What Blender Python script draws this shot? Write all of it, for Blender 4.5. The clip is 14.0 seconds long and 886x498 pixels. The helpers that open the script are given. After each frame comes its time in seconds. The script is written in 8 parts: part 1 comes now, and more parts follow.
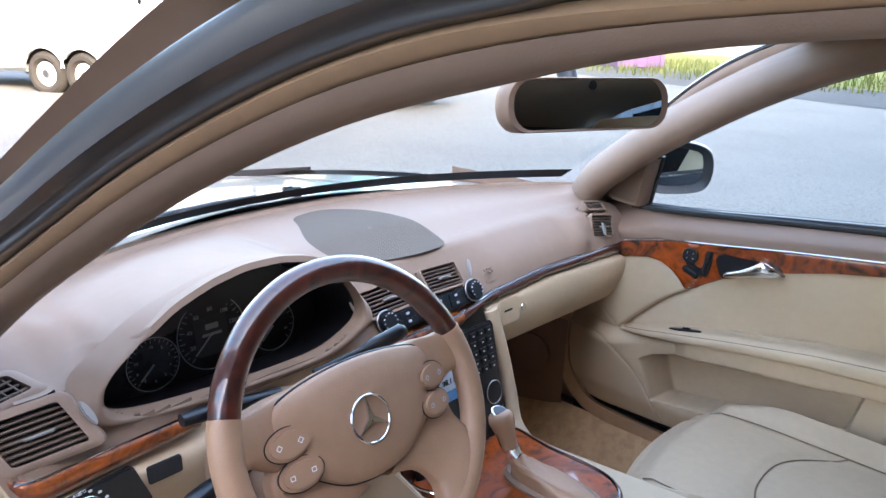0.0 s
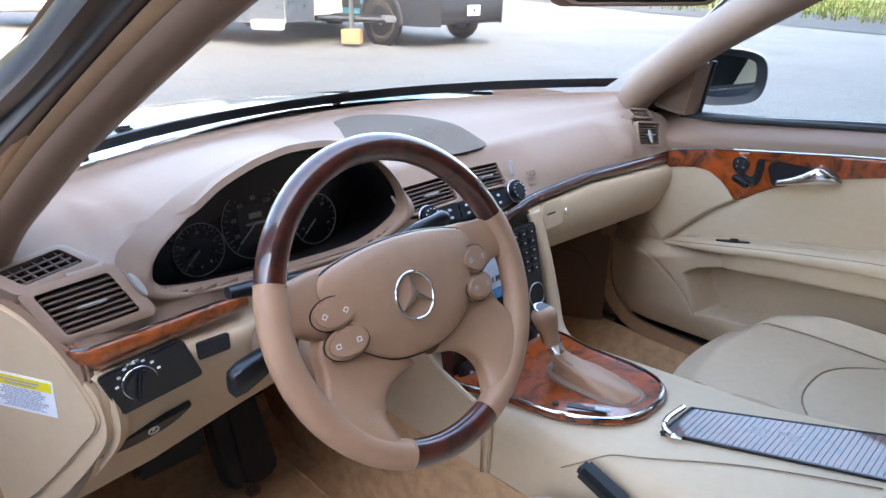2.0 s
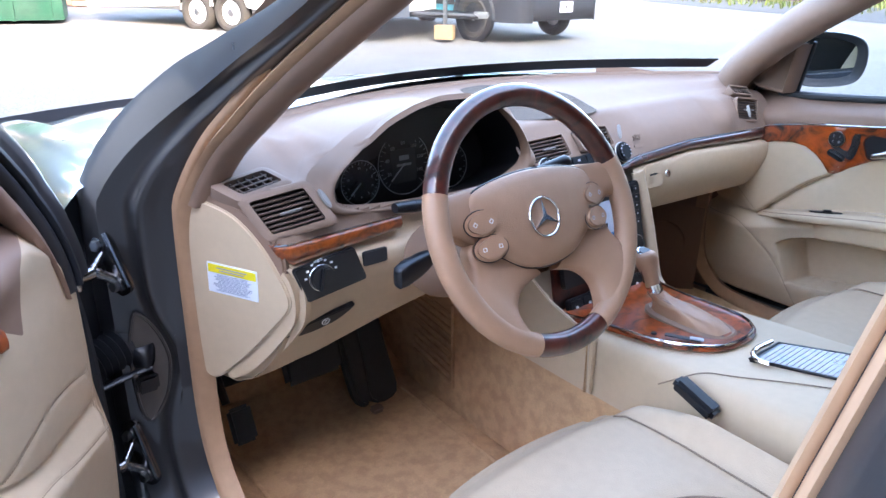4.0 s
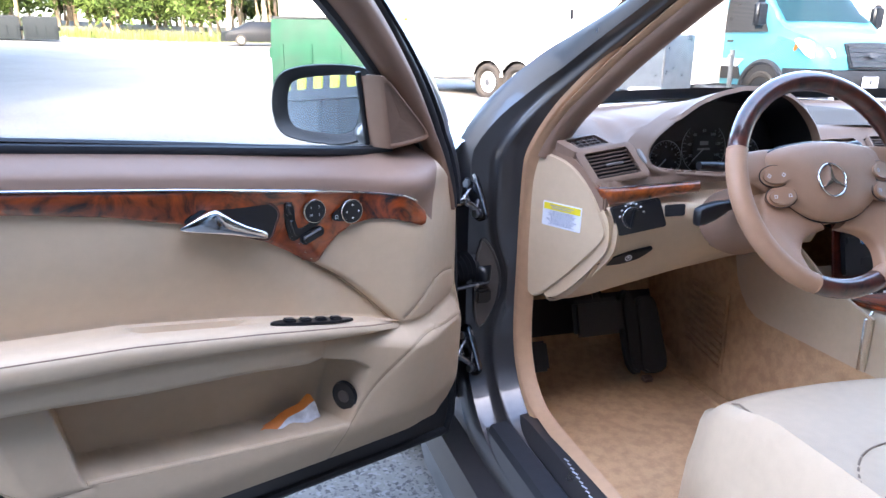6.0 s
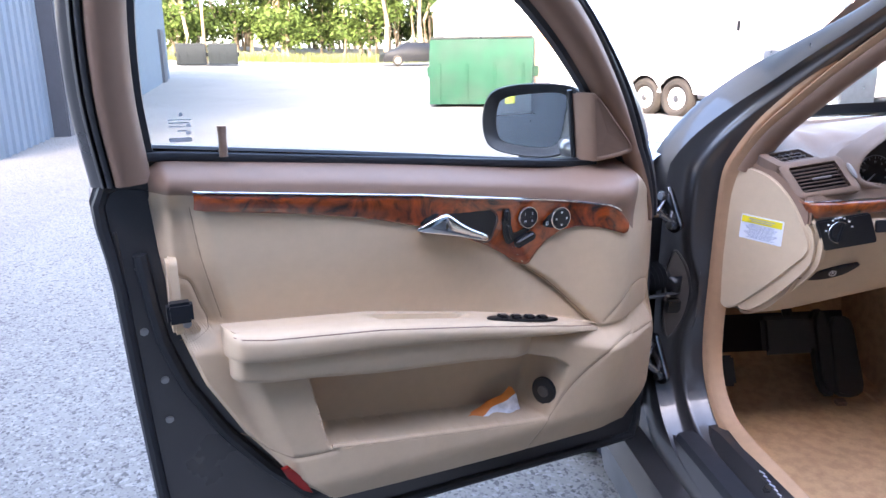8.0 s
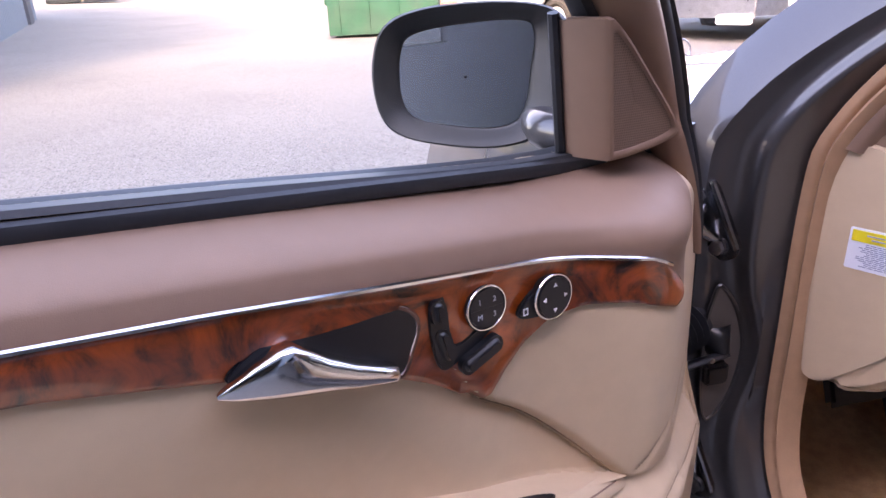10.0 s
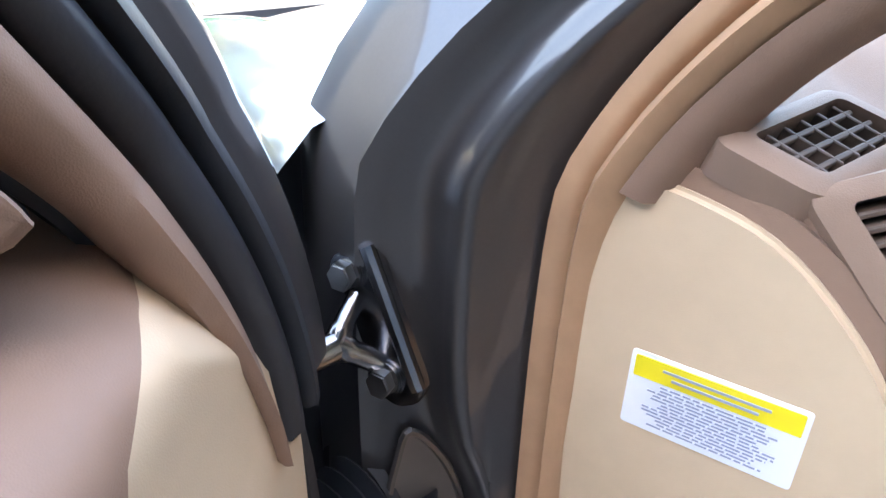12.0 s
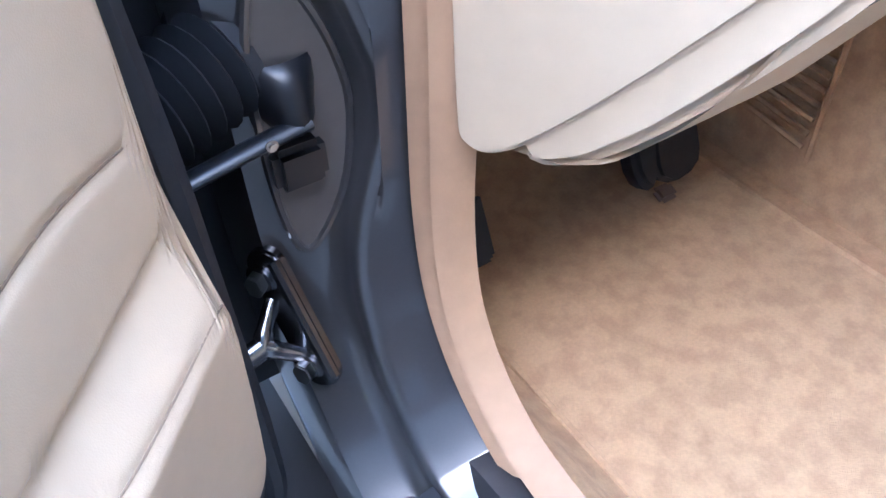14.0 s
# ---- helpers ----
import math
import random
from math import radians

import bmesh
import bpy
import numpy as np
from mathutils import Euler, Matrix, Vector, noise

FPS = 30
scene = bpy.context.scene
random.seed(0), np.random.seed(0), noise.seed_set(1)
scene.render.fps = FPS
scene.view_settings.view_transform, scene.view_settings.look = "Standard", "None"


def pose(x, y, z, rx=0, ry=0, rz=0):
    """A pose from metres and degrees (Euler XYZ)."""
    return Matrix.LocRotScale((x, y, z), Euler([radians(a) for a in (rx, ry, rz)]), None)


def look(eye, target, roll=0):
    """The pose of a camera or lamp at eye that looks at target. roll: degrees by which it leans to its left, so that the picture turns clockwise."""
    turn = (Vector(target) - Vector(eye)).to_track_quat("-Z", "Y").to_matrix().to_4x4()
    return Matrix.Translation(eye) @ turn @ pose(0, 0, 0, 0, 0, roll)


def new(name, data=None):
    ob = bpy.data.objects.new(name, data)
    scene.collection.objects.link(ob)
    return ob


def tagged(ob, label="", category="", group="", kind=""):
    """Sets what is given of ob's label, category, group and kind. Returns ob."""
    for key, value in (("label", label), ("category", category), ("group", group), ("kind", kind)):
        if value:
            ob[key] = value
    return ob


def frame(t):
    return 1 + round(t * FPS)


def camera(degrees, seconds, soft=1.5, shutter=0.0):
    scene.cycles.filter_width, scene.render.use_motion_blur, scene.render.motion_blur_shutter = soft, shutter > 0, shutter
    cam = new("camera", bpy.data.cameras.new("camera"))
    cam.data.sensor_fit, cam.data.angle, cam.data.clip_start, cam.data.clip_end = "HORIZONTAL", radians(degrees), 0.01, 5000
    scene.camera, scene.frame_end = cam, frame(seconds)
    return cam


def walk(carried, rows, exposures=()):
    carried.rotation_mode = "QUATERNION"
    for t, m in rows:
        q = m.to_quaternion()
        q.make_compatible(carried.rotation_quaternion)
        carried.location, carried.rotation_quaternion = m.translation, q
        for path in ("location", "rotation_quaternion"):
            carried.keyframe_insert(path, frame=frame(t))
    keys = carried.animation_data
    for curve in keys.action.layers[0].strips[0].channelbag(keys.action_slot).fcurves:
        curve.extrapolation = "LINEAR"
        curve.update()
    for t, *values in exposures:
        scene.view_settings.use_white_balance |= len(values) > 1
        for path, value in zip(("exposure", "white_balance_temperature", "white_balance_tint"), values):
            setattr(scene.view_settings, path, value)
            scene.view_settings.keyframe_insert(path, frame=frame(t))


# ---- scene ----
cam = camera(64.64, 14.0)
PATH = [
    (0, (-0.8167, 0.0308, 1.3655), (0.6284, 1.2831, 0.7794), 2.04),
    (0.5, (-0.7894, 0.0317, 1.3312), (0.5957, 1.3282, 0.6982), 1.24),
    (1, (-0.8002, 0.0329, 1.3100), (0.5616, 1.3337, 0.6366), 1.04),
    (1.5, (-0.8117, 0.0295, 1.2967), (0.5354, 1.3274, 0.5893), 0.91),
    (2, (-0.8288, 0.0267, 1.2860), (0.5082, 1.3198, 0.5508), 0.98),
    (2.2, (-0.8335, 0.0249, 1.2823), (0.4985, 1.3191, 0.5400), 0.95),
    (4.3, (-1.0559, -0.1257, 1.2459), (0.0486, 1.3805, 0.5306), 0.84),
    (4.5, (-1.0813, -0.1708, 1.2158), (-0.0310, 1.3928, 0.5435), 0.72),
    (5, (-1.1278, -0.2656, 1.1922), (-0.2329, 1.4091, 0.5642), 0.74),
    (5.5, (-1.1962, -0.3003, 1.1699), (-0.4644, 1.4670, 0.5857), 0.78),
    (6, (-1.2751, -0.3327, 1.1439), (-0.6928, 1.4996, 0.5927), 0.69),
    (6.5, (-1.3404, -0.3677, 1.1370), (-0.8934, 1.5090, 0.6097), 0.61),
    (7, (-1.3768, -0.3994, 1.1345), (-1.0442, 1.5052, 0.6229), 0.27),
    (7.5, (-1.3985, -0.4245, 1.1387), (-1.1684, 1.4975, 0.6356), -0.10),
    (7.7, (-1.3995, -0.4270, 1.1500), (-1.2155, 1.5002, 0.6479), -0.49),
    (10, (-1.2773, 0.2614, 1.1280), (-0.8774, 2.0927, 0.4307), -2.86),
    (10.5, (-1.1768, 0.3446, 1.1227), (-0.6596, 2.1182, 0.3566), -2.72),
    (11, (-1.0735, 0.4309, 1.1124), (-0.4081, 2.1361, 0.3065), -1.55),
    (11.5, (-0.9683, 0.5569, 1.1172), (-0.2326, 2.2121, 0.2692), 0.17),
    (12, (-0.9183, 0.6336, 1.0693), (-0.1134, 2.2413, 0.1932), 0.49),
    (12.5, (-0.9148, 0.6566, 1.0097), (-0.0759, 2.1904, 0.0383), 0.86),
    (13, (-0.9082, 0.6605, 0.9713), (-0.0880, 2.0938, -0.1569), 0.10),
    (13.5, (-0.8905, 0.6487, 0.9213), (-0.1230, 1.9908, -0.3475), -1.31),
    (14, (-0.8932, 0.6163, 0.8962), (-0.1044, 1.8480, -0.4678), -1.61),
]
walk(cam, [(t, look(eye, target, roll)) for t, eye, target, roll in PATH],
     exposures=((0, 3.0, 6850, 13), (2.2, 3.0, 6850, 13), (4.3, 3.25, 6300, 15), (7.7, 3.25, 6450, 18), (10, 2.92, 7450, 37), (10.5, 3.1, 7550, 37), (11, 3.48, 7550, 32), (11.5, 3.62, 7200, 14), (12, 3.60, 7200, 12), (13, 3.75, 5950, 10), (13.5, 4.02, 5800, 10), (14, 4.28, 5700, 11)))

# ---- light ----
SUN_EL, SUN_AZ = 27.0, 198.0   # the sun stands behind the building at the camera's back
world = bpy.data.worlds.new("world")
scene.world = world
world.use_nodes = True
wn = world.node_tree.nodes
sky = wn.new("ShaderNodeTexSky")
sky.sky_type, sky.sun_disc = "NISHITA", False
sky.sun_elevation, sky.sun_rotation = radians(SUN_EL), radians(SUN_AZ)
sky.air_density, sky.dust_density = 1.0, 4.0
wn["Background"].inputs["Strength"].default_value = 0.34
world.node_tree.links.new(sky.outputs[0], wn["Background"].inputs["Color"])
sun = new("sun", bpy.data.lights.new("sun", "SUN"))
sun.data.energy, sun.data.angle, sun.data.color = 0.6, radians(0.6), (1.0, 0.93, 0.82)
az, el = radians(SUN_AZ), radians(SUN_EL)
sun_dir = Vector((math.sin(az) * math.cos(el), math.cos(az) * math.cos(el), math.sin(el)))
sun.matrix_world = look(sun_dir * 60, (0, 0, 0))


# ---- materials ----
def material(name, color, rough=0.5, metal=0.0, vary=0.12, scale=8.0, bump=0.0, bump_scale=400.0, coat=0.0,
             spec=0.5, kind="noise", second=None, mix_scale=3.0, fine=60.0):
    """A procedural surface: base colour that varies at two scales, with fine relief."""
    m = bpy.data.materials.new(name)
    m.use_nodes = True
    n, l = m.node_tree.nodes, m.node_tree.links
    b = n["Principled BSDF"]
    co = n.new("ShaderNodeTexCoord")
    b.inputs["Roughness"].default_value, b.inputs["Metallic"].default_value = rough, metal
    b.inputs["Coat Weight"].default_value, b.inputs["Coat Roughness"].default_value = coat, 0.04
    b.inputs["Specular IOR Level"].default_value = spec
    big, small = n.new("ShaderNodeTexNoise"), n.new("ShaderNodeTexNoise")
    big.inputs["Scale"].default_value, small.inputs["Scale"].default_value = scale, fine
    big.inputs["Detail"].default_value, small.inputs["Detail"].default_value = 4, 3
    for t in (big, small):
        l.new(co.outputs["Object"], t.inputs["Vector"])
    add = n.new("ShaderNodeMath")
    add.operation = "ADD"
    l.new(big.outputs[0], add.inputs[0])
    l.new(small.outputs[0], add.inputs[1])
    ramp = n.new("ShaderNodeMapRange")
    ramp.inputs[1].default_value, ramp.inputs[2].default_value = 0.6, 1.4
    ramp.inputs[3].default_value, ramp.inputs[4].default_value = 1 - vary, 1 + vary
    l.new(add.outputs[0], ramp.inputs[0])
    mul = n.new("ShaderNodeVectorMath")
    mul.operation = "SCALE"
    mul.inputs[0].default_value = color
    if second:
        patch = n.new("ShaderNodeTexNoise")
        patch.inputs["Scale"].default_value, patch.inputs["Detail"].default_value = mix_scale, 6
        l.new(co.outputs["Object"], patch.inputs["Vector"])
        cr = n.new("ShaderNodeValToRGB")
        cr.color_ramp.elements[0].position, cr.color_ramp.elements[1].position = 0.42, 0.62
        cr.color_ramp.elements[0].color, cr.color_ramp.elements[1].color = (*color, 1), (*second, 1)
        l.new(patch.outputs[0], cr.inputs[0])
        l.new(cr.outputs[0], mul.inputs[0])
    l.new(ramp.outputs[0], mul.inputs["Scale"])
    l.new(mul.outputs[0], b.inputs["Base Color"])
    rr = n.new("ShaderNodeMapRange")
    rr.inputs[3].default_value, rr.inputs[4].default_value = max(0.01, rough - min(0.08, rough * 0.25)), min(1, rough + min(0.08, rough * 0.25))
    l.new(big.outputs[0], rr.inputs[0])
    l.new(rr.outputs[0], b.inputs["Roughness"])
    if bump:
        t = n.new("ShaderNodeTexVoronoi" if kind == "grain" else "ShaderNodeTexNoise")
        t.inputs["Scale"].default_value = bump_scale
        l.new(co.outputs["Object"], t.inputs["Vector"])
        bp = n.new("ShaderNodeBump")
        bp.inputs["Strength"].default_value, bp.inputs["Distance"].default_value = bump, 0.001
        l.new(t.outputs[0], bp.inputs["Height"])
        l.new(bp.outputs[0], b.inputs["Normal"])
    return m


def burl(name, light, dark, scale=26.0):
    """Lacquered burl veneer: warped dark figure under a clear coat."""
    m = material(name, light, 0.3, coat=1.0)
    n, l = m.node_tree.nodes, m.node_tree.links
    b = n["Principled BSDF"]
    co = n.new("ShaderNodeTexCoord")
    a = n.new("ShaderNodeTexNoise")
    a.inputs["Scale"].default_value, a.inputs["Detail"].default_value = scale, 8
    a.inputs["Roughness"].default_value, a.inputs["Distortion"].default_value = 0.62, 1.6
    l.new(co.outputs["Object"], a.inputs["Vector"])
    cr = n.new("ShaderNodeValToRGB")
    e = cr.color_ramp.elements
    e[0].position, e[0].color = 0.34, (*dark, 1)
    e[1].position, e[1].color = 0.66, (*light, 1)
    mid = e.new(0.48)
    mid.color = (*[0.55 * p + 0.45 * q for p, q in zip(light, dark)], 1)
    l.new(a.outputs[0], cr.inputs[0])
    l.new(cr.outputs[0], b.inputs["Base Color"])
    return m


def glass_material(name, color=(0.93, 0.97, 0.95), mix=0.08):
    """Thin pane: mostly clear, with a gloss reflection."""
    m = bpy.data.materials.new(name)
    m.use_nodes = True
    n, l = m.node_tree.nodes, m.node_tree.links
    n.remove(n["Principled BSDF"])
    clear, gloss, mx, lw = n.new("ShaderNodeBsdfTransparent"), n.new("ShaderNodeBsdfGlossy"), n.new("ShaderNodeMixShader"), n.new("ShaderNodeLayerWeight")
    clear.inputs[0].default_value = (*color, 1)
    gloss.inputs["Roughness"].default_value = 0.01
    lw.inputs["Blend"].default_value = 0.5
    p, q = n.new("ShaderNodeMath"), n.new("ShaderNodeMapRange")
    p.operation = "POWER"
    p.inputs[1].default_value = 4.0
    q.inputs[3].default_value, q.inputs[4].default_value = 0.008, 0.55
    l.new(lw.outputs["Facing"], p.inputs[0])
    l.new(p.outputs[0], q.inputs[0])
    l.new(q.outputs[0], mx.inputs[0])
    l.new(clear.outputs[0], mx.inputs[1])
    l.new(gloss.outputs[0], mx.inputs[2])
    l.new(mx.outputs[0], n["Material Output"].inputs[0])
    return m


TAUPE = material("taupe_vinyl", (0.25, 0.168, 0.124), 0.58, spec=0.28, vary=0.05, bump=0.14, bump_scale=1300, kind="grain")
BROWN = material("brown_vinyl", (0.25, 0.158, 0.112), 0.55, spec=0.32, vary=0.05, bump=0.12, bump_scale=1300, kind="grain")
CREAM = material("cream_vinyl", (0.56, 0.425, 0.29), 0.5, spec=0.32, vary=0.05, bump=0.09, bump_scale=1300, kind="grain")
LEATHER = material("cream_leather", (0.51, 0.385, 0.265), 0.48, spec=0.28, vary=0.06, bump=0.3, bump_scale=500, kind="grain")
WHEEL_LEATHER = material("tan_leather", (0.40, 0.228, 0.140), 0.42, vary=0.06, bump=0.3, bump_scale=700, kind="grain")
SEAL = material("tan_rubber_seal", (0.43, 0.26, 0.15), 0.6, vary=0.1, bump=0.2, bump_scale=300)
CARPET = material("tan_carpet", (0.60, 0.375, 0.205), 0.95, vary=0.12, scale=9, bump=0.9, bump_scale=900, second=(0.50, 0.305, 0.165), mix_scale=42, fine=300)
WOOD = burl("burl_wood", (0.42, 0.092, 0.013), (0.030, 0.006, 0.003))
WOOD_DOOR = burl("red_burl_wood", (0.44, 0.076, 0.010), (0.016, 0.004, 0.002), 18)
WOOD_COVER = burl("satin_burl_wood", (0.13, 0.028, 0.011), (0.014, 0.004, 0.003), 20)
WOOD_COVER.node_tree.nodes["Principled BSDF"].inputs["Coat Weight"].default_value = 1.0
WOOD_DARK = burl("dark_burl_wood", (0.085, 0.014, 0.007), (0.010, 0.003, 0.003), 20)
BLACK = material("black_plastic", (0.008, 0.009, 0.012), 0.34, vary=0.1)
RUBBER = material("black_rubber", (0.020, 0.022, 0.027), 0.5, spec=0.4, vary=0.15, bump=0.2, bump_scale=200)
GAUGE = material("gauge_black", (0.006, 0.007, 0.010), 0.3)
CHROME = material("chrome", (0.75, 0.75, 0.76), 0.12, 1.0, vary=0.03)
STEEL = material("bare_steel", (0.42, 0.41, 0.40), 0.32, 1.0, vary=0.15, scale=40)
HINGE_STEEL = material("dark_cast_steel", (0.26, 0.26, 0.27), 0.24, 1.0, vary=0.2, scale=40)
PAINT = material("dark_grey_metallic_paint", (0.062, 0.060, 0.063), 0.30, 0.45, vary=0.06, coat=0.8, fine=500)
GREY_SEAM = material("grey_sealant", (0.10, 0.09, 0.085), 0.5, 0.2)
WHITE = material("white_ink", (0.75, 0.76, 0.78), 0.5, vary=0.02)
GREY_INK = material("grey_ink", (0.45, 0.47, 0.52), 0.6, vary=0.05)
YELLOW = material("yellow_ink", (0.80, 0.66, 0.02), 0.5, vary=0.03)
LABEL = material("label_paper", (0.78, 0.80, 0.86), 0.45, vary=0.02)
HEADLINER = material("headliner_cloth", (0.45, 0.40, 0.33), 0.9, vary=0.06, bump=0.3, bump_scale=500)
GRILLE = material("speaker_mesh", (0.17, 0.135, 0.11), 0.85, spec=0.08, vary=0.05)
MIRROR = material("mirror_glass", (0.72, 0.75, 0.77), 0.01, 1.0, vary=0.0)
GLASS = glass_material("clear_glass")
PRIVACY = glass_material("privacy_glass", (0.02, 0.024, 0.028))
DARK_GLASS = glass_material("tinted_glass", (0.25, 0.28, 0.27))
CONCRETE = material("worn_concrete", (0.175, 0.167, 0.148), 0.9, spec=0.15, vary=0.16, scale=0.9, bump=0.6, bump_scale=60, second=(0.148, 0.141, 0.126), mix_scale=0.35, fine=40)

def speckle(m, scale, light, dark, amount):
    """Exposed aggregate: small pale and dark stones in the surface."""
    n, l = m.node_tree.nodes, m.node_tree.links
    b = n["Principled BSDF"]
    src = b.inputs["Base Color"].links[0].from_socket
    co, v = n.new("ShaderNodeTexCoord"), n.new("ShaderNodeTexVoronoi")
    v.inputs["Scale"].default_value = scale
    l.new(co.outputs["Object"], v.inputs["Vector"])
    sep = n.new("ShaderNodeSeparateColor")
    l.new(v.outputs["Color"], sep.inputs[0])
    for ch, lo, hi, col in ((0, 0.80, 0.86, light), (1, 0.84, 0.90, dark)):
        r, x = n.new("ShaderNodeMapRange"), n.new("ShaderNodeMix")
        r.inputs[1].default_value, r.inputs[2].default_value, r.inputs[4].default_value = lo, hi, amount
        x.data_type = "RGBA"
        l.new(sep.outputs[ch], r.inputs[0])
        l.new(r.outputs[0], x.inputs["Factor"])
        l.new(src, x.inputs["A"])
        x.inputs["B"].default_value = (*col, 1)
        src = x.outputs["Result"]
    l.new(src, b.inputs["Base Color"])


def perforate(m, scale, hole, upright=False):
    """A fine regular grid of dark holes."""
    n, l = m.node_tree.nodes, m.node_tree.links
    b = n["Principled BSDF"]
    src = b.inputs["Base Color"].links[0].from_socket
    co, v, r, x = n.new("ShaderNodeTexCoord"), n.new("ShaderNodeTexVoronoi"), n.new("ShaderNodeMapRange"), n.new("ShaderNodeMix")
    v.inputs["Scale"].default_value, v.inputs["Randomness"].default_value = scale, 0.0
    r.inputs[1].default_value, r.inputs[2].default_value = 0.40, 0.28
    x.data_type = "RGBA"
    v.voronoi_dimensions = "2D"
    sp, cb = n.new("ShaderNodeSeparateXYZ"), n.new("ShaderNodeCombineXYZ")
    l.new(co.outputs["Object"], sp.inputs[0])
    l.new(sp.outputs[0], cb.inputs[0])
    l.new(sp.outputs[2 if upright else 1], cb.inputs[1])
    l.new(cb.outputs[0], v.inputs["Vector"])
    l.new(v.outputs["Distance"], r.inputs[0])
    l.new(r.outputs[0], x.inputs["Factor"])
    l.new(src, x.inputs["A"])
    x.inputs["B"].default_value = (*hole, 1)
    l.new(x.outputs["Result"], b.inputs["Base Color"])


perforate(GRILLE, 230, (0.035, 0.03, 0.027))
speckle(CONCRETE, 95, (0.22, 0.216, 0.206), (0.045, 0.044, 0.043), 0.7)
speckle(CONCRETE, 170, (0.18, 0.175, 0.165), (0.05, 0.048, 0.046), 0.55)

# ---- mesh tools ----
IDENT = Matrix.Identity(4)
WORLD_OF = {}


def thing(name, label, category, m=None, group="", kind=""):
    ob = new(name)
    ob.empty_display_size = 0.05
    m = m or IDENT
    ob.matrix_world = m
    WORLD_OF[ob] = m
    return tagged(ob, label, category, group, kind)


def to_mesh(name, data, mat, smooth=40):
    me = bpy.data.meshes.new(name)
    if isinstance(data, bmesh.types.BMesh):
        data.to_mesh(me)
        data.free()
    else:
        me.from_pydata([tuple(v) for v in data[0]], [], data[1])
        me.update()
    mats = mat if isinstance(mat, (list, tuple)) else [mat]
    for q in mats:
        me.materials.append(q)
    if smooth:
        me.shade_smooth()
        me.set_sharp_from_angle(angle=radians(smooth))
    return me


def part(name, data, mat, parent, label="", base=IDENT, smooth=40):
    """One mesh object under a thing or a part; base: the frame in which its vertices are given."""
    ob = new(name, to_mesh(name, data, mat, smooth))
    ob.parent = parent
    ob.matrix_parent_inverse = WORLD_OF[parent].inverted() @ base
    WORLD_OF[ob] = base
    return tagged(ob, label)


def single(name, data, mat, label, category, base=IDENT, group="", kind="", smooth=40):
    """A thing that is one plain mesh."""
    ob = new(name, to_mesh(name, data, mat, smooth))
    ob.matrix_world = base
    WORLD_OF[ob] = base
    return tagged(ob, label, category, group, kind)


def join(*datas):
    vs, fs = [], []
    for v, f in datas:
        o = len(vs)
        vs += [tuple(p) for p in v]
        fs += [tuple(i + o for i in g) for g in f]
    return vs, fs


def moved(data, m):
    return [tuple(m @ Vector(v)) for v in data[0]], data[1]


def grid(rows, close_u=False, close_v=False, caps=False):
    """A skin over rows of points."""
    n, k = len(rows), len(rows[0])
    vs = [tuple(p) for r in rows for p in r]
    fs = []
    for i in range(n if close_u else n - 1):
        for j in range(k if close_v else k - 1):
            a, b = i * k + j, i * k + (j + 1) % k
            c, d = ((i + 1) % n) * k + (j + 1) % k, ((i + 1) % n) * k + j
            fs.append((a, b, c, d))
    if caps:
        fs.append(tuple(range(k))[::-1])
        fs.append(tuple((n - 1) * k + j for j in range(k)))
    return vs, fs


def smooth_path(pts, per=8, closed=False):
    """Catmull-Rom through points of any dimension."""
    p = [np.array(q, float) for q in pts]
    n, out = len(p), []
    for i in range(n if closed else n - 1):
        if closed:
            a, b, c, d = p[i - 1], p[i], p[(i + 1) % n], p[(i + 2) % n]
        else:
            a, b, c, d = p[max(i - 1, 0)], p[i], p[i + 1], p[min(i + 2, n - 1)]
        for k in range(per):
            t = k / per
            out.append(0.5 * (2 * b + (c - a) * t + (2 * a - 5 * b + 4 * c - d) * t * t + (3 * b - a - 3 * c + d) * t ** 3))
    if not closed:
        out.append(p[-1])
    return out


def curve(xs, ys):
    """A soft function through knots."""
    return lambda x: float(np.interp(x, xs, ys))


def tube(path, r, seg=10, closed=False, flat=1.0, up=(0, 0, 1)):
    """A round (or flattened) bar along a path; r may be a list."""
    p = [Vector(q) for q in path]
    n, rows = len(p), []
    for i in range(n):
        d = (p[(i + 1) % n] - p[i - 1]) if closed else (p[min(i + 1, n - 1)] - p[max(i - 1, 0)])
        d.normalize()
        s = d.cross(Vector(up))
        if s.length < 1e-4:
            s = d.cross(Vector((0.3, 1, 0)))
        s.normalize()
        u = s.cross(d)
        rr = r[i] if isinstance(r, (list, tuple)) else r
        rows.append([p[i] + rr * (math.cos(a) * s + flat * math.sin(a) * u) for a in np.linspace(0, 2 * math.pi, seg, endpoint=False)])
    return grid(rows, close_u=closed, close_v=True, caps=not closed)


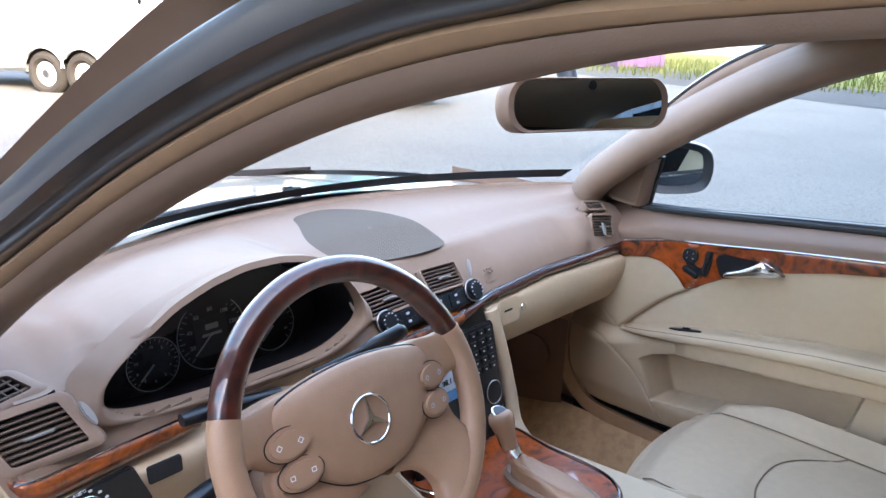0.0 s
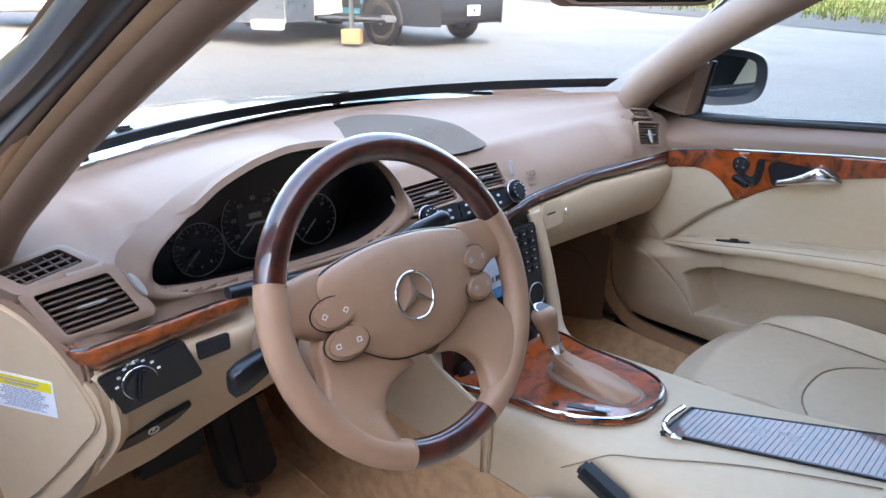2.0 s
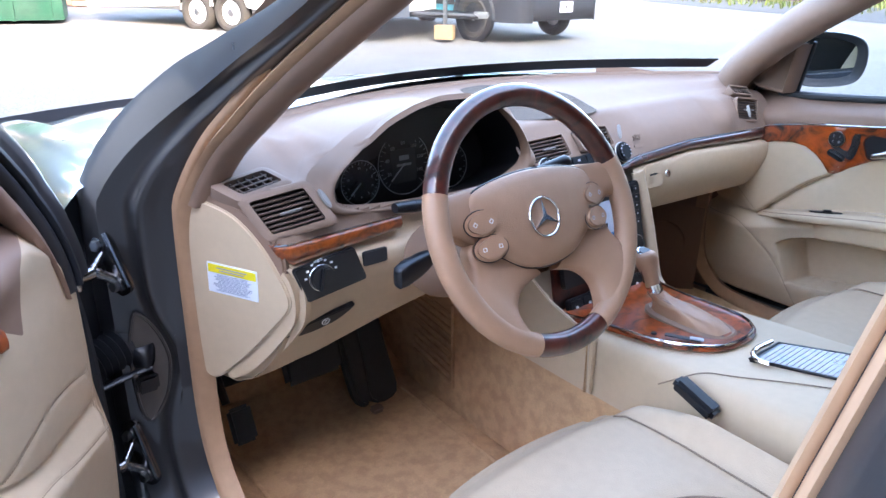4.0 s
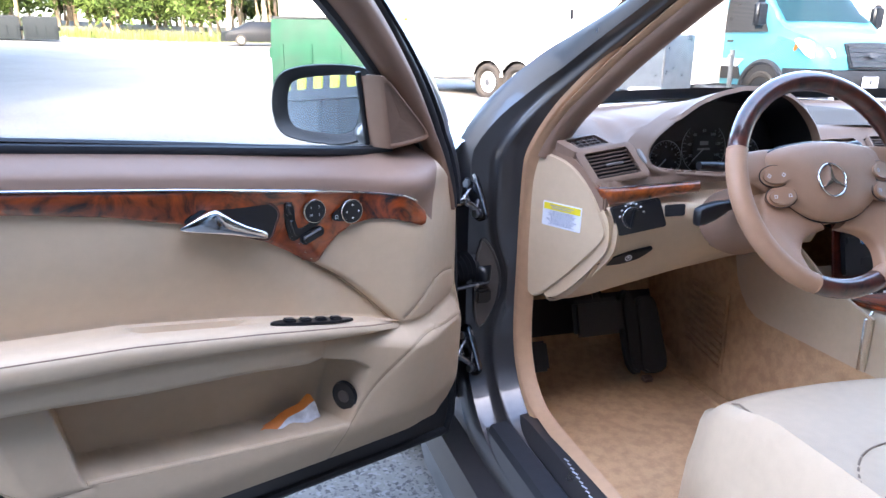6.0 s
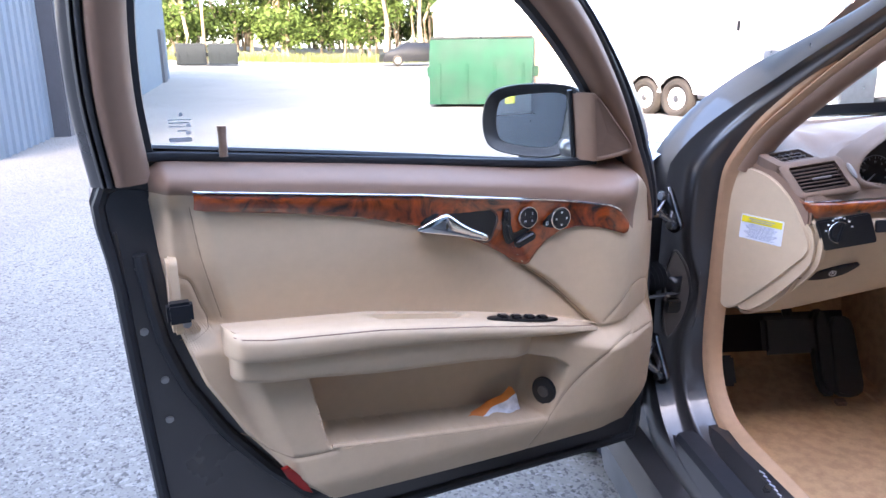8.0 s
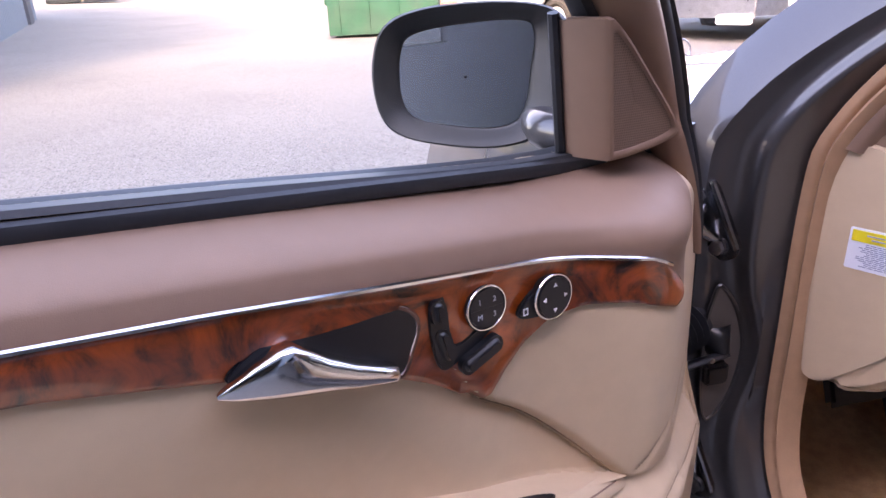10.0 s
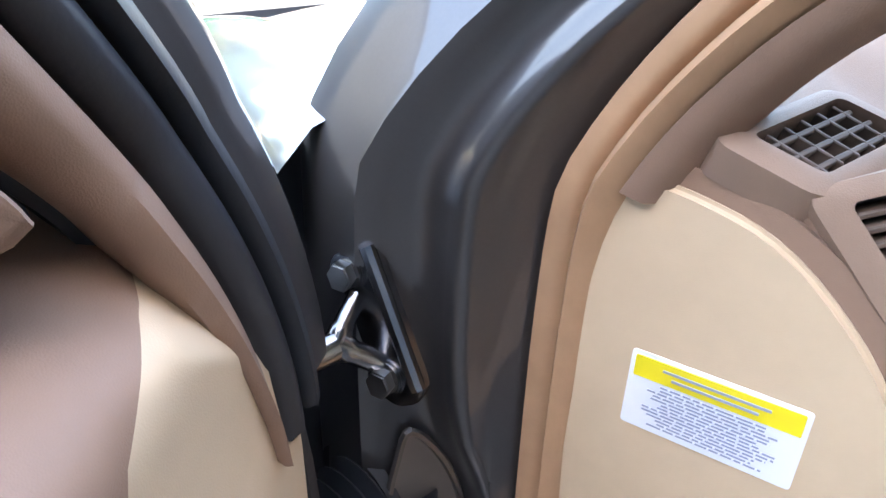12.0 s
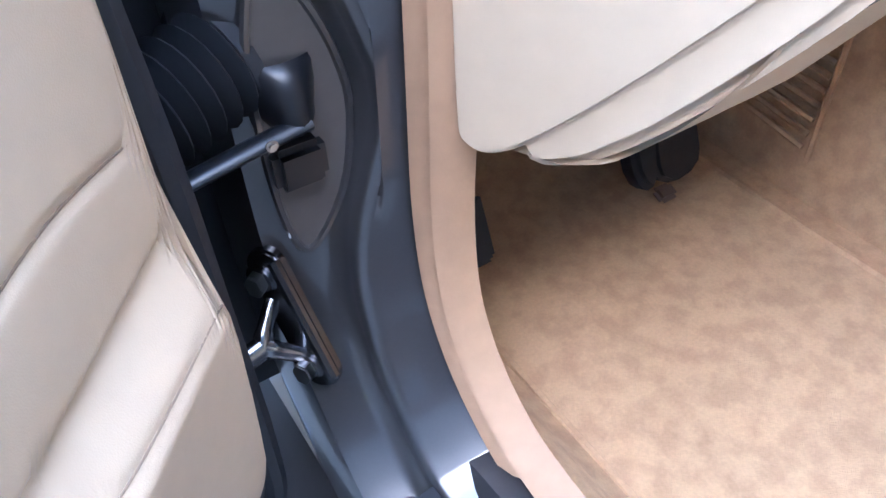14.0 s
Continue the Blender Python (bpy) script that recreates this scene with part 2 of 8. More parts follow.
def slab(outline, m, depth, bevel=0.002, segs=2):
    """A plate: a polygon in the xy plane of m, extruded along its z by depth, with rounded rims."""
    bm = bmesh.new()
    f = bm.faces.new([bm.verts.new((x, y, 0)) for x, y in outline])
    bm.normal_update()
    if f.normal.z > 0:
        f.normal_flip()
    ret = bmesh.ops.extrude_face_region(bm, geom=[f])
    bmesh.ops.translate(bm, verts=[v for v in ret["geom"] if isinstance(v, bmesh.types.BMVert)], vec=(0, 0, depth))
    bmesh.ops.recalc_face_normals(bm, faces=bm.faces)
    if bevel:
        es = [e for e in bm.edges if abs(e.verts[0].co.z - e.verts[1].co.z) < 1e-6 and e.verts[0].co.z > depth / 2]
        bmesh.ops.bevel(bm, geom=es, offset=min(bevel, depth * 0.49), segments=segs, affect="EDGES", clamp_overlap=True)
    bmesh.ops.transform(bm, matrix=m, verts=bm.verts)
    vs = [v.co.copy() for v in bm.verts]
    bm.verts.index_update()
    fs = [tuple(v.index for v in g.verts) for g in bm.faces]
    bm.free()
    return vs, fs


def block(sx, sy, sz, m=IDENT, bevel=0.004, segs=2):
    """A rounded box, centred."""
    bm = bmesh.new()
    bmesh.ops.create_cube(bm, size=1)
    bmesh.ops.scale(bm, vec=(sx, sy, sz), verts=bm.verts)
    if bevel:
        bmesh.ops.bevel(bm, geom=list(bm.edges), offset=min(bevel, 0.45 * min(sx, sy, sz)), segments=segs, affect="EDGES")
    bmesh.ops.transform(bm, matrix=m, verts=bm.verts)
    vs = [v.co.copy() for v in bm.verts]
    bm.verts.index_update()
    fs = [tuple(v.index for v in g.verts) for g in bm.faces]
    bm.free()
    return vs, fs


def disc(r, depth, m=IDENT, seg=28, bevel=0.0015, sy=1.0):
    return slab([(r * math.cos(a), sy * r * math.sin(a)) for a in np.linspace(0, 2 * math.pi, seg, endpoint=False)], m, depth, bevel)


def rounded(w, h, r, seg=5):
    """The outline of a rounded rectangle, centred."""
    out = []
    for cx, cy, a0 in ((w / 2 - r, h / 2 - r, 0), (-w / 2 + r, h / 2 - r, 90), (-w / 2 + r, -h / 2 + r, 180), (w / 2 - r, -h / 2 + r, 270)):
        for k in range(seg + 1):
            a = radians(a0 + 90 * k / seg)
            out.append((cx + r * math.cos(a), cy + r * math.sin(a)))
    return out


def plane_at(origin, right, up):
    """A frame with x along right, y along up (made square) and z out of the face."""
    x = Vector(right).normalized()
    z = x.cross(Vector(up)).normalized()
    y = z.cross(x)
    return Matrix((((x.x, y.x, z.x, origin[0]), (x.y, y.y, z.y, origin[1]), (x.z, y.z, z.z, origin[2]), (0, 0, 0, 1))))


def step(a, b, x):
    t = min(1.0, max(0.0, (x - a) / (b - a)))
    return t * t * (3 - 2 * t)


# ---- the car's shell ----
HALF = 0.705


def side_x(z):
    """Half width of the door opening at a height: upright below the belt, leaning in above it."""
    return HALF - 0.30 * max(0.0, z - 0.95)


APERTURE = smooth_path([(-0.02, 1.378), (0.1, 1.374), (0.207, 1.36), (0.318, 1.33), (0.444, 1.275), (0.56, 1.21), (0.68, 1.135),
                        (0.76, 1.075), (0.825, 1.02), (0.868, 0.95), (0.882, 0.86), (0.888, 0.7), (0.89, 0.6), (0.876, 0.53),
                        (0.835, 0.478), (0.77, 0.452), (0.6, 0.445), (0.3, 0.445), (0.16, 0.455), (0.10, 0.50), (0.082, 0.6),
                        (0.070, 0.8), (0.060, 0.92), (0.044, 1.05), (0.022, 1.18), (-0.03, 1.345)], 5, True)


def ring(profile, sign=-1, leaf=False):
    """A section of (outward, outside) pairs carried round the door opening."""
    n, rows = len(APERTURE), []
    shrink = lambda y, z: 1.0 - 0.45 * step(0.25, 0.10, y) * step(0.5, 0.6, z)
    for i, (y, z) in enumerate(APERTURE):
        d = Vector(APERTURE[(i + 1) % n]) - Vector(APERTURE[i - 1])
        d.normalize()
        out = Vector((d.y, -d.x)) * -1
        pinch = 0.034 * math.exp(-((z - 0.68) / 0.075) ** 2) if y > 0.7 else 0.0
        k = shrink(y, z) * (1.0 - 0.67 * (step(0.97, 1.22, z) if sign < 0 else step(0.88, 0.98, z)) * step(0.1, 0.2, y) if leaf else 1.0)
        kb = shrink(y, z) * (1.0 - 0.62 * (step(0.925, 1.065, z) if sign < 0 else step(0.86, 0.98, z)) * step(0.1, 0.2, y) if leaf else 1.0)
        w = step(0.16, 0.11, y) * step(0.47, 0.55, z) * step(1.36, 1.28, z) if leaf else 0.0
        sec = [(max(a * k, w * (0.018 + 0.85 * b * kb)) if b > 0.012 else a * k, b * kb) for a, b in profile]
        rows.append([(sign * (side_x(z + a * out.y) + b - pinch * step(0.028, 0.05, b) * step(0.092, 0.066, b)), y + a * out.x, z + a * out.y) for a, b in sec])
    return rows


car = thing("sedan", "dark grey metallic sedan body with the driver's side open", "car")
FLANGE = [(0.012, 0.0), (0.034, 0.004), (0.038, 0.012), (0.041, 0.030), (0.043, 0.0355), (0.044, 0.050), (0.046, 0.056), (0.049, 0.059), (0.056, 0.060), (0.066, 0.064), (0.072, 0.074), (0.075, 0.090), (0.080, 0.104), (0.110, 0.115), (0.150, 0.112)]
for sg in (-1, 1):
    part("door_frame", grid(ring(FLANGE, sg, True), close_u=True), PAINT, car, "dark grey painted door opening", smooth=50)
    part("door_seal", grid(ring([(0.0, -0.012), (0.004, 0.006), (0.010, 0.014), (0.0165, 0.009), (0.0185, -0.004), (0.0205, 0.009), (0.024, 0.013), (0.031, 0.016), (0.038, 0.006), (0.036, -0.012)], sg), close_u=True, close_v=True), SEAL, car, "tan rubber door seal", smooth=60)
    inner = [i for i, (y, z) in enumerate(APERTURE) if z > 0.93 and y > -0.1]
    rr = ring([(0.002, 0.004), (-0.008, -0.003), (-0.013, -0.022), (-0.006, -0.040), (0.018, -0.050), (0.05, -0.044), (0.085, -0.022), (0.105, 0.01)], sg)
    if sg > 0:
        rr = ring([(0.002, 0.004), (-0.008, -0.004), (-0.012, -0.03), (-0.004, -0.055), (0.015, -0.065), (0.04, -0.05), (0.062, -0.02), (0.075, 0.01)], sg)
    last = max(i for i in inner if APERTURE[i][0] > 0.2) + (7 if sg > 0 else -1)
    part("pillar_trim", grid(rr[0:last + 1]), BROWN if sg < 0 else TAUPE, car, "brown pillar trim", smooth=60)

# windscreen, its black edge, the roof and headliner
ws = lambda x: 1.205 - 0.50 * x * x
top = lambda x: 0.42 - 0.25 * x * x
XS = np.linspace(-0.70, 0.70, 29)


def screen(f0, f1, lift=0.0, k=10, xs=XS):
    rows = []
    for x in xs:
        r = []
        for f in np.linspace(f0, f1, k):
            g = x * (1 - 0.17 * f)
            y = ws(x) * (1 - f) + top(x) * f
            z = 1.035 + (1.415 - 1.035) * f + 0.035 * math.sin(math.pi * f) - 0.06 * x * x * f
            r.append((g, y + lift * 0.4, z + lift))
        rows.append(r)
    return grid(rows)


wind = part("windscreen", screen(0.0, 1.0), GLASS, car, "clear windscreen")
wind.visible_shadow = False
part("windscreen_edge", screen(0.0, 0.055, -0.004, 3, XS[2:]), RUBBER, car, "black windscreen edge band")
part("headliner", grid([[(x * 0.86, y, 1.432 - 0.09 * x * x - 0.02 * max(0, (y - 0.1)) - 0.05 * max(0, -0.9 - y)) for x in np.linspace(-0.68, 0.68, 15)] for y in np.linspace(0.43, -1.5, 14)]), HEADLINER, car, "beige cloth headliner")
part("roof", grid([[(x * 0.92, y, 1.468 - 0.10 * x * x - 0.06 * max(0, y - 0.1) - 0.16 * max(0, -0.9 - y) ** 1.5) for x in np.linspace(-0.70, 0.70, 15)] for y in np.linspace(0.44, -1.7, 14)]), PAINT, car, "dark grey metallic roof")

# painted corners between wing, bonnet and windscreen
for sg in (-1, 1):
    part("scuttle_corner", grid([[(sg * x, y0 + (1.252 - 0.32 * x * x - y0) * f, 1.015 - 0.075 * x * x - 0.004 - 0.012 * (1 - f)) for f in np.linspace(0, 1, 6) for y0 in (0.97 + 0.45 * (0.748 - x),)] for x in np.linspace(0.748, 0.56, 9)]), PAINT, car, "dark grey metallic corner beside the windscreen", smooth=60)

# bonnet, wings, sills, rear door and the tail that closes the body
rows = []
for y in np.linspace(1.24, 2.40, 18):
    f = (y - 1.24) / 1.16
    rows.append([(x, y - 0.32 * x * x * (1 - 0.2 * f), 1.015 - 0.17 * f ** 1.6 - 0.075 * x * x - 0.02 * math.exp(-((abs(x) - 0.42) / 0.05) ** 2)) for x in np.linspace(-0.74, 0.74, 31)])
part("bonnet", grid(rows), PAINT, car, "dark grey metallic bonnet", smooth=60)
for sg in (-1, 1):
    rows = []
    for y in (0.985, *np.linspace(1.0, 2.3, 16)):
        f = max(y - 1.0, 0) / 1.3
        rows.append([(sg * x, (y if z > 0.9 else max(y, 1.0)) - 0.25 * f * (x - 0.75) * 4, z - 0.15 * f ** 1.6) for x, z in ((0.735, 0.985), (0.77, 0.985), (0.82, 0.965), (0.87, 0.91), (0.90, 0.82), (0.905, 0.70), (0.90, 0.55), (0.885, 0.42))])
    part("wing", grid(rows), PAINT, car, "dark grey metallic front wing", smooth=60)
    part("sill", grid([[(sg * x, y, z - 0.010 * step(0.78, 0.86, y) * (z > 0.43)) for x, z in ((0.70, 0.44), (0.735, 0.437), (0.75, 0.405), (0.80, 0.40), (0.815, 0.345), (0.865, 0.335), (0.89, 0.30), (0.87, 0.20), (0.70, 0.17))] for y in (1.06, 0.9, 0.84, 0.79, 0.5, 0.1, -0.3, -0.8)]), PAINT, car, "dark painted door sill", smooth=30)
    part("sill_seal", grid([[(sg * x, y, z) for x, z in ((0.752, 0.409), (0.76, 0.418), (0.796, 0.414), (0.802, 0.40))] for y in (0.84, 0.5, 0.0)]), RUBBER, car, "black rubber sill seal")
    rows = []
    for y in (-0.055, -0.050, -0.062, -0.10, -0.4, -0.8, -1.1):
        tuck = 0.06 if y == -0.055 else (0.014 if y == -0.050 else 0)
        rows.append([(sg * (x - tuck), y - 0.40 * max(0, z - 0.95), z) for x, z in ((0.87, 0.33), (0.895, 0.5), (0.905, 0.7), (0.903, 0.86), (0.89, 0.96), (0.858, 1.02), (0.815, 1.055), (0.755, 1.064))])
    part("rear_door", grid(rows), PAINT, car, "dark grey metallic closed rear door", smooth=50)
    part("window_strip", tube([(sg * 0.762, -0.095, 1.070), (sg * 0.762, -0.4, 1.074), (sg * 0.755, -1.05, 1.077)], 0.014, 8), RUBBER, car, "black window strip")
    g = part("rear_window", grid([[(sg * (0.748 - 0.30 * h), y - 0.2 * h, 1.065 + h) for h in (0, 0.1, 0.2, 0.32)] for y in (-0.12, -0.5, -1.0)]), PRIVACY, car, "dark tinted rear window")
    part("pillar_cover", grid([[(sg * (side_x(z) + 0.06 + b), 0.020 - 0.25 * (z - 0.87) + a, z) for a, b in ((0.016, -0.03), (-0.03, -0.012), (-0.055, 0.012), (-0.075, 0.020), (-0.16, 0.02))] for z in np.linspace(0.98, 1.36, 8)]), BLACK, car, "black window pillar cover")
    part("quarter_panel", grid([[(sg * x, y, z) for x, z in ((0.86, 0.25), (0.9, 0.6), (0.88, 0.92), (0.80, 1.03), (0.64, 1.18), (0.55, 1.36))] for y in (-1.1, -1.6)] + [[(sg * x, y, z) for x, z in ((0.86, 0.25), (0.89, 0.6), (0.87, 0.9), (0.80, 0.99), (0.64, zi), (0.55, zo))] for y, zi, zo in ((-1.72, 1.16, 1.33), (-2.0, 1.03, 1.05), (-2.2, 1.01, 1.02))]), PAINT, car, "dark grey metallic rear quarter", smooth=50)
part("boot_end", grid([[(x, -2.2 - 0.05 * math.cos(2 * x), z) for x in np.linspace(-0.86, 0.86, 9)] for z in (0.25, 0.6, 0.85, 0.98)]), PAINT, car, "dark grey metallic tail")
part("boot_lid", grid([[(x, y, z - 0.03 * abs(x / 0.6) ** 3) for x in np.linspace(-0.8, 0.8, 11)] for y, z in ((-1.98, 1.07), (-2.1, 1.06), (-2.21, 1.045), (-2.245, 1.0), (-2.25, 0.9))]), PAINT, car, "dark grey metallic boot lid", smooth=60)
part("back_window", grid([[(x, y, z + 0.02 * (1 - (x / 0.56) ** 2)) for x in np.linspace(-0.56, 0.56, 7)] for y, z in ((-1.66, 1.34), (-1.8, 1.23), (-1.99, 1.05))]), PRIVACY, car, "dark tinted rear window")
part("rear_bulkhead", grid([[(x, -1.35 - 0.25 * (z - 0.4), z) for x in np.linspace(-0.7, 0.7, 5)] for z in (0.3, 0.7, 1.05, 1.35)]), LEATHER, car, "cream leather rear bench")
part("front_end", grid([[(x, 2.40 - 0.28 * x * x - (0.02 if z > 0.8 else 0), z) for x in np.linspace(-0.86, 0.86, 9)] for z in (0.25, 0.5, 0.7, 0.86)]), PAINT, car, "dark grey metallic nose")
part("underbody", grid([[(x, y, 0.2) for x in (-0.86, 0, 0.86)] for y in (2.2, 0, -2.2)]), RUBBER, car)
for sx in (-1, 1):
    for y in (1.55, -1.3):
        wp = pose(sx * 0.79, y, 0.35, 0, 90, 0)
        tyre = part("wheel", moved(tube([(0.27 * math.cos(a), 0.27 * math.sin(a), 0) for a in np.linspace(0, 2 * math.pi, 36, endpoint=False)], 0.075, 12, True, 1.25), wp), RUBBER, car, "black road tyre")
        part("rim", moved(disc(0.21, 0.03, pose(0, 0, -0.015), 32), wp), STEEL, tyre, "silver alloy rim")

# front bulkhead, floor and carpets
part("bulkhead", grid([[(x, y, z) for x in np.linspace(-0.66, 0.66, 7)] for y, z in ((1.12, 0.91), (1.30, 0.8), (1.34, 0.55), (1.20, 0.36))]), RUBBER, car)
rows = []
for x in np.linspace(-0.70, 0.70, 41):
    rows.append([(x, y, z + 0.09 * step(0.60, 0.69, abs(x)) * (1 if y < 0.95 else 0.5)) for y, z in ((1.34, 0.60), (1.28, 0.45), (1.20, 0.375), (1.10, 0.34), (0.9, 0.33), (0.6, 0.325), (0.3, 0.33), (0.0, 0.34), (-1.4, 0.34))])
part("floor_carpet", grid(rows), CARPET, car, "tan carpeted footwell floor", smooth=60)
for sg in (-1, 1):
    part("kick_panel", grid([[(sg * (0.70 - 0.02 * k), y, z) for z in (0.36, 0.5, 0.60, 0.66)] for k, y in ((0.4, 0.895), (0.8, 0.93), (1.5, 1.1), (1.8, 1.34))]), BROWN, car, "brown footwell side lining")
part("footwell_side", grid([[(0.722, y, z) for z in (0.34, 0.6, 0.8, 1.0)] for y in (0.872, 1.0, 1.34)]), BROWN, car, "brown footwell side")
part("footwell_speaker", disc(0.055, 0.006, plane_at((0.672, 0.99, 0.545), (0.2, -1, 0), (0, 0, 1)), 28), BROWN, car, "round brown speaker cover")

# bonnet star, wipers and scuttle
star = thing("bonnet_ornament", "chrome ring ornament standing on the bonnet", "ornament", pose(0, 2.37, 0.85))
part("ornament_ring", tube([(0.036 * math.cos(a), 2.37, 0.902 + 0.036 * math.sin(a)) for a in np.linspace(0, 2 * math.pi, 36, endpoint=False)], 0.0035, 8, True, up=(0, 1, 0)), CHROME, star, "chrome ring")
for a in (90, 210, 330):
    part("ornament_spoke", tube([(0, 2.37, 0.902), (0.036 * math.cos(radians(a)), 2.37, 0.902 + 0.036 * math.sin(radians(a)))], [0.005, 0.0015], 8, up=(0, 1, 0)), CHROME, star)
part("ornament_base", tube([(0, 2.37, 0.845), (0, 2.37, 0.868)], [0.010, 0.005], 10), CHROME, star, "chrome foot")
part("scuttle", grid([[(x, ws(x) + d, 1.022 - 0.10 * x * x + h) for d, h in ((-0.01, 0.008), (0.03, 0.0), (0.07, -0.012), (0.10, -0.03))] for x in np.linspace(-0.62, 0.62, 29)]), RUBBER, car, "black scuttle panel")
for x0, x1 in ((-0.52, -0.02), (0.05, 0.58)):
    wp = part("wiper_arm", tube([(x, ws(x) + 0.022 - 0.01 * math.sin(6 * x), 1.036) for x in np.linspace(x0, x1, 16)], 0.006, 8), RUBBER, car, "black wiper")
    part("wiper_pivot", tube([(x0 + 0.04, ws(x0) + 0.035, 1.02), (x0 + 0.04, ws(x0) + 0.035, 1.042)], 0.010, 10), BLACK, wp)
for sg in (-1, 1):
    part("wing_return", slab([(0.735, 0.38), (0.885, 0.38), (0.893, 0.80), (0.86, 0.905), (0.815, 0.95), (0.735, 0.965)], Matrix(((sg, 0, 0, 0), (0, 0, 1, 1.03), (0, 1, 0, 0), (0, 0, 0, 1))), 0.02, 0), RUBBER, car, "black wing return behind the hinges")
for x in (-0.36, 0.10):
    part("washer_jet", block(0.03, 0.018, 0.012, pose(x, 1.285 - 0.3 * x * x, 1.028), 0.004), BLACK, car, "black washer jet")

# hinges and door stay on the front pillar
def hinge(z, top, bot, label):
    a, b = Vector(top), Vector(bot)
    a, b = a + Vector((-0.82, -0.57, 0)) * 0.010, b + Vector((-0.82, -0.57, 0)) * 0.010
    d = (b - a).normalized()
    out = Vector((-0.82, -0.57, 0)).normalized()
    side = d.cross(out).normalized()
    m = Matrix(((d.x, side.x, out.x, a.x), (d.y, side.y, out.y, a.y), (d.z, side.z, out.z, a.z), (0, 0, 0, 1)))
    L = (b - a).length
    h = part("door_hinge", slab([(x + L / 2, y - 0.007) for x, y in rounded(L + 0.038, 0.034, 0.014)], m @ pose(0, 0, -0.010), 0.007, 0.002), HINGE_STEEL, car, label)
    part("hinge_edge", tube([m @ Vector((-0.010, -0.020, -0.002)), m @ Vector((L + 0.010, -0.020, -0.002))], 0.0045, 8), HINGE_STEEL, h, "polished plate edge")
    for q in (0, L):
        part("bolt", slab([(q + 0.0085 * math.cos(k * math.pi / 3), 0.0085 * math.sin(k * math.pi / 3)) for k in range(6)], m, 0.007, 0.001), STEEL, h, "hexagon bolt head")
        part("washer", disc(0.012, 0.003, m @ pose(q, 0, -0.003), 20), HINGE_STEEL, h)
    piv = a.lerp(b, 0.62) + Vector((-0.046, -0.006, 0.004))
    mid = a.lerp(b, 0.58).lerp(piv, 0.42)
    for q in (0.24, 0.86):
        s = a.lerp(b, q)
        part("hinge_arm", tube(smooth_path([s + out * -0.003, s.lerp(mid, 0.6) + Vector((0, 0, 0.001)), mid], 5), [0.0055] * 6 + [0.0065] * 5, 10, flat=1.3), HINGE_STEEL, h, "forged hinge arm", smooth=70)
    part("hinge_web", tube(smooth_path([mid, mid.lerp(piv, 0.5) + Vector((0, 0, -0.002)), piv], 4), [0.0075] * 5 + [0.008] * 4, 10, flat=1.3), HINGE_STEEL, h, "forged hinge arm", smooth=70)
    part("hinge_pin", tube([piv + Vector((0, 0, -0.020)), piv + Vector((0, 0, 0.022))], 0.009, 12), HINGE_STEEL, h, "hinge pin")
    part("hinge_leaf", block(0.05, 0.012, 0.045, Matrix.Translation(piv + Vector((-0.028, -0.004, 0))) @ pose(0, 0, 0, 0, 0, 20), 0.004), HINGE_STEEL, h, "door side hinge leaf")


hinge(0.85, (-0.805, 0.971, 0.886), (-0.796, 0.9405, 0.831), "upper steel door hinge with two bolts")
hinge(0.53, (-0.811, 0.968, 0.562), (-0.804, 0.930, 0.503), "lower steel door hinge with two bolts")
stay = thing("door_stay", "black door stay in its pillar pocket", "door stay", pose(-0.77, 0.955, 0.67))
tear = smooth_path([(-0.78, 0.771), (-0.759, 0.744), (-0.745, 0.707), (-0.741, 0.67), (-0.753, 0.616), (-0.783, 0.579), (-0.796, 0.622), (-0.797, 0.709), (-0.789, 0.752)], 4, True)
XZ = lambda y: Matrix(((1, 0, 0, 0), (0, 0, -1, y), (0, 1, 0, 0), (0, 0, 0, 1)))
part("stay_pocket", slab(tear, XZ(0.958), 0.004, 0.002), GREY_SEAM, stay, "grey pocket plate")
part("pocket_edge", tube([(x, 0.954, z) for x, z in tear], 0.0028, 6, True, up=(0, 1, 0)), PAINT, stay, "painted pocket edge")
part("stay_cap", grid([[(-0.779 + w * u, 0.953 - dd * (1 - u * u), z) for u in np.linspace(-1, 1, 9)] for z, w, dd in ((0.716, 0.017, 0.004), (0.712, 0.0185, 0.014), (0.70, 0.0185, 0.018), (0.685, 0.016, 0.022), (0.675, 0.010, 0.014), (0.672, 0.005, 0.002))]), BLACK, stay, "rounded black stay cap", smooth=70)
part("stay_body", block(0.034, 0.018, 0.030, pose(-0.780, 0.950, 0.651), 0.005), BLACK, stay, "black stay body")
part("stay_strap", tube([(-0.774, 0.938, 0.684), (-0.81, 0.935, 0.681), (-0.860, 0.930, 0.676)], 0.0075, 10, flat=0.55), BLACK, stay, "black stay strap")
part("strap_rivet", disc(0.0035, 0.003, look((-0.80, 0.929, 0.683), (-0.80, 0.97, 0.683)), 12), STEEL, stay, "small rivet")
boot = thing("cable_boot", "black ribbed rubber cable boot between pillar and door", "cable boot", pose(-0.82, 0.975, 0.70))
bp = [(-0.806, 0.972, 0.714), (-0.870, 0.948, 0.704)]
nb = 43
part("bellows", tube([tuple(np.array(bp[0]) + (np.array(bp[1]) - np.array(bp[0])) * k / (nb - 1)) for k in range(nb)], [0.025 + 0.007 * math.sin(k * 2 * math.pi / 7) for k in range(nb)], 20), RUBBER, boot, "ribbed rubber bellows", smooth=80)
part("boot_collar", tube([(-0.800, 0.985, 0.708), (-0.808, 0.982, 0.707)], 0.038, 20), RUBBER, boot, "flat rubber collar")

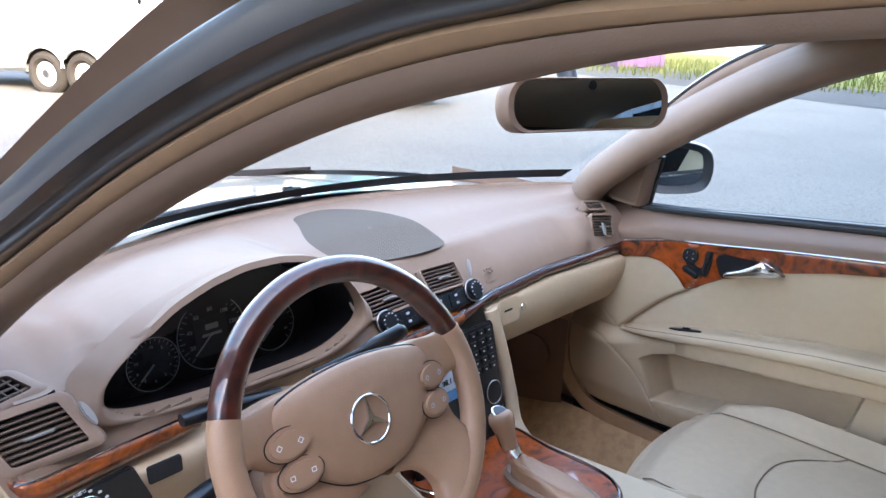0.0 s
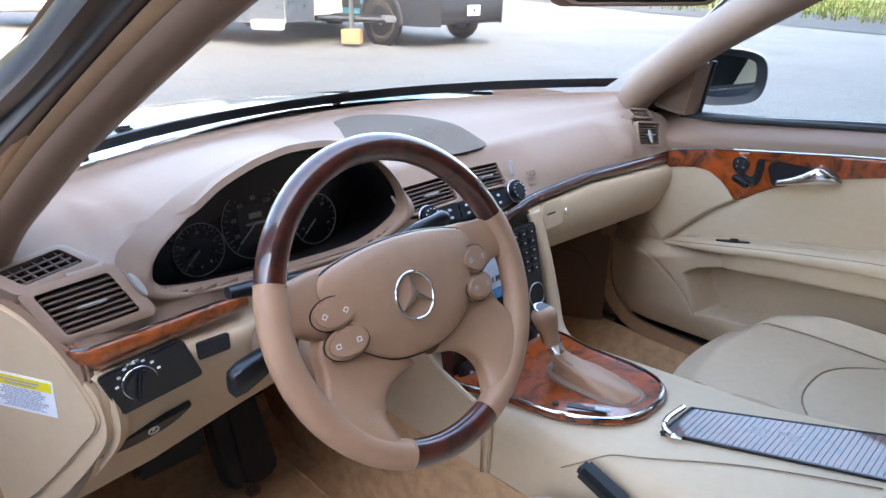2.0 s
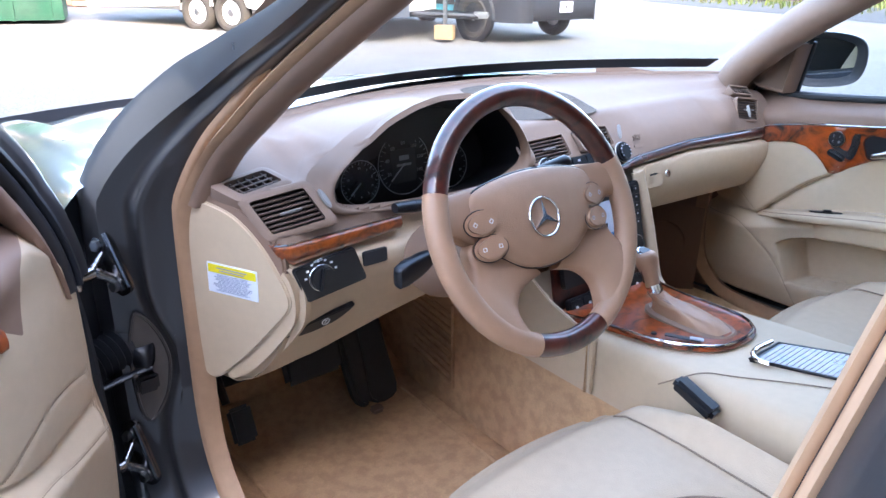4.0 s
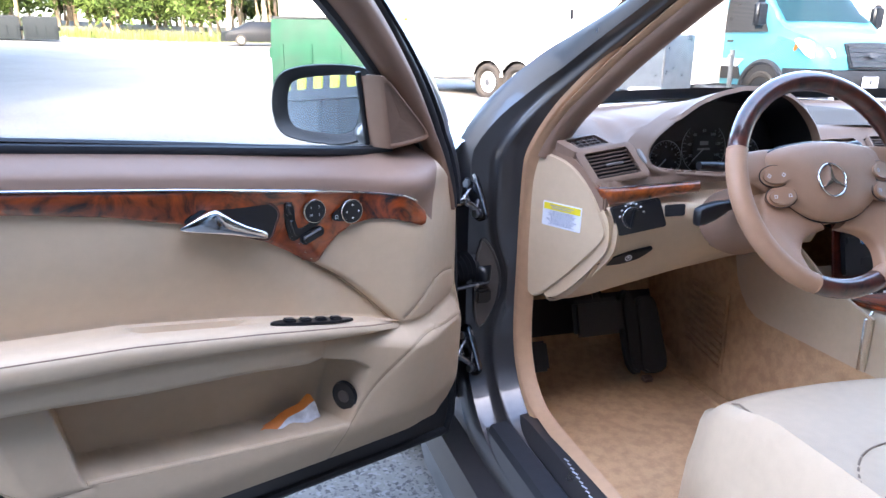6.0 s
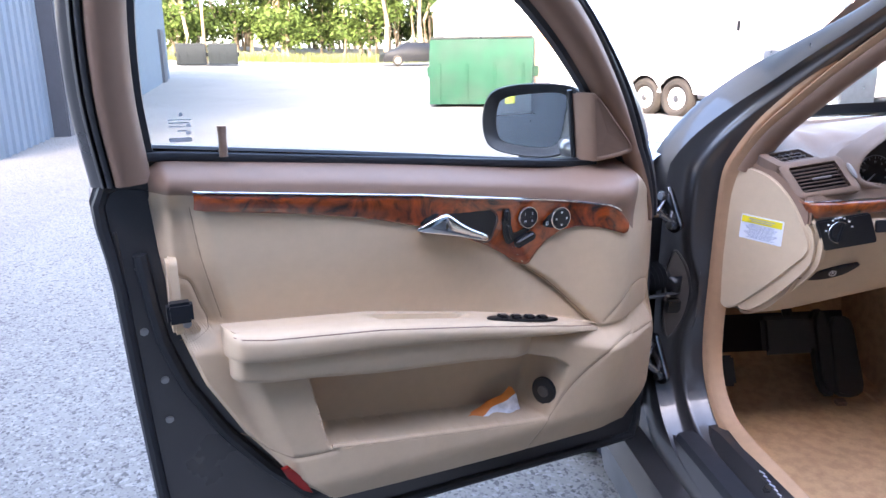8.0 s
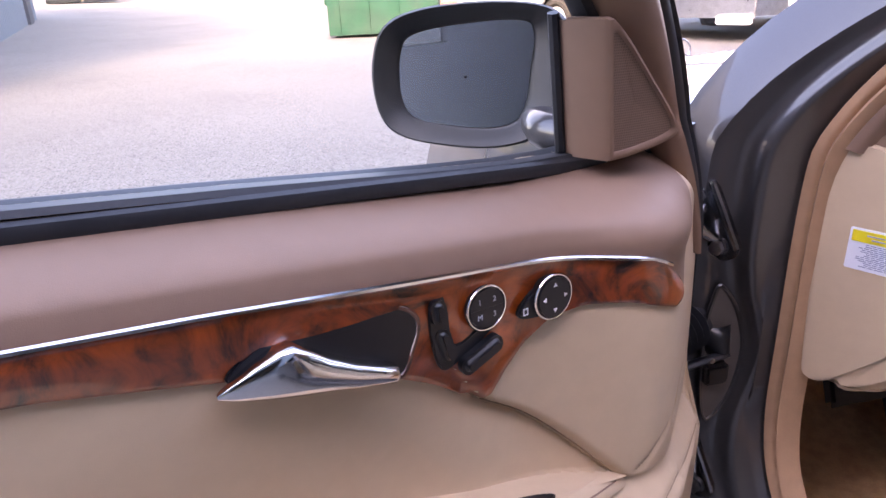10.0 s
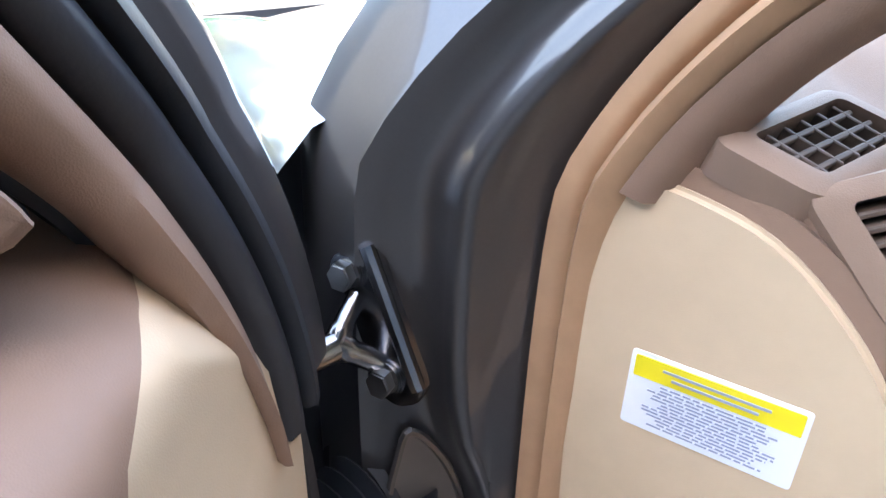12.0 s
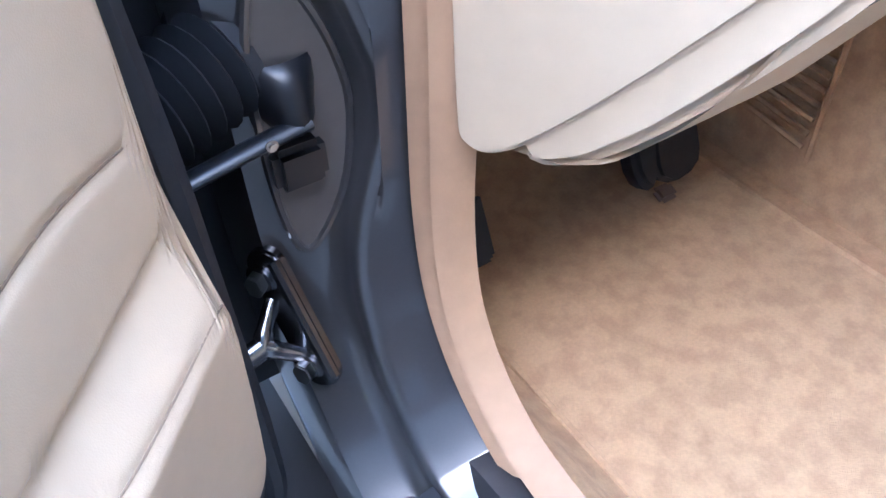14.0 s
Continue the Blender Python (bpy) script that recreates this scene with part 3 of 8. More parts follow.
# small pale marks along the driver's sill
for k in range(9):
    part("sill_mark", block(0.0025, 0.008 if k % 3 else 0.012, 0.002, pose(-0.7285 - 0.0014 * k, 0.645 - 0.0135 * k, 0.4405, 0, 0, 20), 0.0004, 1), GREY_INK, car)

# ---- dashboard ----
dash = thing("dashboard", "taupe and cream dashboard with burl wood trim", "dashboard", pose(0, 1.0, 0.7))
HOOD_X = [-0.56, -0.545, -0.53, -0.504, -0.449, -0.40, -0.353, -0.30, -0.247, -0.205, -0.178, -0.157, -0.14, -0.12]
HOOD_Z = [0.93, 0.955, 0.983, 1.014, 1.051, 1.069, 1.078, 1.077, 1.066, 1.041, 1.014, 0.985, 0.955, 0.93]
hood_z = curve(HOOD_X, HOOD_Z)
LOW_X = [-0.55, -0.517, -0.43, -0.33, -0.231, -0.176, -0.13]
LOW_Z = [0.955, 0.938, 0.928, 0.922, 0.922, 0.940, 0.955]
low_z = curve(LOW_X, LOW_Z)
bevel_y = lambda x: 0.745 + max(0.0, (-0.62 - x) / 0.07) * 0.125
edge_y = lambda x: 1.195 - 0.50 * x * x


STATIONS = [round(v, 4) for v in np.linspace(-0.695, 0.69, 340)]


corner = lambda x: step(0.53, 0.575, -x)
base_z = lambda x: 0.998 - 0.025 * corner(x)


def hood_line():
    """Height and depth of the brow along the dashboard, softened where the hood rises."""
    zb = np.array([max(base_z(x), hood_z(x) + 0.006 if -0.56 < x < -0.12 else 0) for x in STATIONS])
    yb = np.array([0.842 - 0.040 * corner(x) - (0.084 - 0.040 * corner(x)) * step(base_z(x), 1.03, z) for x, z in zip(STATIONS, zb)])
    k = np.exp(-np.linspace(-2.5, 2.5, 13) ** 2 / 2)
    k /= k.sum()
    soft = lambda v: np.convolve(np.pad(v, 6, "edge"), k, "valid")
    return soft(zb), soft(yb)


BROW_Z, BROW_Y = hood_line()


def dash_profile(x):
    """Upper dashboard section from the windscreen to the wood line."""
    zb, yb = float(np.interp(x, STATIONS, BROW_Z)), float(np.interp(x, STATIONS, BROW_Y))
    bz = base_z(x)
    h = min(1.0, max(0.0, zb - bz) / 0.03)
    e = edge_y(x)
    pts = [(e, 1.0), (e - 0.005, 1.022), (e - 0.035, 1.026), (e - 0.040, 1.026), (e - 0.045, 1.020), (e - 0.050, 1.0205)]
    y0, z0 = pts[-1]
    for f in np.linspace(0.06, 1, 18):
        y = y0 + (yb - y0) * f
        flat = 1.0205 - 0.010 * f - 0.010 * max(0, abs(x) - 0.4) * f
        drop = (bz - flat) * step(0.6 - 0.4 * max(corner(x), h), 1.0, f)
        pts.append((y, flat + drop + (zb - bz) * f ** 1.25))
    pts.append((yb - 0.012 + 0.008 * h, zb - 0.005 - 0.003 * h))
    y1, z1 = pts[-1]
    zw = 0.908 if x < 0.1 else float(np.interp(x, [0.1, 0.154, 0.335, 0.634], [0.908, 0.917, 0.926, 0.916]))
    round_ = 0.012 * step(0.14, 0.22, x) * step(0.55, 0.48, x)
    for f in np.linspace(0.05, 1, 24):
        full = 1.0 - 0.62 * step(0.44, 0.50, abs(x))
        pts.append((y1 + (0.757 - 0.006 * step(0.44, 0.50, abs(x)) - y1) * f ** full - round_ * math.sin(math.pi * f), z1 + (zw - z1) * f))
    return [(max(y, bevel_y(x)) if x < -0.62 else y, z) for y, z in pts]


VENTS = []   # (origin, right, up, width, height) of each opening


def vent_spec(o, right, up, w, h, skew=0.0):
    m = plane_at(o, right, up)
    VENTS.append((m.inverted(), w, h, skew))
    return m


V_SPECS = [
    (vent_spec((-0.608, 0.7685, 0.9495), (0.069, -0.027, 0.016), (-0.018, 0.030, 0.041), 0.084, 0.059, -0.36), 0.084, 0.059, 7, 0, -0.36, True),
    (vent_spec((-0.630, 0.826, 0.980), (0.060, 0.008, 0.007), (-0.017, 0.026, 0.012), 0.074, 0.039, -0.39), 0.074, 0.039, 3, 5, -0.39, False),
    (vent_spec((0.583, 0.767, 0.9625), (0.077, -0.015, -0.010), (0.0, 0.020, 0.053), 0.077, 0.055), 0.077, 0.055, 7, 0, 0.0, True),
    (vent_spec((0.600, 0.802, 1.000), (0.085, -0.008, -0.012), (0.0, 0.024, 0.018), 0.078, 0.030), 0.078, 0.030, 3, 5, 0.0, False),
    (vent_spec((-0.078, 0.786, 0.957), (1, 0, 0.02), (0, 0.66, 0.75), 0.112, 0.052), 0.112, 0.052, 6, 0, 0.0, True),
    (vent_spec((0.058, 0.788, 0.960), (1, 0, -0.03), (0, 0.66, 0.75), 0.096, 0.050), 0.096, 0.050, 6, 0, 0.0, True)]
rows = [[(x, y, z) for y, z in dash_profile(x)] for x in STATIONS]
vs, fs = grid(rows)
keep = []
per_row = len(rows[0]) - 1
for fi, f in enumerate(fs):
    c = [sum(vs[i][k] for i in f) / 4 for k in range(3)]
    hole = fi % per_row >= 24 and -0.545 < c[0] < -0.14 and low_z(c[0]) < c[2] < hood_z(c[0])
    for inv, w, hh, sk in VENTS:
        q = inv @ Vector(c)
        grow = 0.004 if sk else -0.002
        if abs(q.x - sk * q.y) < w / 2 + grow and abs(q.y) < hh / 2 + grow and abs(q.z) < 0.03:
            hole = True
    if not hole:
        keep.append(f)
part("dash_top", (vs, keep), TAUPE, dash, "taupe soft dashboard top", smooth=60)

DIM_INK = material("dim_ink", (0.34, 0.36, 0.38), 0.6)
# instrument cluster in its hooded recess
OUT = smooth_path([(-0.541, 0.955), (-0.535, 0.985), (-0.504, 1.013), (-0.449, 1.049), (-0.353, 1.076), (-0.247, 1.065), (-0.19, 1.027), (-0.158, 0.985), (-0.155, 0.957),
                   (-0.178, 0.938), (-0.235, 0.921), (-0.33, 0.920), (-0.43, 0.926), (-0.515, 0.937)], 6, True)
cx0, cz0 = -0.34, 0.98
ringrow = lambda s, y, up=1.0: [(cx0 + (x - cx0) * s, y, cz0 + (z - cz0) * (s if z < cz0 else 1 + (s - 1) * up)) for x, z in OUT]
low_row = lambda s, y, d: [(x, yy, z - d * step(cz0 + 0.06, cz0 - 0.03, z)) for x, yy, z in ringrow(s, y, 4.5)]
rim_row = lambda q, y0, y1, up=1.0: [(x, y1 + (y0 - y1) * step(0.945, 0.99, z), z) for x, _, z in ringrow(q, 0, up)]
part("cluster_rim", grid([rim_row(1.13, 0.80, 0.770, -0.35), rim_row(1.10, 0.79, 0.7535, -0.25), rim_row(1.06, 0.779, 0.7520, -0.12), rim_row(1.02, 0.764, 0.7525, 0.35), rim_row(1.012, 0.759, 0.7535), rim_row(0.995, 0.757, 0.757), rim_row(0.982, 0.761, 0.761), rim_row(0.972, 0.775, 0.775)], close_v=True), TAUPE, dash, "taupe cluster hood rim", smooth=80)
part("cluster_recess", grid([ringrow(0.972, 0.775), low_row(0.95, 0.82, 0.018), low_row(0.93, 0.872, 0.036)], close_v=True), BLACK, dash, "black instrument recess", smooth=70)
face = part("instrument_face", slab([(x, z) for x, _, z in low_row(0.94, 0, 0.036)], Matrix(((1, 0, 0, 0), (0, 0, -1, 0.868), (0, 1, 0, 0), (0, 0, 0, 1))), 0.004, 0), GAUGE, dash, "black instrument face", smooth=0)
UPRIGHT = lambda x, y, z: plane_at((x, y, z), (1, 0, 0), (0, 0.12, 1))


def stroke(a, b, w, m, depth=0.0012):
    """A thin raised bar between two points of a face."""
    d = Vector((b[0] - a[0], b[1] - a[1]))
    s = Vector((-d.y, d.x)).normalized() * w / 2
    return slab([(a[0] + s.x, a[1] + s.y), (a[0] - s.x, a[1] - s.y), (b[0] - s.x, b[1] - s.y), (b[0] + s.x, b[1] + s.y)], m, depth, 0)


def lettering(text, size, m, mat, parent, name="lettering", label="", depth=0.0006):
    """Raised letters in the built-in font."""
    cu = bpy.data.curves.new("text", "FONT")
    cu.body, cu.size, cu.extrude, cu.align_x, cu.align_y = text, size, depth, "CENTER", "CENTER"
    cu.resolution_u = 2
    tmp = bpy.data.objects.new("text", cu)
    scene.collection.objects.link(tmp)
    dg = bpy.context.evaluated_depsgraph_get()
    me = bpy.data.meshes.new_from_object(tmp.evaluated_get(dg))
    bpy.data.objects.remove(tmp)
    vs, fs = [m @ v.co for v in me.vertices], [tuple(p.vertices) for p in me.polygons]
    return part(name, (vs, fs), mat, parent, label, smooth=0)


for gx, gz, r, n, nums in ((-0.433, 0.937, 0.036, 12, ["12", "2", "3", "4", "5", "6", "7", "9", "10"]), (-0.346, 0.956, 0.052, 14, ["20", "40", "60", "80", "100", "120", "140"]), (-0.246, 0.937, 0.038, 8, ["10", "30", "50", "60"])):
    gm = UPRIGHT(gx, 0.861, gz)
    gauge = part("gauge", tube([gm @ Vector((r * math.cos(a), r * math.sin(a), 0.001)) for a in np.linspace(0, 2 * math.pi, 48, endpoint=False)], 0.0008, 6, True, up=(0, 1, 0.01)), DIM_INK, dash, "round gauge with pale ring")
    marks = []
    for k in range(n * 2 + 1):
        a = radians(225 - 270 * k / (n * 2))
        q = 0.80 if k % 2 == 0 else 0.88
        marks.append(stroke((q * r * math.cos(a), q * r * math.sin(a)), (0.94 * r * math.cos(a), 0.94 * r * math.sin(a)), 0.0008, gm))
    part("gauge_marks", join(*marks), DIM_INK, gauge, smooth=0)
    part("needle", stroke((0, 0), (0.75 * r * math.cos(radians(222)), 0.75 * r * math.sin(radians(222))), 0.002, gm @ pose(0, 0, 0.002)), GREY_INK, gauge, "pale pointer", smooth=0)
    for k, s in enumerate(nums):
        a = radians(205 - 230 * k / (len(nums) - 1)) if r > 0.05 or gx > -0.3 else radians(90 - 36 * k)
        lettering(s, 0.0085 if r > 0.05 else 0.0055, gm @ pose(0.66 * r * math.cos(a), 0.66 * r * math.sin(a), 0.001), DIM_INK, gauge, "gauge_number")

# lower cream part of the dashboard, left of the console
def lower_profile(x):
    low = float(np.interp(x, [-0.69, -0.60, -0.45, -0.30, -0.16], [0.682, 0.69, 0.715, 0.735, 0.745]))
    p = [(0.768, 0.906), (0.762, 0.878), (0.744, 0.868), (0.740, 0.845), (0.750, 0.81), (0.768, 0.77), (0.788, low + 0.022), (0.81, low + 0.004), (0.84, low), (0.92, low + 0.03), (1.05, low + 0.06)]
    end = [(0.768, 0.906), (0.762, 0.878), (0.744, 0.868), (0.740, 0.845), (0.745, 0.810), (0.757, 0.772), (0.776, 0.730), (0.802, 0.694), (0.826, 0.676), (0.87, 0.674), (1.05, 0.70)]
    g = step(-0.68, -0.56, x)
    return smooth_path([(u[0] * (1 - g) + v[0] * g, u[1] * (1 - g) + v[1] * g) for u, v in zip(end, p)], 4)


end_x = lambda y: max(-0.695, -0.692 + (0.868 - y) / 1.79)


def knee_row(f):
    row = []
    for y, z in lower_profile(-0.69 + 0.56 * f):
        row.append((end_x(y) + (-0.13 - end_x(y)) * f, y, z))
    return row


part("knee_panel", grid([knee_row(f) for f in np.linspace(0, 1, 60)]), CREAM, dash, "cream lower dashboard panel", smooth=60)
# glovebox
def glove_profile(x):
    zt = float(np.interp(x, [0.12, 0.335, 0.64], [0.893, 0.902, 0.886]))
    zl = float(np.interp(x, [0.12, 0.2, 0.64], [0.765, 0.772, 0.757]))
    return smooth_path([(0.757, zt), (0.744, zt - 0.006), (0.738, 0.865), (0.740, 0.835), (0.752, 0.805), (0.775, zl + 0.012), (0.81, zl), (0.90, zl + 0.01), (1.1, zl + 0.03)], 3)


part("glovebox", grid([[(x, y, z) for y, z in glove_profile(x)] for x in np.linspace(0.135, 0.69, 40)]), CREAM, dash, "cream glovebox panel", smooth=60)
lock = part("glovebox_latch", slab(rounded(0.060, 0.050, 0.010), plane_at((0.198, 0.741, 0.872), (1, 0, 0), (0, 0.2, 1)), 0.0035, 0.0015), CREAM, dash, "cream latch flap")
part("lock_barrel", disc(0.008, 0.004, plane_at((0.232, 0.732, 0.872), (1, 0, 0), (0, 0.3, 1))), CHROME, lock, "chrome lock barrel")
part("latch_slot", block(0.026, 0.004, 0.004, pose(0.185, 0.732, 0.878)), BLACK, lock)


def strip(x0, x1, top_f, bot_f, y, mat, name, label, bulge=0.012):
    rows = []
    for x in np.linspace(x0, x1, 40):
        a, b = top_f(x), bot_f(x)
        yy = y + 0.5 * max(0.0, -0.622 - x)
        lean_ = 0.016 * step(-0.60, -0.641, x)
        rows.append([(x, yy + 0.004, a), (x, yy - bulge * 0.7, a - 0.004), (x + lean_ * 0.5, yy - bulge, 0.5 * (a + b)), (x + lean_, yy - bulge * 0.6, b + 0.004), (x + lean_, yy + 0.006, b)])
    w = part(name, grid(rows), mat, dash, label, smooth=70)
    part("chrome_line", tube([(x, y + 0.5 * max(0.0, -0.622 - x) - bulge * 0.55, top_f(x) - 0.001) for x in np.linspace(x0 + 0.004, x1, 40)], 0.0017, 6), CHROME, w, "thin chrome line")
    return w


strip(-0.641, -0.432, curve([-0.64, -0.43], [0.908, 0.914]), curve([-0.64, -0.43], [0.872, 0.888]), 0.757, WOOD, "wood_strip", "glossy orange burl wood strip")
strip(0.075, 0.645, curve([0.07, 0.154, 0.335, 0.64], [0.900, 0.917, 0.926, 0.916]), curve([0.07, 0.123, 0.339, 0.64], [0.872, 0.893, 0.902, 0.886]), 0.757, WOOD_DARK, "wood_strip", "glossy dark burl wood strip")
strip(-0.235, 0.075, curve([-0.235, 0.075], [0.896, 0.900]), curve([-0.235, 0.075], [0.868, 0.872]), 0.757, WOOD, "wood_strip", "glossy burl wood strip")

# end cap with its warning label
CAP_D = Vector((0.488, -0.873, 0))
capm = plane_at((-0.694, 0.868, 0), CAP_D, (0, 0, 1))
cap_out = smooth_path([(-0.006, 0.957), (0.035, 0.952), (0.070, 0.936), (0.105, 0.902), (0.130, 0.862), (0.143, 0.832), (0.140, 0.812), (0.12, 0.787), (0.06, 0.722), (0.008, 0.676), (-0.018, 0.673), (-0.024, 0.70), (-0.026, 0.82), (-0.02, 0.93)], 4, True)
part("dash_end", slab(smooth_path([(-0.02, 0.966), (0.045, 0.964), (0.088, 0.942), (0.118, 0.914), (0.136, 0.885), (0.12, 0.855), (0.0, 0.85)], 4, True), capm @ pose(0, 0, -0.010), 0.012, 0.004), BROWN, dash, "brown dashboard end")
part("knee_end", slab(smooth_path([(0.105, 0.880), (0.142, 0.872), (0.157, 0.842), (0.158, 0.804), (0.143, 0.771), (0.087, 0.705), (0.042, 0.670), (0.010, 0.672), (0.0, 0.75)], 4, True), capm @ pose(0, 0, -0.022), 0.0235, 0.010, 4), CREAM, dash, "cream dashboard end")
cap = part("end_cap", slab(cap_out, capm, 0.006, 0.004, 3), CREAM, dash, "cream end cap panel")
lm = capm @ pose(0.0495, 0.8430, 0.0062, 0, 0, -2)
lab = part("warning_label", slab(rounded(0.086, 0.047, 0.002), lm, 0.0006, 0), LABEL, cap, "white and yellow warning label", smooth=0)

# small display between the gauges
part("cluster_display", slab(rounded(0.05, 0.06, 0.006), UPRIGHT(-0.346, 0.862, 0.954), 0.0012, 0), material("cluster_screen", (0.03, 0.034, 0.037), 0.3), face, "dim information screen", smooth=0)
for k, (w, dz) in enumerate(((0.020, 0.012), (0.030, 0.0), (0.018, -0.016), (0.028, -0.022))):
    part("display_bar", slab(rounded(w, 0.004 if k else 0.008, 0.001, 2), UPRIGHT(-0.346, 0.8605, 0.954 + dz), 0.0006, 0), DIM_INK, face, smooth=0)

# ---- air vents and controls on the dashboard ----
SLAT = material("dark_brown_slat", (0.105, 0.072, 0.056), 0.55, spec=0.3)
SILVER = material("satin_silver_plastic", (0.27, 0.25, 0.235), 0.4, vary=0.05)
def vent(m, w, h, rows_n, cols_n=0, skew=0.0, thumb=True, name="air_vent"):
    e_ = 0.018 if skew else 0.0
    o = [(x + skew * y, y) for x, y in rounded(w + e_, h + e_ * 0.6, 0.010)]
    i = [(x + skew * y, y) for x, y in rounded(w - 0.008, h - 0.008, 0.004)]
    frame_rows = [[m @ Vector((x, y, z)) for x, y in q] for q, z in ((o, -0.020 if skew else -0.006), (o, -0.002 if skew else 0.0015), ([(0.5 * (a[0] + b[0]), 0.5 * (a[1] + b[1])) for a, b in zip(o, i)], 0.0015), (i, 0.0015), (i, -0.022))]
    v = part(name, grid(frame_rows, close_v=True), TAUPE, dash, "taupe air vent with dark slats", smooth=50)
    part("vent_back", slab(i, m @ pose(0, 0, -0.0215), 0.001, 0), BLACK, v, smooth=0)
    for k in range(rows_n):
        y = (h - 0.012) * ((k + 0.5) / rows_n - 0.5)
        part("slat", block(w - 0.010, 0.0030, 0.012, m @ pose(skew * y, y, -0.007, 14), 0.0008, 1), SLAT, v)
    for k in range(cols_n):
        x = (w - 0.012) * ((k + 0.5) / cols_n - 0.5)
        part("slat", block(0.0022, h - 0.010, 0.008, m @ pose(x, 0, -0.005, 0, 0, 14 if skew < 0 else (-14 if skew > 0 else 0)), 0.0006, 1), SLAT, v)
    if thumb:
        part("vent_lever", block(0.032, 0.0035, 0.007, m @ pose(0.004, -0.002, 0.001), 0.0015), SILVER, v, "satin lever")
    return v


def bar_icon(w, h, m, mat, parent, name="icon"):
    return part(name, slab(rounded(w, h, min(w, h) * 0.25, 2), m, 0.0006, 0), mat, parent, smooth=0)


for spec in V_SPECS:
    vent(*spec)
for x, y, z in ((-0.560, 0.752, 0.962), (-0.155, 0.776, 0.960), (0.120, 0.780, 0.965), (0.560, 0.752, 0.962)):
    t = part("vent_wheel", moved(disc(0.0155, 0.004, IDENT, 20, 0.0015, 0.30), plane_at((x, y, z), (0.3 if x < 0 else -0.3, -0.5, -0.75), (1, 0.2, 0.2))), SILVER, dash, "ribbed silver thumb wheel")

# climate panel
cm = plane_at((0.005, 0.766, 0.922), (1, 0, 0), (0, 0.45, 0.9))
part("climate_panel", slab(rounded(0.225, 0.030, 0.010), cm, 0.006, 0.002), BLACK, dash, "black climate control panel")
for sx in (-1, 1):
    k = part("climate_dial", disc(0.019, 0.014, cm @ pose(sx * 0.107, 0.004, 0.004), 32, 0.004), BLACK, dash, "black rotary dial")
    part("dial_ring", tube([cm @ Vector((sx * 0.107 + 0.0195 * math.cos(a), 0.004 + 0.0195 * math.sin(a), 0.008)) for a in np.linspace(0, 2 * math.pi, 32, endpoint=False)], 0.0013, 6, True, up=(0, 1, 0.01)), STEEL, k, "satin ring")
    for q in range(9):
        a = radians(215 - 31 * q)
        bar_icon(0.003, 0.002, cm @ pose(sx * 0.107 + 0.0135 * math.cos(a), 0.004 + 0.0135 * math.sin(a), 0.0182), GREY_INK, k)
for q in range(4):
    for r in (-1, 1):
        b = part("button", slab(rounded(0.034, 0.011, 0.002), cm @ pose(-0.060 + 0.04 * q, r * 0.0065, 0.005), 0.003, 0.001), BLACK, dash, "black push button")
        bar_icon(0.007, 0.004, cm @ pose(-0.060 + 0.04 * q, r * 0.0065, 0.0082), GREY_INK, b)

# centre stack: display, keys, switch row
sm = plane_at((0.010, 0.716, 0.795), (1, 0, 0), (0, 0.25, 1))
stack = part("head_unit", slab(rounded(0.245, 0.165, 0.01), sm, 0.008, 0.003), BLACK, dash, "black head unit")
part("display", slab(rounded(0.115, 0.078, 0.003), sm @ pose(-0.022, 0.02, 0.0075), 0.002, 0), material("display_glass", (0.45, 0.50, 0.58), 0.15), stack, "pale grey screen", smooth=0)
bar_icon(0.115, 0.018, sm @ pose(-0.022, -0.012, 0.0098), material("display_blue", (0.08, 0.22, 0.42), 0.2), stack, "screen_band")
lettering("98.1 FM", 0.014, sm @ pose(-0.01, 0.012, 0.0102), GAUGE, stack, "screen_text")
for q in range(5):
    for c in range(3):
        b = part("key", slab(rounded(0.018, 0.012, 0.002), sm @ pose(0.060 + 0.022 * c, 0.068 - 0.0165 * q, 0.007), 0.004, 0.001), BLACK, stack, "black keypad key")
        bar_icon(0.004, 0.003, sm @ pose(0.060 + 0.022 * c, 0.068 - 0.0165 * q, 0.0112), GREY_INK, b)
    b = part("key", slab(rounded(0.022, 0.013, 0.002), sm @ pose(-0.104, 0.062 - 0.0185 * q, 0.007), 0.004, 0.001), BLACK, stack, "black side key")
nav = part("navigation_ring", disc(0.021, 0.006, sm @ pose(0.094, -0.045, 0.006), 32), BLACK, stack, "round navigation pad")
part("pad_ring", tube([sm @ Vector((0.094 + 0.021 * math.cos(a), -0.045 + 0.021 * math.sin(a), 0.012)) for a in np.linspace(0, 2 * math.pi, 32, endpoint=False)], 0.001, 6, True, up=(0, 1, 0.01)), STEEL, nav)
bar_icon(0.12, 0.016, sm @ pose(-0.02, -0.055, 0.0085), GAUGE, stack, "disc_slot")
sw = plane_at((0.010, 0.688, 0.672), (1, 0, 0), (0, 0.35, 1))
row = part("switch_panel", slab(rounded(0.225, 0.042, 0.006), sw, 0.006, 0.002), BLACK, dash, "black switch row")
for q in range(6):
    b = part("switch", slab(rounded(0.033, 0.034, 0.003), sw @ pose(-0.09 + 0.036 * q, 0, 0.005), 0.003, 0.001), BLACK, row, "black rocker switch")
    bar_icon(0.007, 0.007, sw @ pose(-0.09 + 0.036 * q, 0.002, 0.0083), WHITE, b)
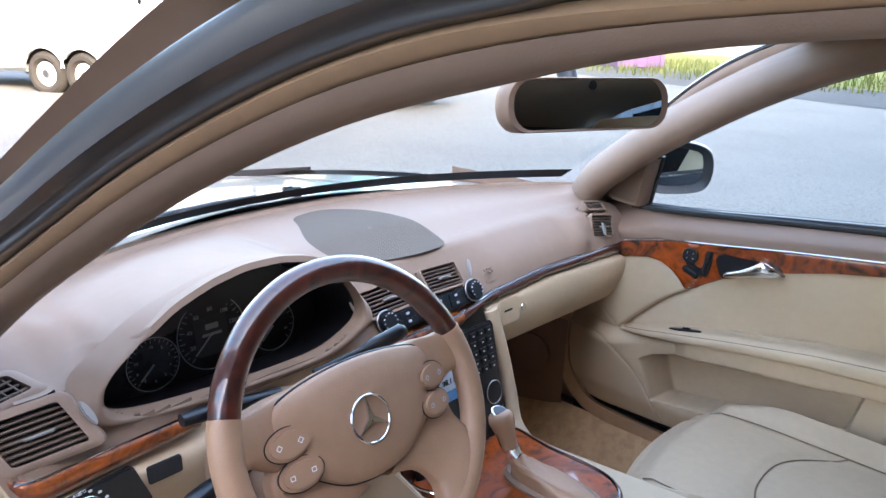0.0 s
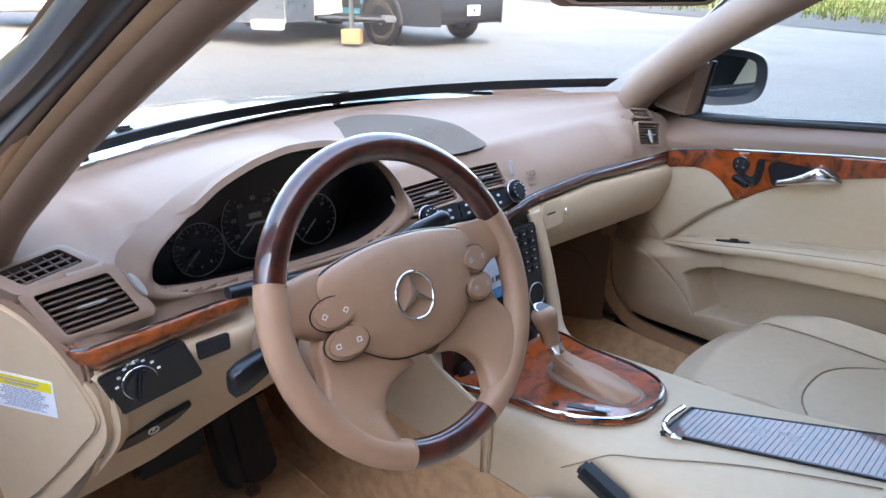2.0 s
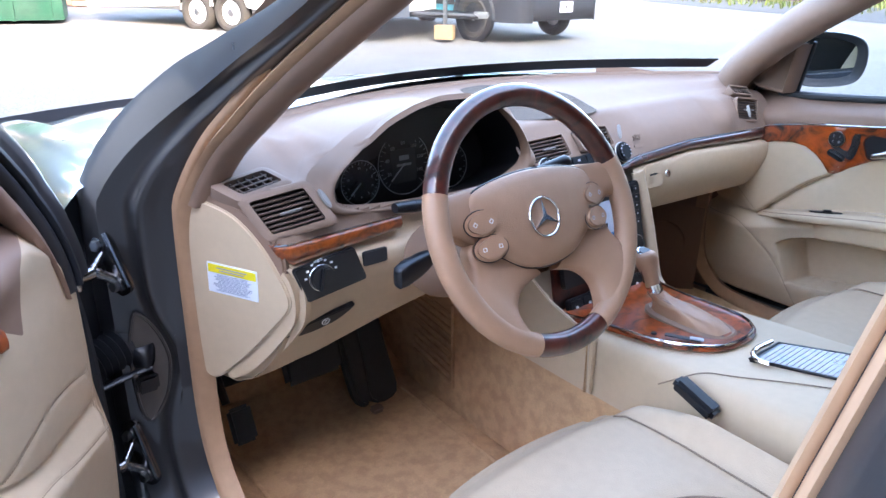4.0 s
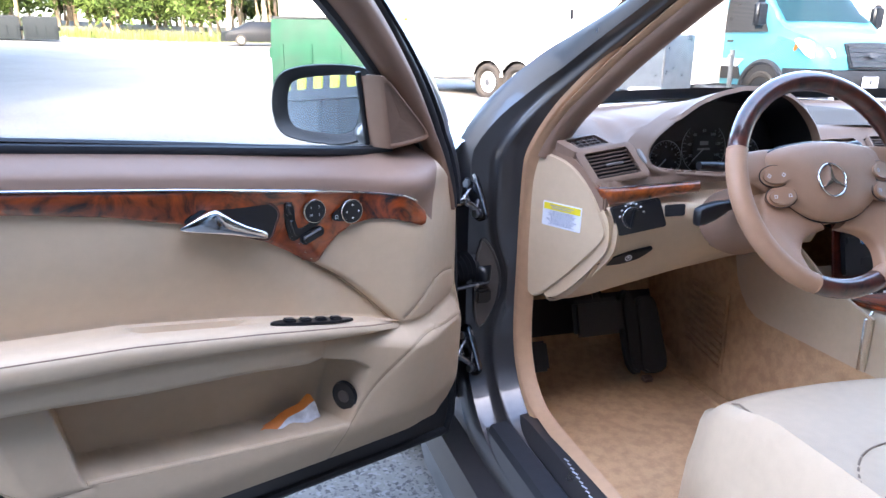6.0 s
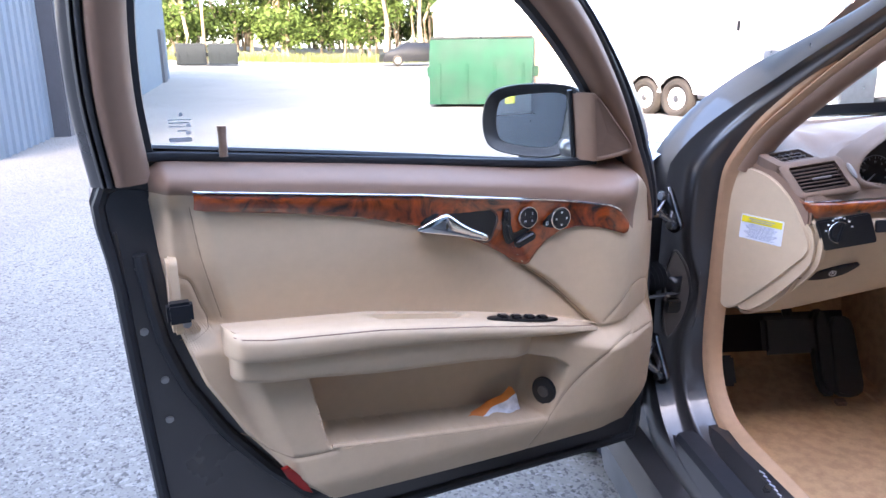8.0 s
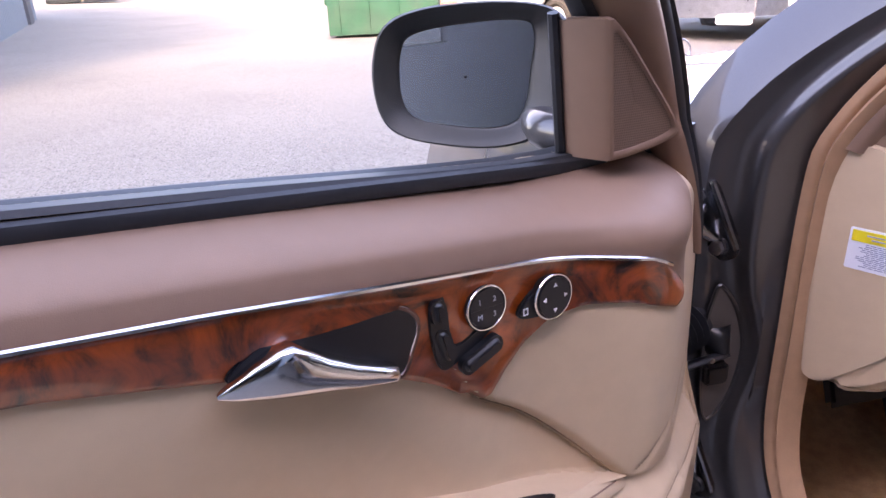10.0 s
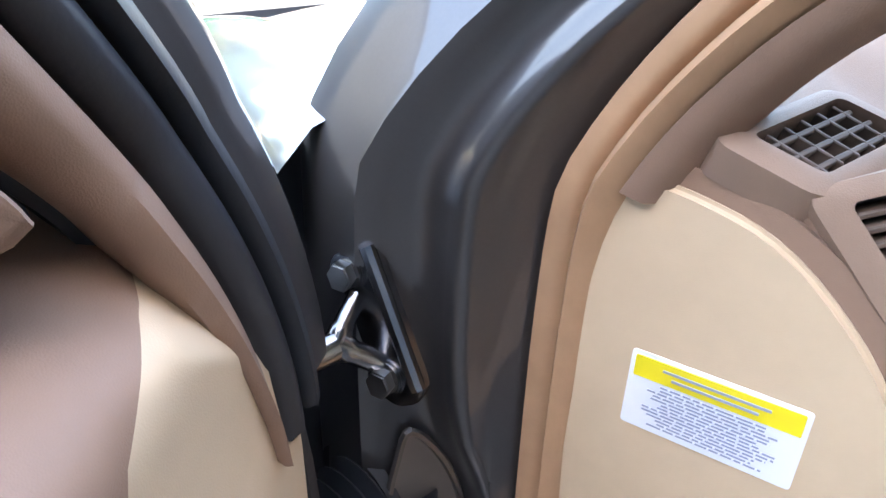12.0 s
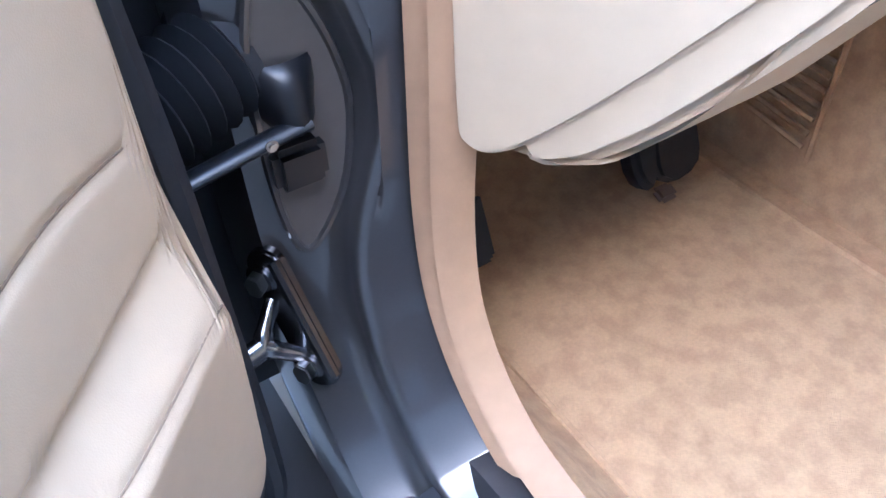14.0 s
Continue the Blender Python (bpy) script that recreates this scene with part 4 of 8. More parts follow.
part("stack_wood", slab([(-0.135, -0.11), (0.135, -0.11), (0.128, 0.10), (-0.128, 0.10)], plane_at((0.010, 0.722, 0.765), (1, 0, 0), (0, 0.25, 1)), 0.004, 0.002), WOOD_DARK, dash, "dark burl wood surround")
part("console_edge", tube(smooth_path([(0.142, 0.742, 0.888), (0.152, 0.722, 0.82), (0.158, 0.700, 0.74), (0.150, 0.675, 0.68), (0.145, 0.64, 0.655)], 6), 0.013, 10), CREAM, dash, "cream stack edge")

# light switch block, cover, parking brake release
lp = plane_at((-0.565, 0.739, 0.855), (1, -0.05, 0.15), (0, 0.05, 1))
lights = part("light_switch", slab([(x - 0.20 * y, y) for x, y in rounded(0.098, 0.056, 0.006)], lp, 0.006, 0.002), BLACK, dash, "black light switch block")
knob = part("rotary_knob", disc(0.0185, 0.008, lp @ pose(-0.015, 0.002, 0.005), 28, 0.002), BLACK, lights, "black rotary knob")
part("grip", block(0.010, 0.036, 0.012, lp @ pose(-0.015, 0.002, 0.014, 0, 0, -20), 0.002), BLACK, knob)
for q in range(7):
    a = radians(165 - 25 * q)
    bar_icon(0.004, 0.003, lp @ pose(-0.015 + 0.0245 * math.cos(a), 0.002 + 0.026 * math.sin(a), 0.0063), WHITE, lights)
part("knob_ring", tube([lp @ Vector((-0.015 + 0.0192 * math.cos(a), 0.002 + 0.0192 * math.sin(a), 0.007)) for a in np.linspace(0, 2 * math.pi, 32, endpoint=False)], 0.0007, 6, True, up=(0, 1, 0.01)), CHROME, knob, "chrome ring")
lettering("AUTO", 0.0052, lp @ pose(-0.015, 0.0285, 0.0063), WHITE, lights)
part("cover_flap", slab(rounded(0.042, 0.022, 0.003), plane_at((-0.487, 0.742, 0.862), (1, 0, 0), (0, 0.05, 1)), 0.005, 0.001), RUBBER, dash, "black ribbed blank cover")
pk = plane_at((-0.570, 0.763, 0.777), (1, 0, 0), (0, -0.45, 1))
park = part("brake_release", slab(smooth_path([(-0.066, -0.015), (-0.03, 0.002), (0.03, 0.013), (0.052, 0.015), (0.03, -0.006), (0.0, -0.016), (-0.03, -0.019)], 4, True), pk, 0.008, 0.002), BLACK, dash, "black brake release lever")
part("release_icon", tube([pk @ Vector((0.004 + 0.006 * math.cos(a), -0.002 + 0.006 * math.sin(a), 0.0085)) for a in np.linspace(0, 2 * math.pi, 20, endpoint=False)], 0.001, 5, True, up=(0, 1, 0.01)), WHITE, park)
lettering("P", 0.009, pk @ pose(0.004, -0.002, 0.0085), WHITE, park)

def top_z(x, y):
    """Height of the dashboard top."""
    q = [p for p in dash_profile(x)[5:24]][::-1]
    return float(np.interp(y, [p[0] for p in q], [p[1] for p in q]))


# speaker grille on the top, and faint raised letters
part("speaker_grille", grid([[(0.04 + (x - 0.04) * s, 0.955 + (y - 0.955) * s, top_z(0.04 + (x - 0.04) * s, 0.955 + (y - 0.955) * s) + 0.0035 - 0.003 * s ** 6) for x, y in smooth_path([(-0.05, 1.05), (-0.02, 1.10), (0.06, 1.11), (0.13, 1.05), (0.15, 0.95), (0.125, 0.845), (0.06, 0.825), (-0.02, 0.835), (-0.09, 0.86), (-0.10, 0.95)], 5, True)] for s in (1.0, 0.97, 0.85, 0.7, 0.5, 0.3, 0.15, 0.02)], close_v=True), GRILLE, dash, "grey perforated speaker grille", smooth=70)
lettering("SRS", 0.017, plane_at((0.170, 0.772, 0.948), (1, 0, 0), (0, 0.5, 0.9)), TAUPE, dash, "raised_letters", "taupe moulded letters", 0.001)
bar_icon(0.03, 0.006, plane_at((0.172, 0.766, 0.932), (1, 0, 0), (0, 0.5, 0.9)), TAUPE, dash, "raised_letters")

# warning label print
PRINT = material("print_ink", (0.30, 0.33, 0.44), 0.6, vary=0.05)
part("yellow_band", slab(rounded(0.081, 0.0125, 0.0006, 2), lm @ pose(0, 0.0148, 0.0007), 0.0006, 0), YELLOW, lab, smooth=0)
random.seed(4)
for q in range(2):
    bar_icon(0.052 - 0.010 * q, 0.0014, lm @ pose(0.0, 0.0168 - 0.004 * q, 0.0014), PRINT, lab, "print_line")
for q in range(13):
    x = -0.5 * random.uniform(0.046, 0.068)
    end = -x
    while x < end:
        w = random.uniform(0.003, 0.009)
        part("print_line", slab([(x, -0.00045), (min(x + w, end), -0.00045), (min(x + w, end), 0.00045), (x, 0.00045)], lm @ pose(0, 0.0062 - 0.0021 * q, 0.0008), 0.0004, 0), PRINT, lab, smooth=0)
        x += w + 0.0012

# ---- steering wheel ----
WT = radians(26)
wm = plane_at((-0.33, 0.560, 0.940), (1, 0, 0), (0, math.sin(WT), math.cos(WT)))
wheel = thing("steering_wheel", "wood and tan leather steering wheel", "steering wheel", wm)
RW = 0.176


def arc_tube(a0, a1, r, mat, name, label, seg=14, rm=RW):
    n = max(6, int(abs(a1 - a0) / 4))
    p = [(rm * math.cos(radians(a)), rm * math.sin(radians(a)), 0.0) for a in np.linspace(a0, a1, n)]
    rr = [r * (0.97 if k in (0, n - 1) else 1.0) for k in range(n)]
    return part(name, tube(p, rr, seg, up=(0, 0, 1)), mat, wheel, label, wm, 60)


arc_tube(19, 160, 0.0165, WOOD_DARK, "rim_wood", "dark glossy burl wood rim")
arc_tube(160, 247, 0.0170, WHEEL_LEATHER, "rim_leather", "tan leather rim")
arc_tube(247, 289, 0.0165, WOOD_DARK, "rim_wood", "dark glossy burl wood rim")
arc_tube(289, 379, 0.0170, WHEEL_LEATHER, "rim_leather", "tan leather rim")
for a in (19, 160, 247, 289):
    c = Vector((RW * math.cos(radians(a)), RW * math.sin(radians(a)), 0))
    d = Vector((-math.sin(radians(a)), math.cos(radians(a)), 0)) * 0.0010
    part("rim_joint", tube([c - d, c + d], 0.0171, 14, up=(0, 0, 1)), WHEEL_LEATHER, wheel, "fine joint ring", wm)


def web(edge_a, edge_b, crown, drop, name, label):
    """A padded arm between two edges."""
    rows = []
    for u, w in zip(smooth_path(edge_a, 6), smooth_path(edge_b, 6)):
        u, w = Vector(u), Vector(w)
        rows.append([u.lerp(w, 0.5 - 0.5 * math.cos(math.pi * f)) + Vector((0, 0, crown * math.sin(math.pi * f) ** 0.6)) for f in np.linspace(0, 1, 13)] + [w + Vector((0, 0, -drop)), u + Vector((0, 0, -drop))])
    return part(name, grid(rows, close_v=True, caps=True), WHEEL_LEATHER, wheel, label, wm, 70)


for sg in (-1, 1):
    web([(sg * 0.176, 0.060, 0.002), (sg * 0.145, 0.058, -0.006), (sg * 0.105, 0.062, -0.010), (sg * 0.06, 0.062, -0.012)],
        [(sg * 0.180, 0.000, 0.002), (sg * 0.150, 0.004, -0.006), (sg * 0.120, -0.012, -0.010), (sg * 0.06, -0.03, -0.012)], 0.010, 0.018, "spoke", "tan leather side spoke")
    web([(sg * 0.060, -0.166, 0.002), (sg * 0.074, -0.140, -0.002), (sg * 0.078, -0.112, -0.008), (sg * 0.058, -0.088, -0.012), (sg * 0.015, -0.076, -0.014)],
        [(sg * 0.158, -0.082, 0.002), (sg * 0.146, -0.066, -0.002), (sg * 0.136, -0.045, -0.008), (sg * 0.132, -0.018, -0.012), (sg * 0.11, 0.005, -0.016)], 0.011, 0.014, "spoke", "tan leather lower spoke")
pad_out = smooth_path([(-0.112, 0.050), (-0.07, 0.064), (0, 0.070), (0.07, 0.064), (0.112, 0.050), (0.118, 0.020), (0.105, -0.016), (0.080, -0.040), (0.045, -0.060), (0, -0.067), (-0.045, -0.060), (-0.080, -0.040), (-0.105, -0.016), (-0.118, 0.020)], 5, True)
rows = [[(x * s, y * s, z) for x, y in pad_out] for s, z in ((0.99, -0.025), (1.0, -0.004), (0.985, 0.001), (0.95, 0.004), (0.8, 0.009), (0.5, 0.0125), (0.25, 0.0135), (0.02, 0.0138))]
part("airbag_pad", grid(rows, close_v=True), WHEEL_LEATHER, wheel, "tan airbag cover", wm, 60)
part("pad_seam", tube([(x * 1.004, y * 1.004, -0.004) for x, y in pad_out], 0.0015, 6, True, up=(0, 0, 1)), BLACK, wheel, "dark seam round the airbag", wm)
part("hub", slab(smooth_path([(x * 0.9, y * 0.9 - 0.005) for x, y in pad_out[::5]], 4, True), pose(0, 0, -0.055), 0.045, 0.01), WHEEL_LEATHER, wheel, "tan hub back", wm)
em = wm @ pose(-0.005, 0.0, 0.0137)
badge = part("badge_ring", tube([em @ Vector((0.027 * math.cos(a), 0.027 * math.sin(a), 0.001)) for a in np.linspace(0, 2 * math.pi, 40, endpoint=False)], 0.0016, 8, True, up=(0, 1, 0.01)), CHROME, wheel, "round chrome badge")
part("badge_star", join(*[slab([(0.0038 * math.cos(radians(a + 90)), 0.0038 * math.sin(radians(a + 90))), (0.0038 * math.cos(radians(a - 90)), 0.0038 * math.sin(radians(a - 90))), (0.026 * math.cos(radians(a)), 0.026 * math.sin(radians(a)))], em, 0.003, 0) for a in (90, 210, 330)]), CHROME, badge, "three chrome spokes", smooth=0)
lettering("SRS", 0.013, wm @ pose(-0.004, -0.037, 0.0095, -8), WHEEL_LEATHER, wheel, "raised_letters", "moulded letters", 0.0012)
lettering("AIRBAG", 0.0085, wm @ pose(-0.004, -0.049, 0.0068, -14), WHEEL_LEATHER, wheel, "raised_letters", "moulded letters", 0.0012)
for sg in (-1, 1):
    for y, xx in ((0.013, 0.108), (-0.021, 0.103)):
        bm_ = wm @ pose(sg * xx, y, -0.0005, 0, sg * 8, 0)
        b = part("button_pad", disc(0.0262, 0.011, bm_, 36, 0.004, 0.66), WHEEL_LEATHER, wheel, "tan oval button pad")
        part("pad_gap", tube([bm_ @ Vector((0.0266 * math.cos(a), 0.0177 * math.sin(a), 0.006)) for a in np.linspace(0, 2 * math.pi, 32, endpoint=False)], 0.0009, 5, True, up=(0, 1, 0.01)), BLACK, b)
        for q in (-1, 1):
            part("button_icon", join(*[stroke(e0, e1, 0.0009, bm_ @ pose(q * 0.0125, 0, 0.0111, 0, 0, 45 if y > 0 else 0), 0.0004) for e0, e1 in (((-0.0026, -0.0022), (0.0026, -0.0022)), ((-0.0026, 0.0022), (0.0026, 0.0022)), ((-0.0024, -0.0022), (-0.0024, 0.0022)), ((0.0024, -0.0022), (0.0024, 0.0022)))]), GREY_INK if sg > 0 else WHITE, b, smooth=0)

# column and stalks
column = thing("steering_column", "tan steering column shroud with stalks", "steering column", pose(-0.33, 0.65, 0.9))
cm2 = wm @ pose(0, 0, -0.05)
part("shroud", grid([[cm2 @ Vector((r * math.cos(a) * 1.25, r * math.sin(a) - 0.01, z)) for a in np.linspace(0, 2 * math.pi, 24, endpoint=False)] for r, z in ((0.045, -0.01), (0.052, -0.02), (0.058, -0.07), (0.062, -0.2))], close_v=True), BROWN, column, "tan column shroud", smooth=60)
stalk = part("indicator_stalk", tube([(-0.37, 0.670, 0.945), (-0.43, 0.675, 0.950), (-0.460, 0.678, 0.952)], [0.008, 0.010, 0.011], 12, flat=0.8), BLACK, column, "black indicator stalk")
part("stalk_tip", tube([(-0.461, 0.678, 0.952), (-0.492, 0.680, 0.954)], [0.011, 0.009], 12, flat=0.8), BLACK, stalk)
rows = []
for x, h, w in ((-0.530, 0.009, 0.006), (-0.527, 0.0145, 0.010), (-0.515, 0.0165, 0.012), (-0.492, 0.015, 0.012), (-0.474, 0.012, 0.010), (-0.466, 0.009, 0.008), (-0.40, 0.008, 0.008)):
    rows.append([(x, 0.628 + 0.12 * (x + 0.5) + w * math.copysign(abs(math.cos(a)) ** 0.5, math.cos(a)), 0.884 + 0.22 * (x + 0.5) + h * math.copysign(abs(math.sin(a)) ** 0.5, math.sin(a))) for a in np.linspace(0, 2 * math.pi, 16, endpoint=False)])
part("cruise_stalk", grid(rows, close_v=True, caps=True), BLACK, column, "black cruise lever", smooth=45)
part("column_cover", grid([[cm2 @ Vector((r * math.cos(a) * 1.1 - 0.035, r * math.sin(a) * 0.85 - 0.022, z)) for a in np.linspace(0, 2 * math.pi, 28, endpoint=False)] for r, z in ((0.060, -0.004), (0.068, -0.010), (0.072, -0.05), (0.074, -0.14))], close_v=True, caps=True), BROWN, column, "tan column cover", smooth=60)
part("wiper_stalk", tube(smooth_path([(-0.33, 0.655, 0.962), (-0.28, 0.650, 0.968), (-0.235, 0.640, 0.977), (-0.195, 0.632, 0.987)], 5), [0.005] * 8 + [0.008, 0.010] + [0.0105] * 5 + [0.006], 12), BLACK, column, "black wiper stalk")
part("tilt_switch", block(0.03, 0.02, 0.016, pose(-0.405, 0.655, 0.845), 0.005), BLACK, column, "black column switch")

# ---- doors: built once in a door frame (x along the door, y to the cabin, z up) ----
DZB = curve([0.084, 0.088, 0.093, 0.100, 0.120, 0.150, 0.20, 0.393, 0.766, 0.83, 0.89, 0.94, 0.966, 0.98, 0.986],
            [0.86, 0.72, 0.60, 0.52, 0.465, 0.440, 0.448, 0.452, 0.463, 0.53, 0.609, 0.70, 0.778, 0.878, 0.965])
DZT = curve([0.084, 0.10, 0.113, 0.151, 0.178, 0.26, 0.32, 0.40, 0.56, 0.74, 0.962, 0.986], [0.88, 0.93, 0.953, 0.982, 0.984, 0.981, 0.983, 0.990, 1.007, 1.024, 1.044, 1.046])
CHROME_Z = curve([0.15, 0.222, 0.235, 0.248, 0.267, 0.344, 0.45, 0.615, 0.935, 0.99], [0.86, 0.884, 0.897, 0.906, 0.915, 0.925, 0.937, 0.957, 0.988, 0.992])
WOOD_LOW = curve([0.222, 0.232, 0.253, 0.28, 0.315, 0.345, 0.372, 0.390, 0.408, 0.425, 0.445, 0.484, 0.54, 0.607, 0.70, 0.793, 0.933],
                 [0.863, 0.861, 0.868, 0.876, 0.878, 0.871, 0.855, 0.838, 0.815, 0.822, 0.838, 0.861, 0.884, 0.907, 0.930, 0.945, 0.962])
ARM_TOP = curve([0.26, 0.40, 0.527, 0.70, 0.911], [0.695, 0.727, 0.752, 0.780, 0.797])
ARM_FRONT = curve([0.26, 0.29, 0.34, 0.42, 0.52, 0.70, 0.86, 0.90, 0.915], [0.128, 0.136, 0.149, 0.160, 0.168, 0.175, 0.172, 0.160, 0.125])
ARM_DEEP = curve([0.26, 0.40, 0.57, 0.75, 0.915], [0.012, 0.023, 0.027, 0.035, 0.040])
POCKET_TOP = curve([0.30, 0.36, 0.42, 0.53, 0.69, 0.80, 0.92], [0.605, 0.645, 0.664, 0.682, 0.698, 0.712, 0.722])
POCKET_LOW = lambda X: 0.579 - 0.127 * (0.763 - X)
DOOR_LINES = [smooth_path(q, 8) for q in (
    [(0.408, 0.815), (0.365, 0.786), (0.329, 0.753), (0.298, 0.720), (0.272, 0.690)],
    [(0.086, 0.655), (0.161, 0.660), (0.215, 0.667), (0.255, 0.655), (0.290, 0.622), (0.336, 0.572), (0.372, 0.520), (0.405, 0.458)],
    [(0.086, 0.737), (0.12, 0.746), (0.151, 0.751), (0.186, 0.749), (0.222, 0.736), (0.262, 0.702)],
    [(0.938, 0.965), (0.930, 0.90), (0.920, 0.85), (0.908, 0.797)],
    [(0.974, 0.868), (0.955, 0.862), (0.945, 0.853), (0.935, 0.82), (0.926, 0.791), (0.94, 0.778), (0.967, 0.769)],
    [(0.897, 0.609), (0.865, 0.590), (0.83, 0.576), (0.80, 0.573), (0.764, 0.572)])]


def vstep(a, b, x):
    t = np.clip((x - a) / (b - a), 0.0, 1.0)
    return t * t * (3 - 2 * t)


def line_distance(X, Z, line):
    """Distance from places on the lining to a seam."""
    p = np.array(line)
    best = np.full(np.shape(X), 9.0)
    for (x0, z0), (x1, z1) in zip(p[:-1], p[1:]):
        dx, dz = x1 - x0, z1 - z0
        f = np.clip(((X - x0) * dx + (Z - z0) * dz) / (dx * dx + dz * dz + 1e-12), 0, 1)
        best = np.minimum(best, np.hypot(X - x0 - f * dx, Z - z0 - f * dz))
    return best


def door_y(X, Z, seams=False):
    """How far the lining stands into the cabin."""
    X, Z = np.asarray(X, float), np.asarray(Z, float)
    tp = np.interp(X, [0.084, 0.10, 0.113, 0.151, 0.178, 0.26, 0.32, 0.40, 0.56, 0.74, 0.962, 0.986], [0.88, 0.93, 0.953, 0.982, 0.984, 0.981, 0.983, 0.990, 1.007, 1.024, 1.044, 1.046])
    arm = np.interp(X, [0.26, 0.40, 0.527, 0.70, 0.911], [0.695, 0.727, 0.752, 0.780, 0.797])
    y = 0.086 + 0.011 * np.sin(math.pi * np.clip((X - 0.1) / 0.9, 0, 1))
    # round swell towards the hinges, ending in a corner that turns back to the pillar
    zf = vstep(1.0, 0.93, Z) * vstep(0.44, 0.74, Z)
    y = y + 0.045 * np.where(X < 0.245, 1.0, np.exp(-((X - 0.245) / 0.070) ** 2)) * zf
    y = y - (0.30 + 0.32 * zf) * np.logaddexp(0, (0.222 - X) / 0.008) * 0.008
    # the padded field dips towards the arc and towards its rear edge
    xa = np.interp(Z, [0.690, 0.720, 0.753, 0.786, 0.815, 0.86], [0.272, 0.298, 0.329, 0.365, 0.408, 0.44])
    field = vstep(0.685, 0.70, Z) * vstep(0.90, 0.84, Z) * (Z > arm)
    y = y - 0.011 * np.exp(-np.clip(X - xa, 0, 1) / 0.035) * (X > xa) * field
    y = y + 0.004 * vstep(0.0, 0.012, xa - X) * (X < xa) * field
    xl = np.interp(Z, [0.45, 0.573, 0.70, 0.797, 0.965], [0.80, 0.845, 0.885, 0.908, 0.938])
    y = y - 0.024 * vstep(xl - 0.020, xl + 0.020, X) * vstep(1.0, 0.96, Z)
    y = y - 0.018 * vstep(0.90, 0.74, Z) * vstep(0.40, 0.50, X) * (Z > arm - 0.01)
    # belt rolls back to the glass
    y = y - 0.060 * vstep(0.0, 0.040, Z - tp + 0.040) * (Z > 0.9)
    y = y + 0.008 * np.exp(-((Z - tp + 0.055) / 0.022) ** 2) * vstep(0.15, 0.22, X)
    # swell below the arm rest, then the open pocket
    lo, hi = 0.579 - 0.127 * (0.763 - X), np.interp(X, [0.30, 0.36, 0.42, 0.53, 0.69, 0.80, 0.92], [0.605, 0.645, 0.664, 0.682, 0.698, 0.712, 0.722])
    y = y + np.where(Z < arm, 0.030 * vstep(0.0, 0.045, arm - Z), 0.0)
    side = 0.772 + 0.2 * (Z - 0.58)
    left = np.interp(Z, [0.50, 0.53, 0.60, 0.66], [0.372, 0.362, 0.338, 0.315])
    inx = vstep(side + 0.003, side - 0.003, X) * vstep(left, left + 0.035, X)
    y = y - 0.084 * inx * vstep(lo - 0.002, lo + 0.003, Z) * vstep(hi + 0.003, hi - 0.003, Z)
    y = y - 0.022 * vstep(0.53, 0.45, Z)
    # edges roll back
    low = np.interp(X, [0.084, 0.088, 0.093, 0.100, 0.120, 0.150, 0.20, 0.393, 0.766, 0.83, 0.89, 0.94, 0.966, 0.98, 0.986], [0.86, 0.72, 0.60, 0.52, 0.465, 0.440, 0.448, 0.452, 0.463, 0.53, 0.609, 0.70, 0.778, 0.878, 0.965])
    y = y - 0.025 * vstep(0.018, 0.0, Z - low) - 0.03 * vstep(0.962, 0.986, X)
    if seams:
        for q in DOOR_LINES:
            y = y - 0.0028 * np.exp(-(line_distance(X, Z, q) / 0.0028) ** 2)
    return y if y.ndim else float(y)


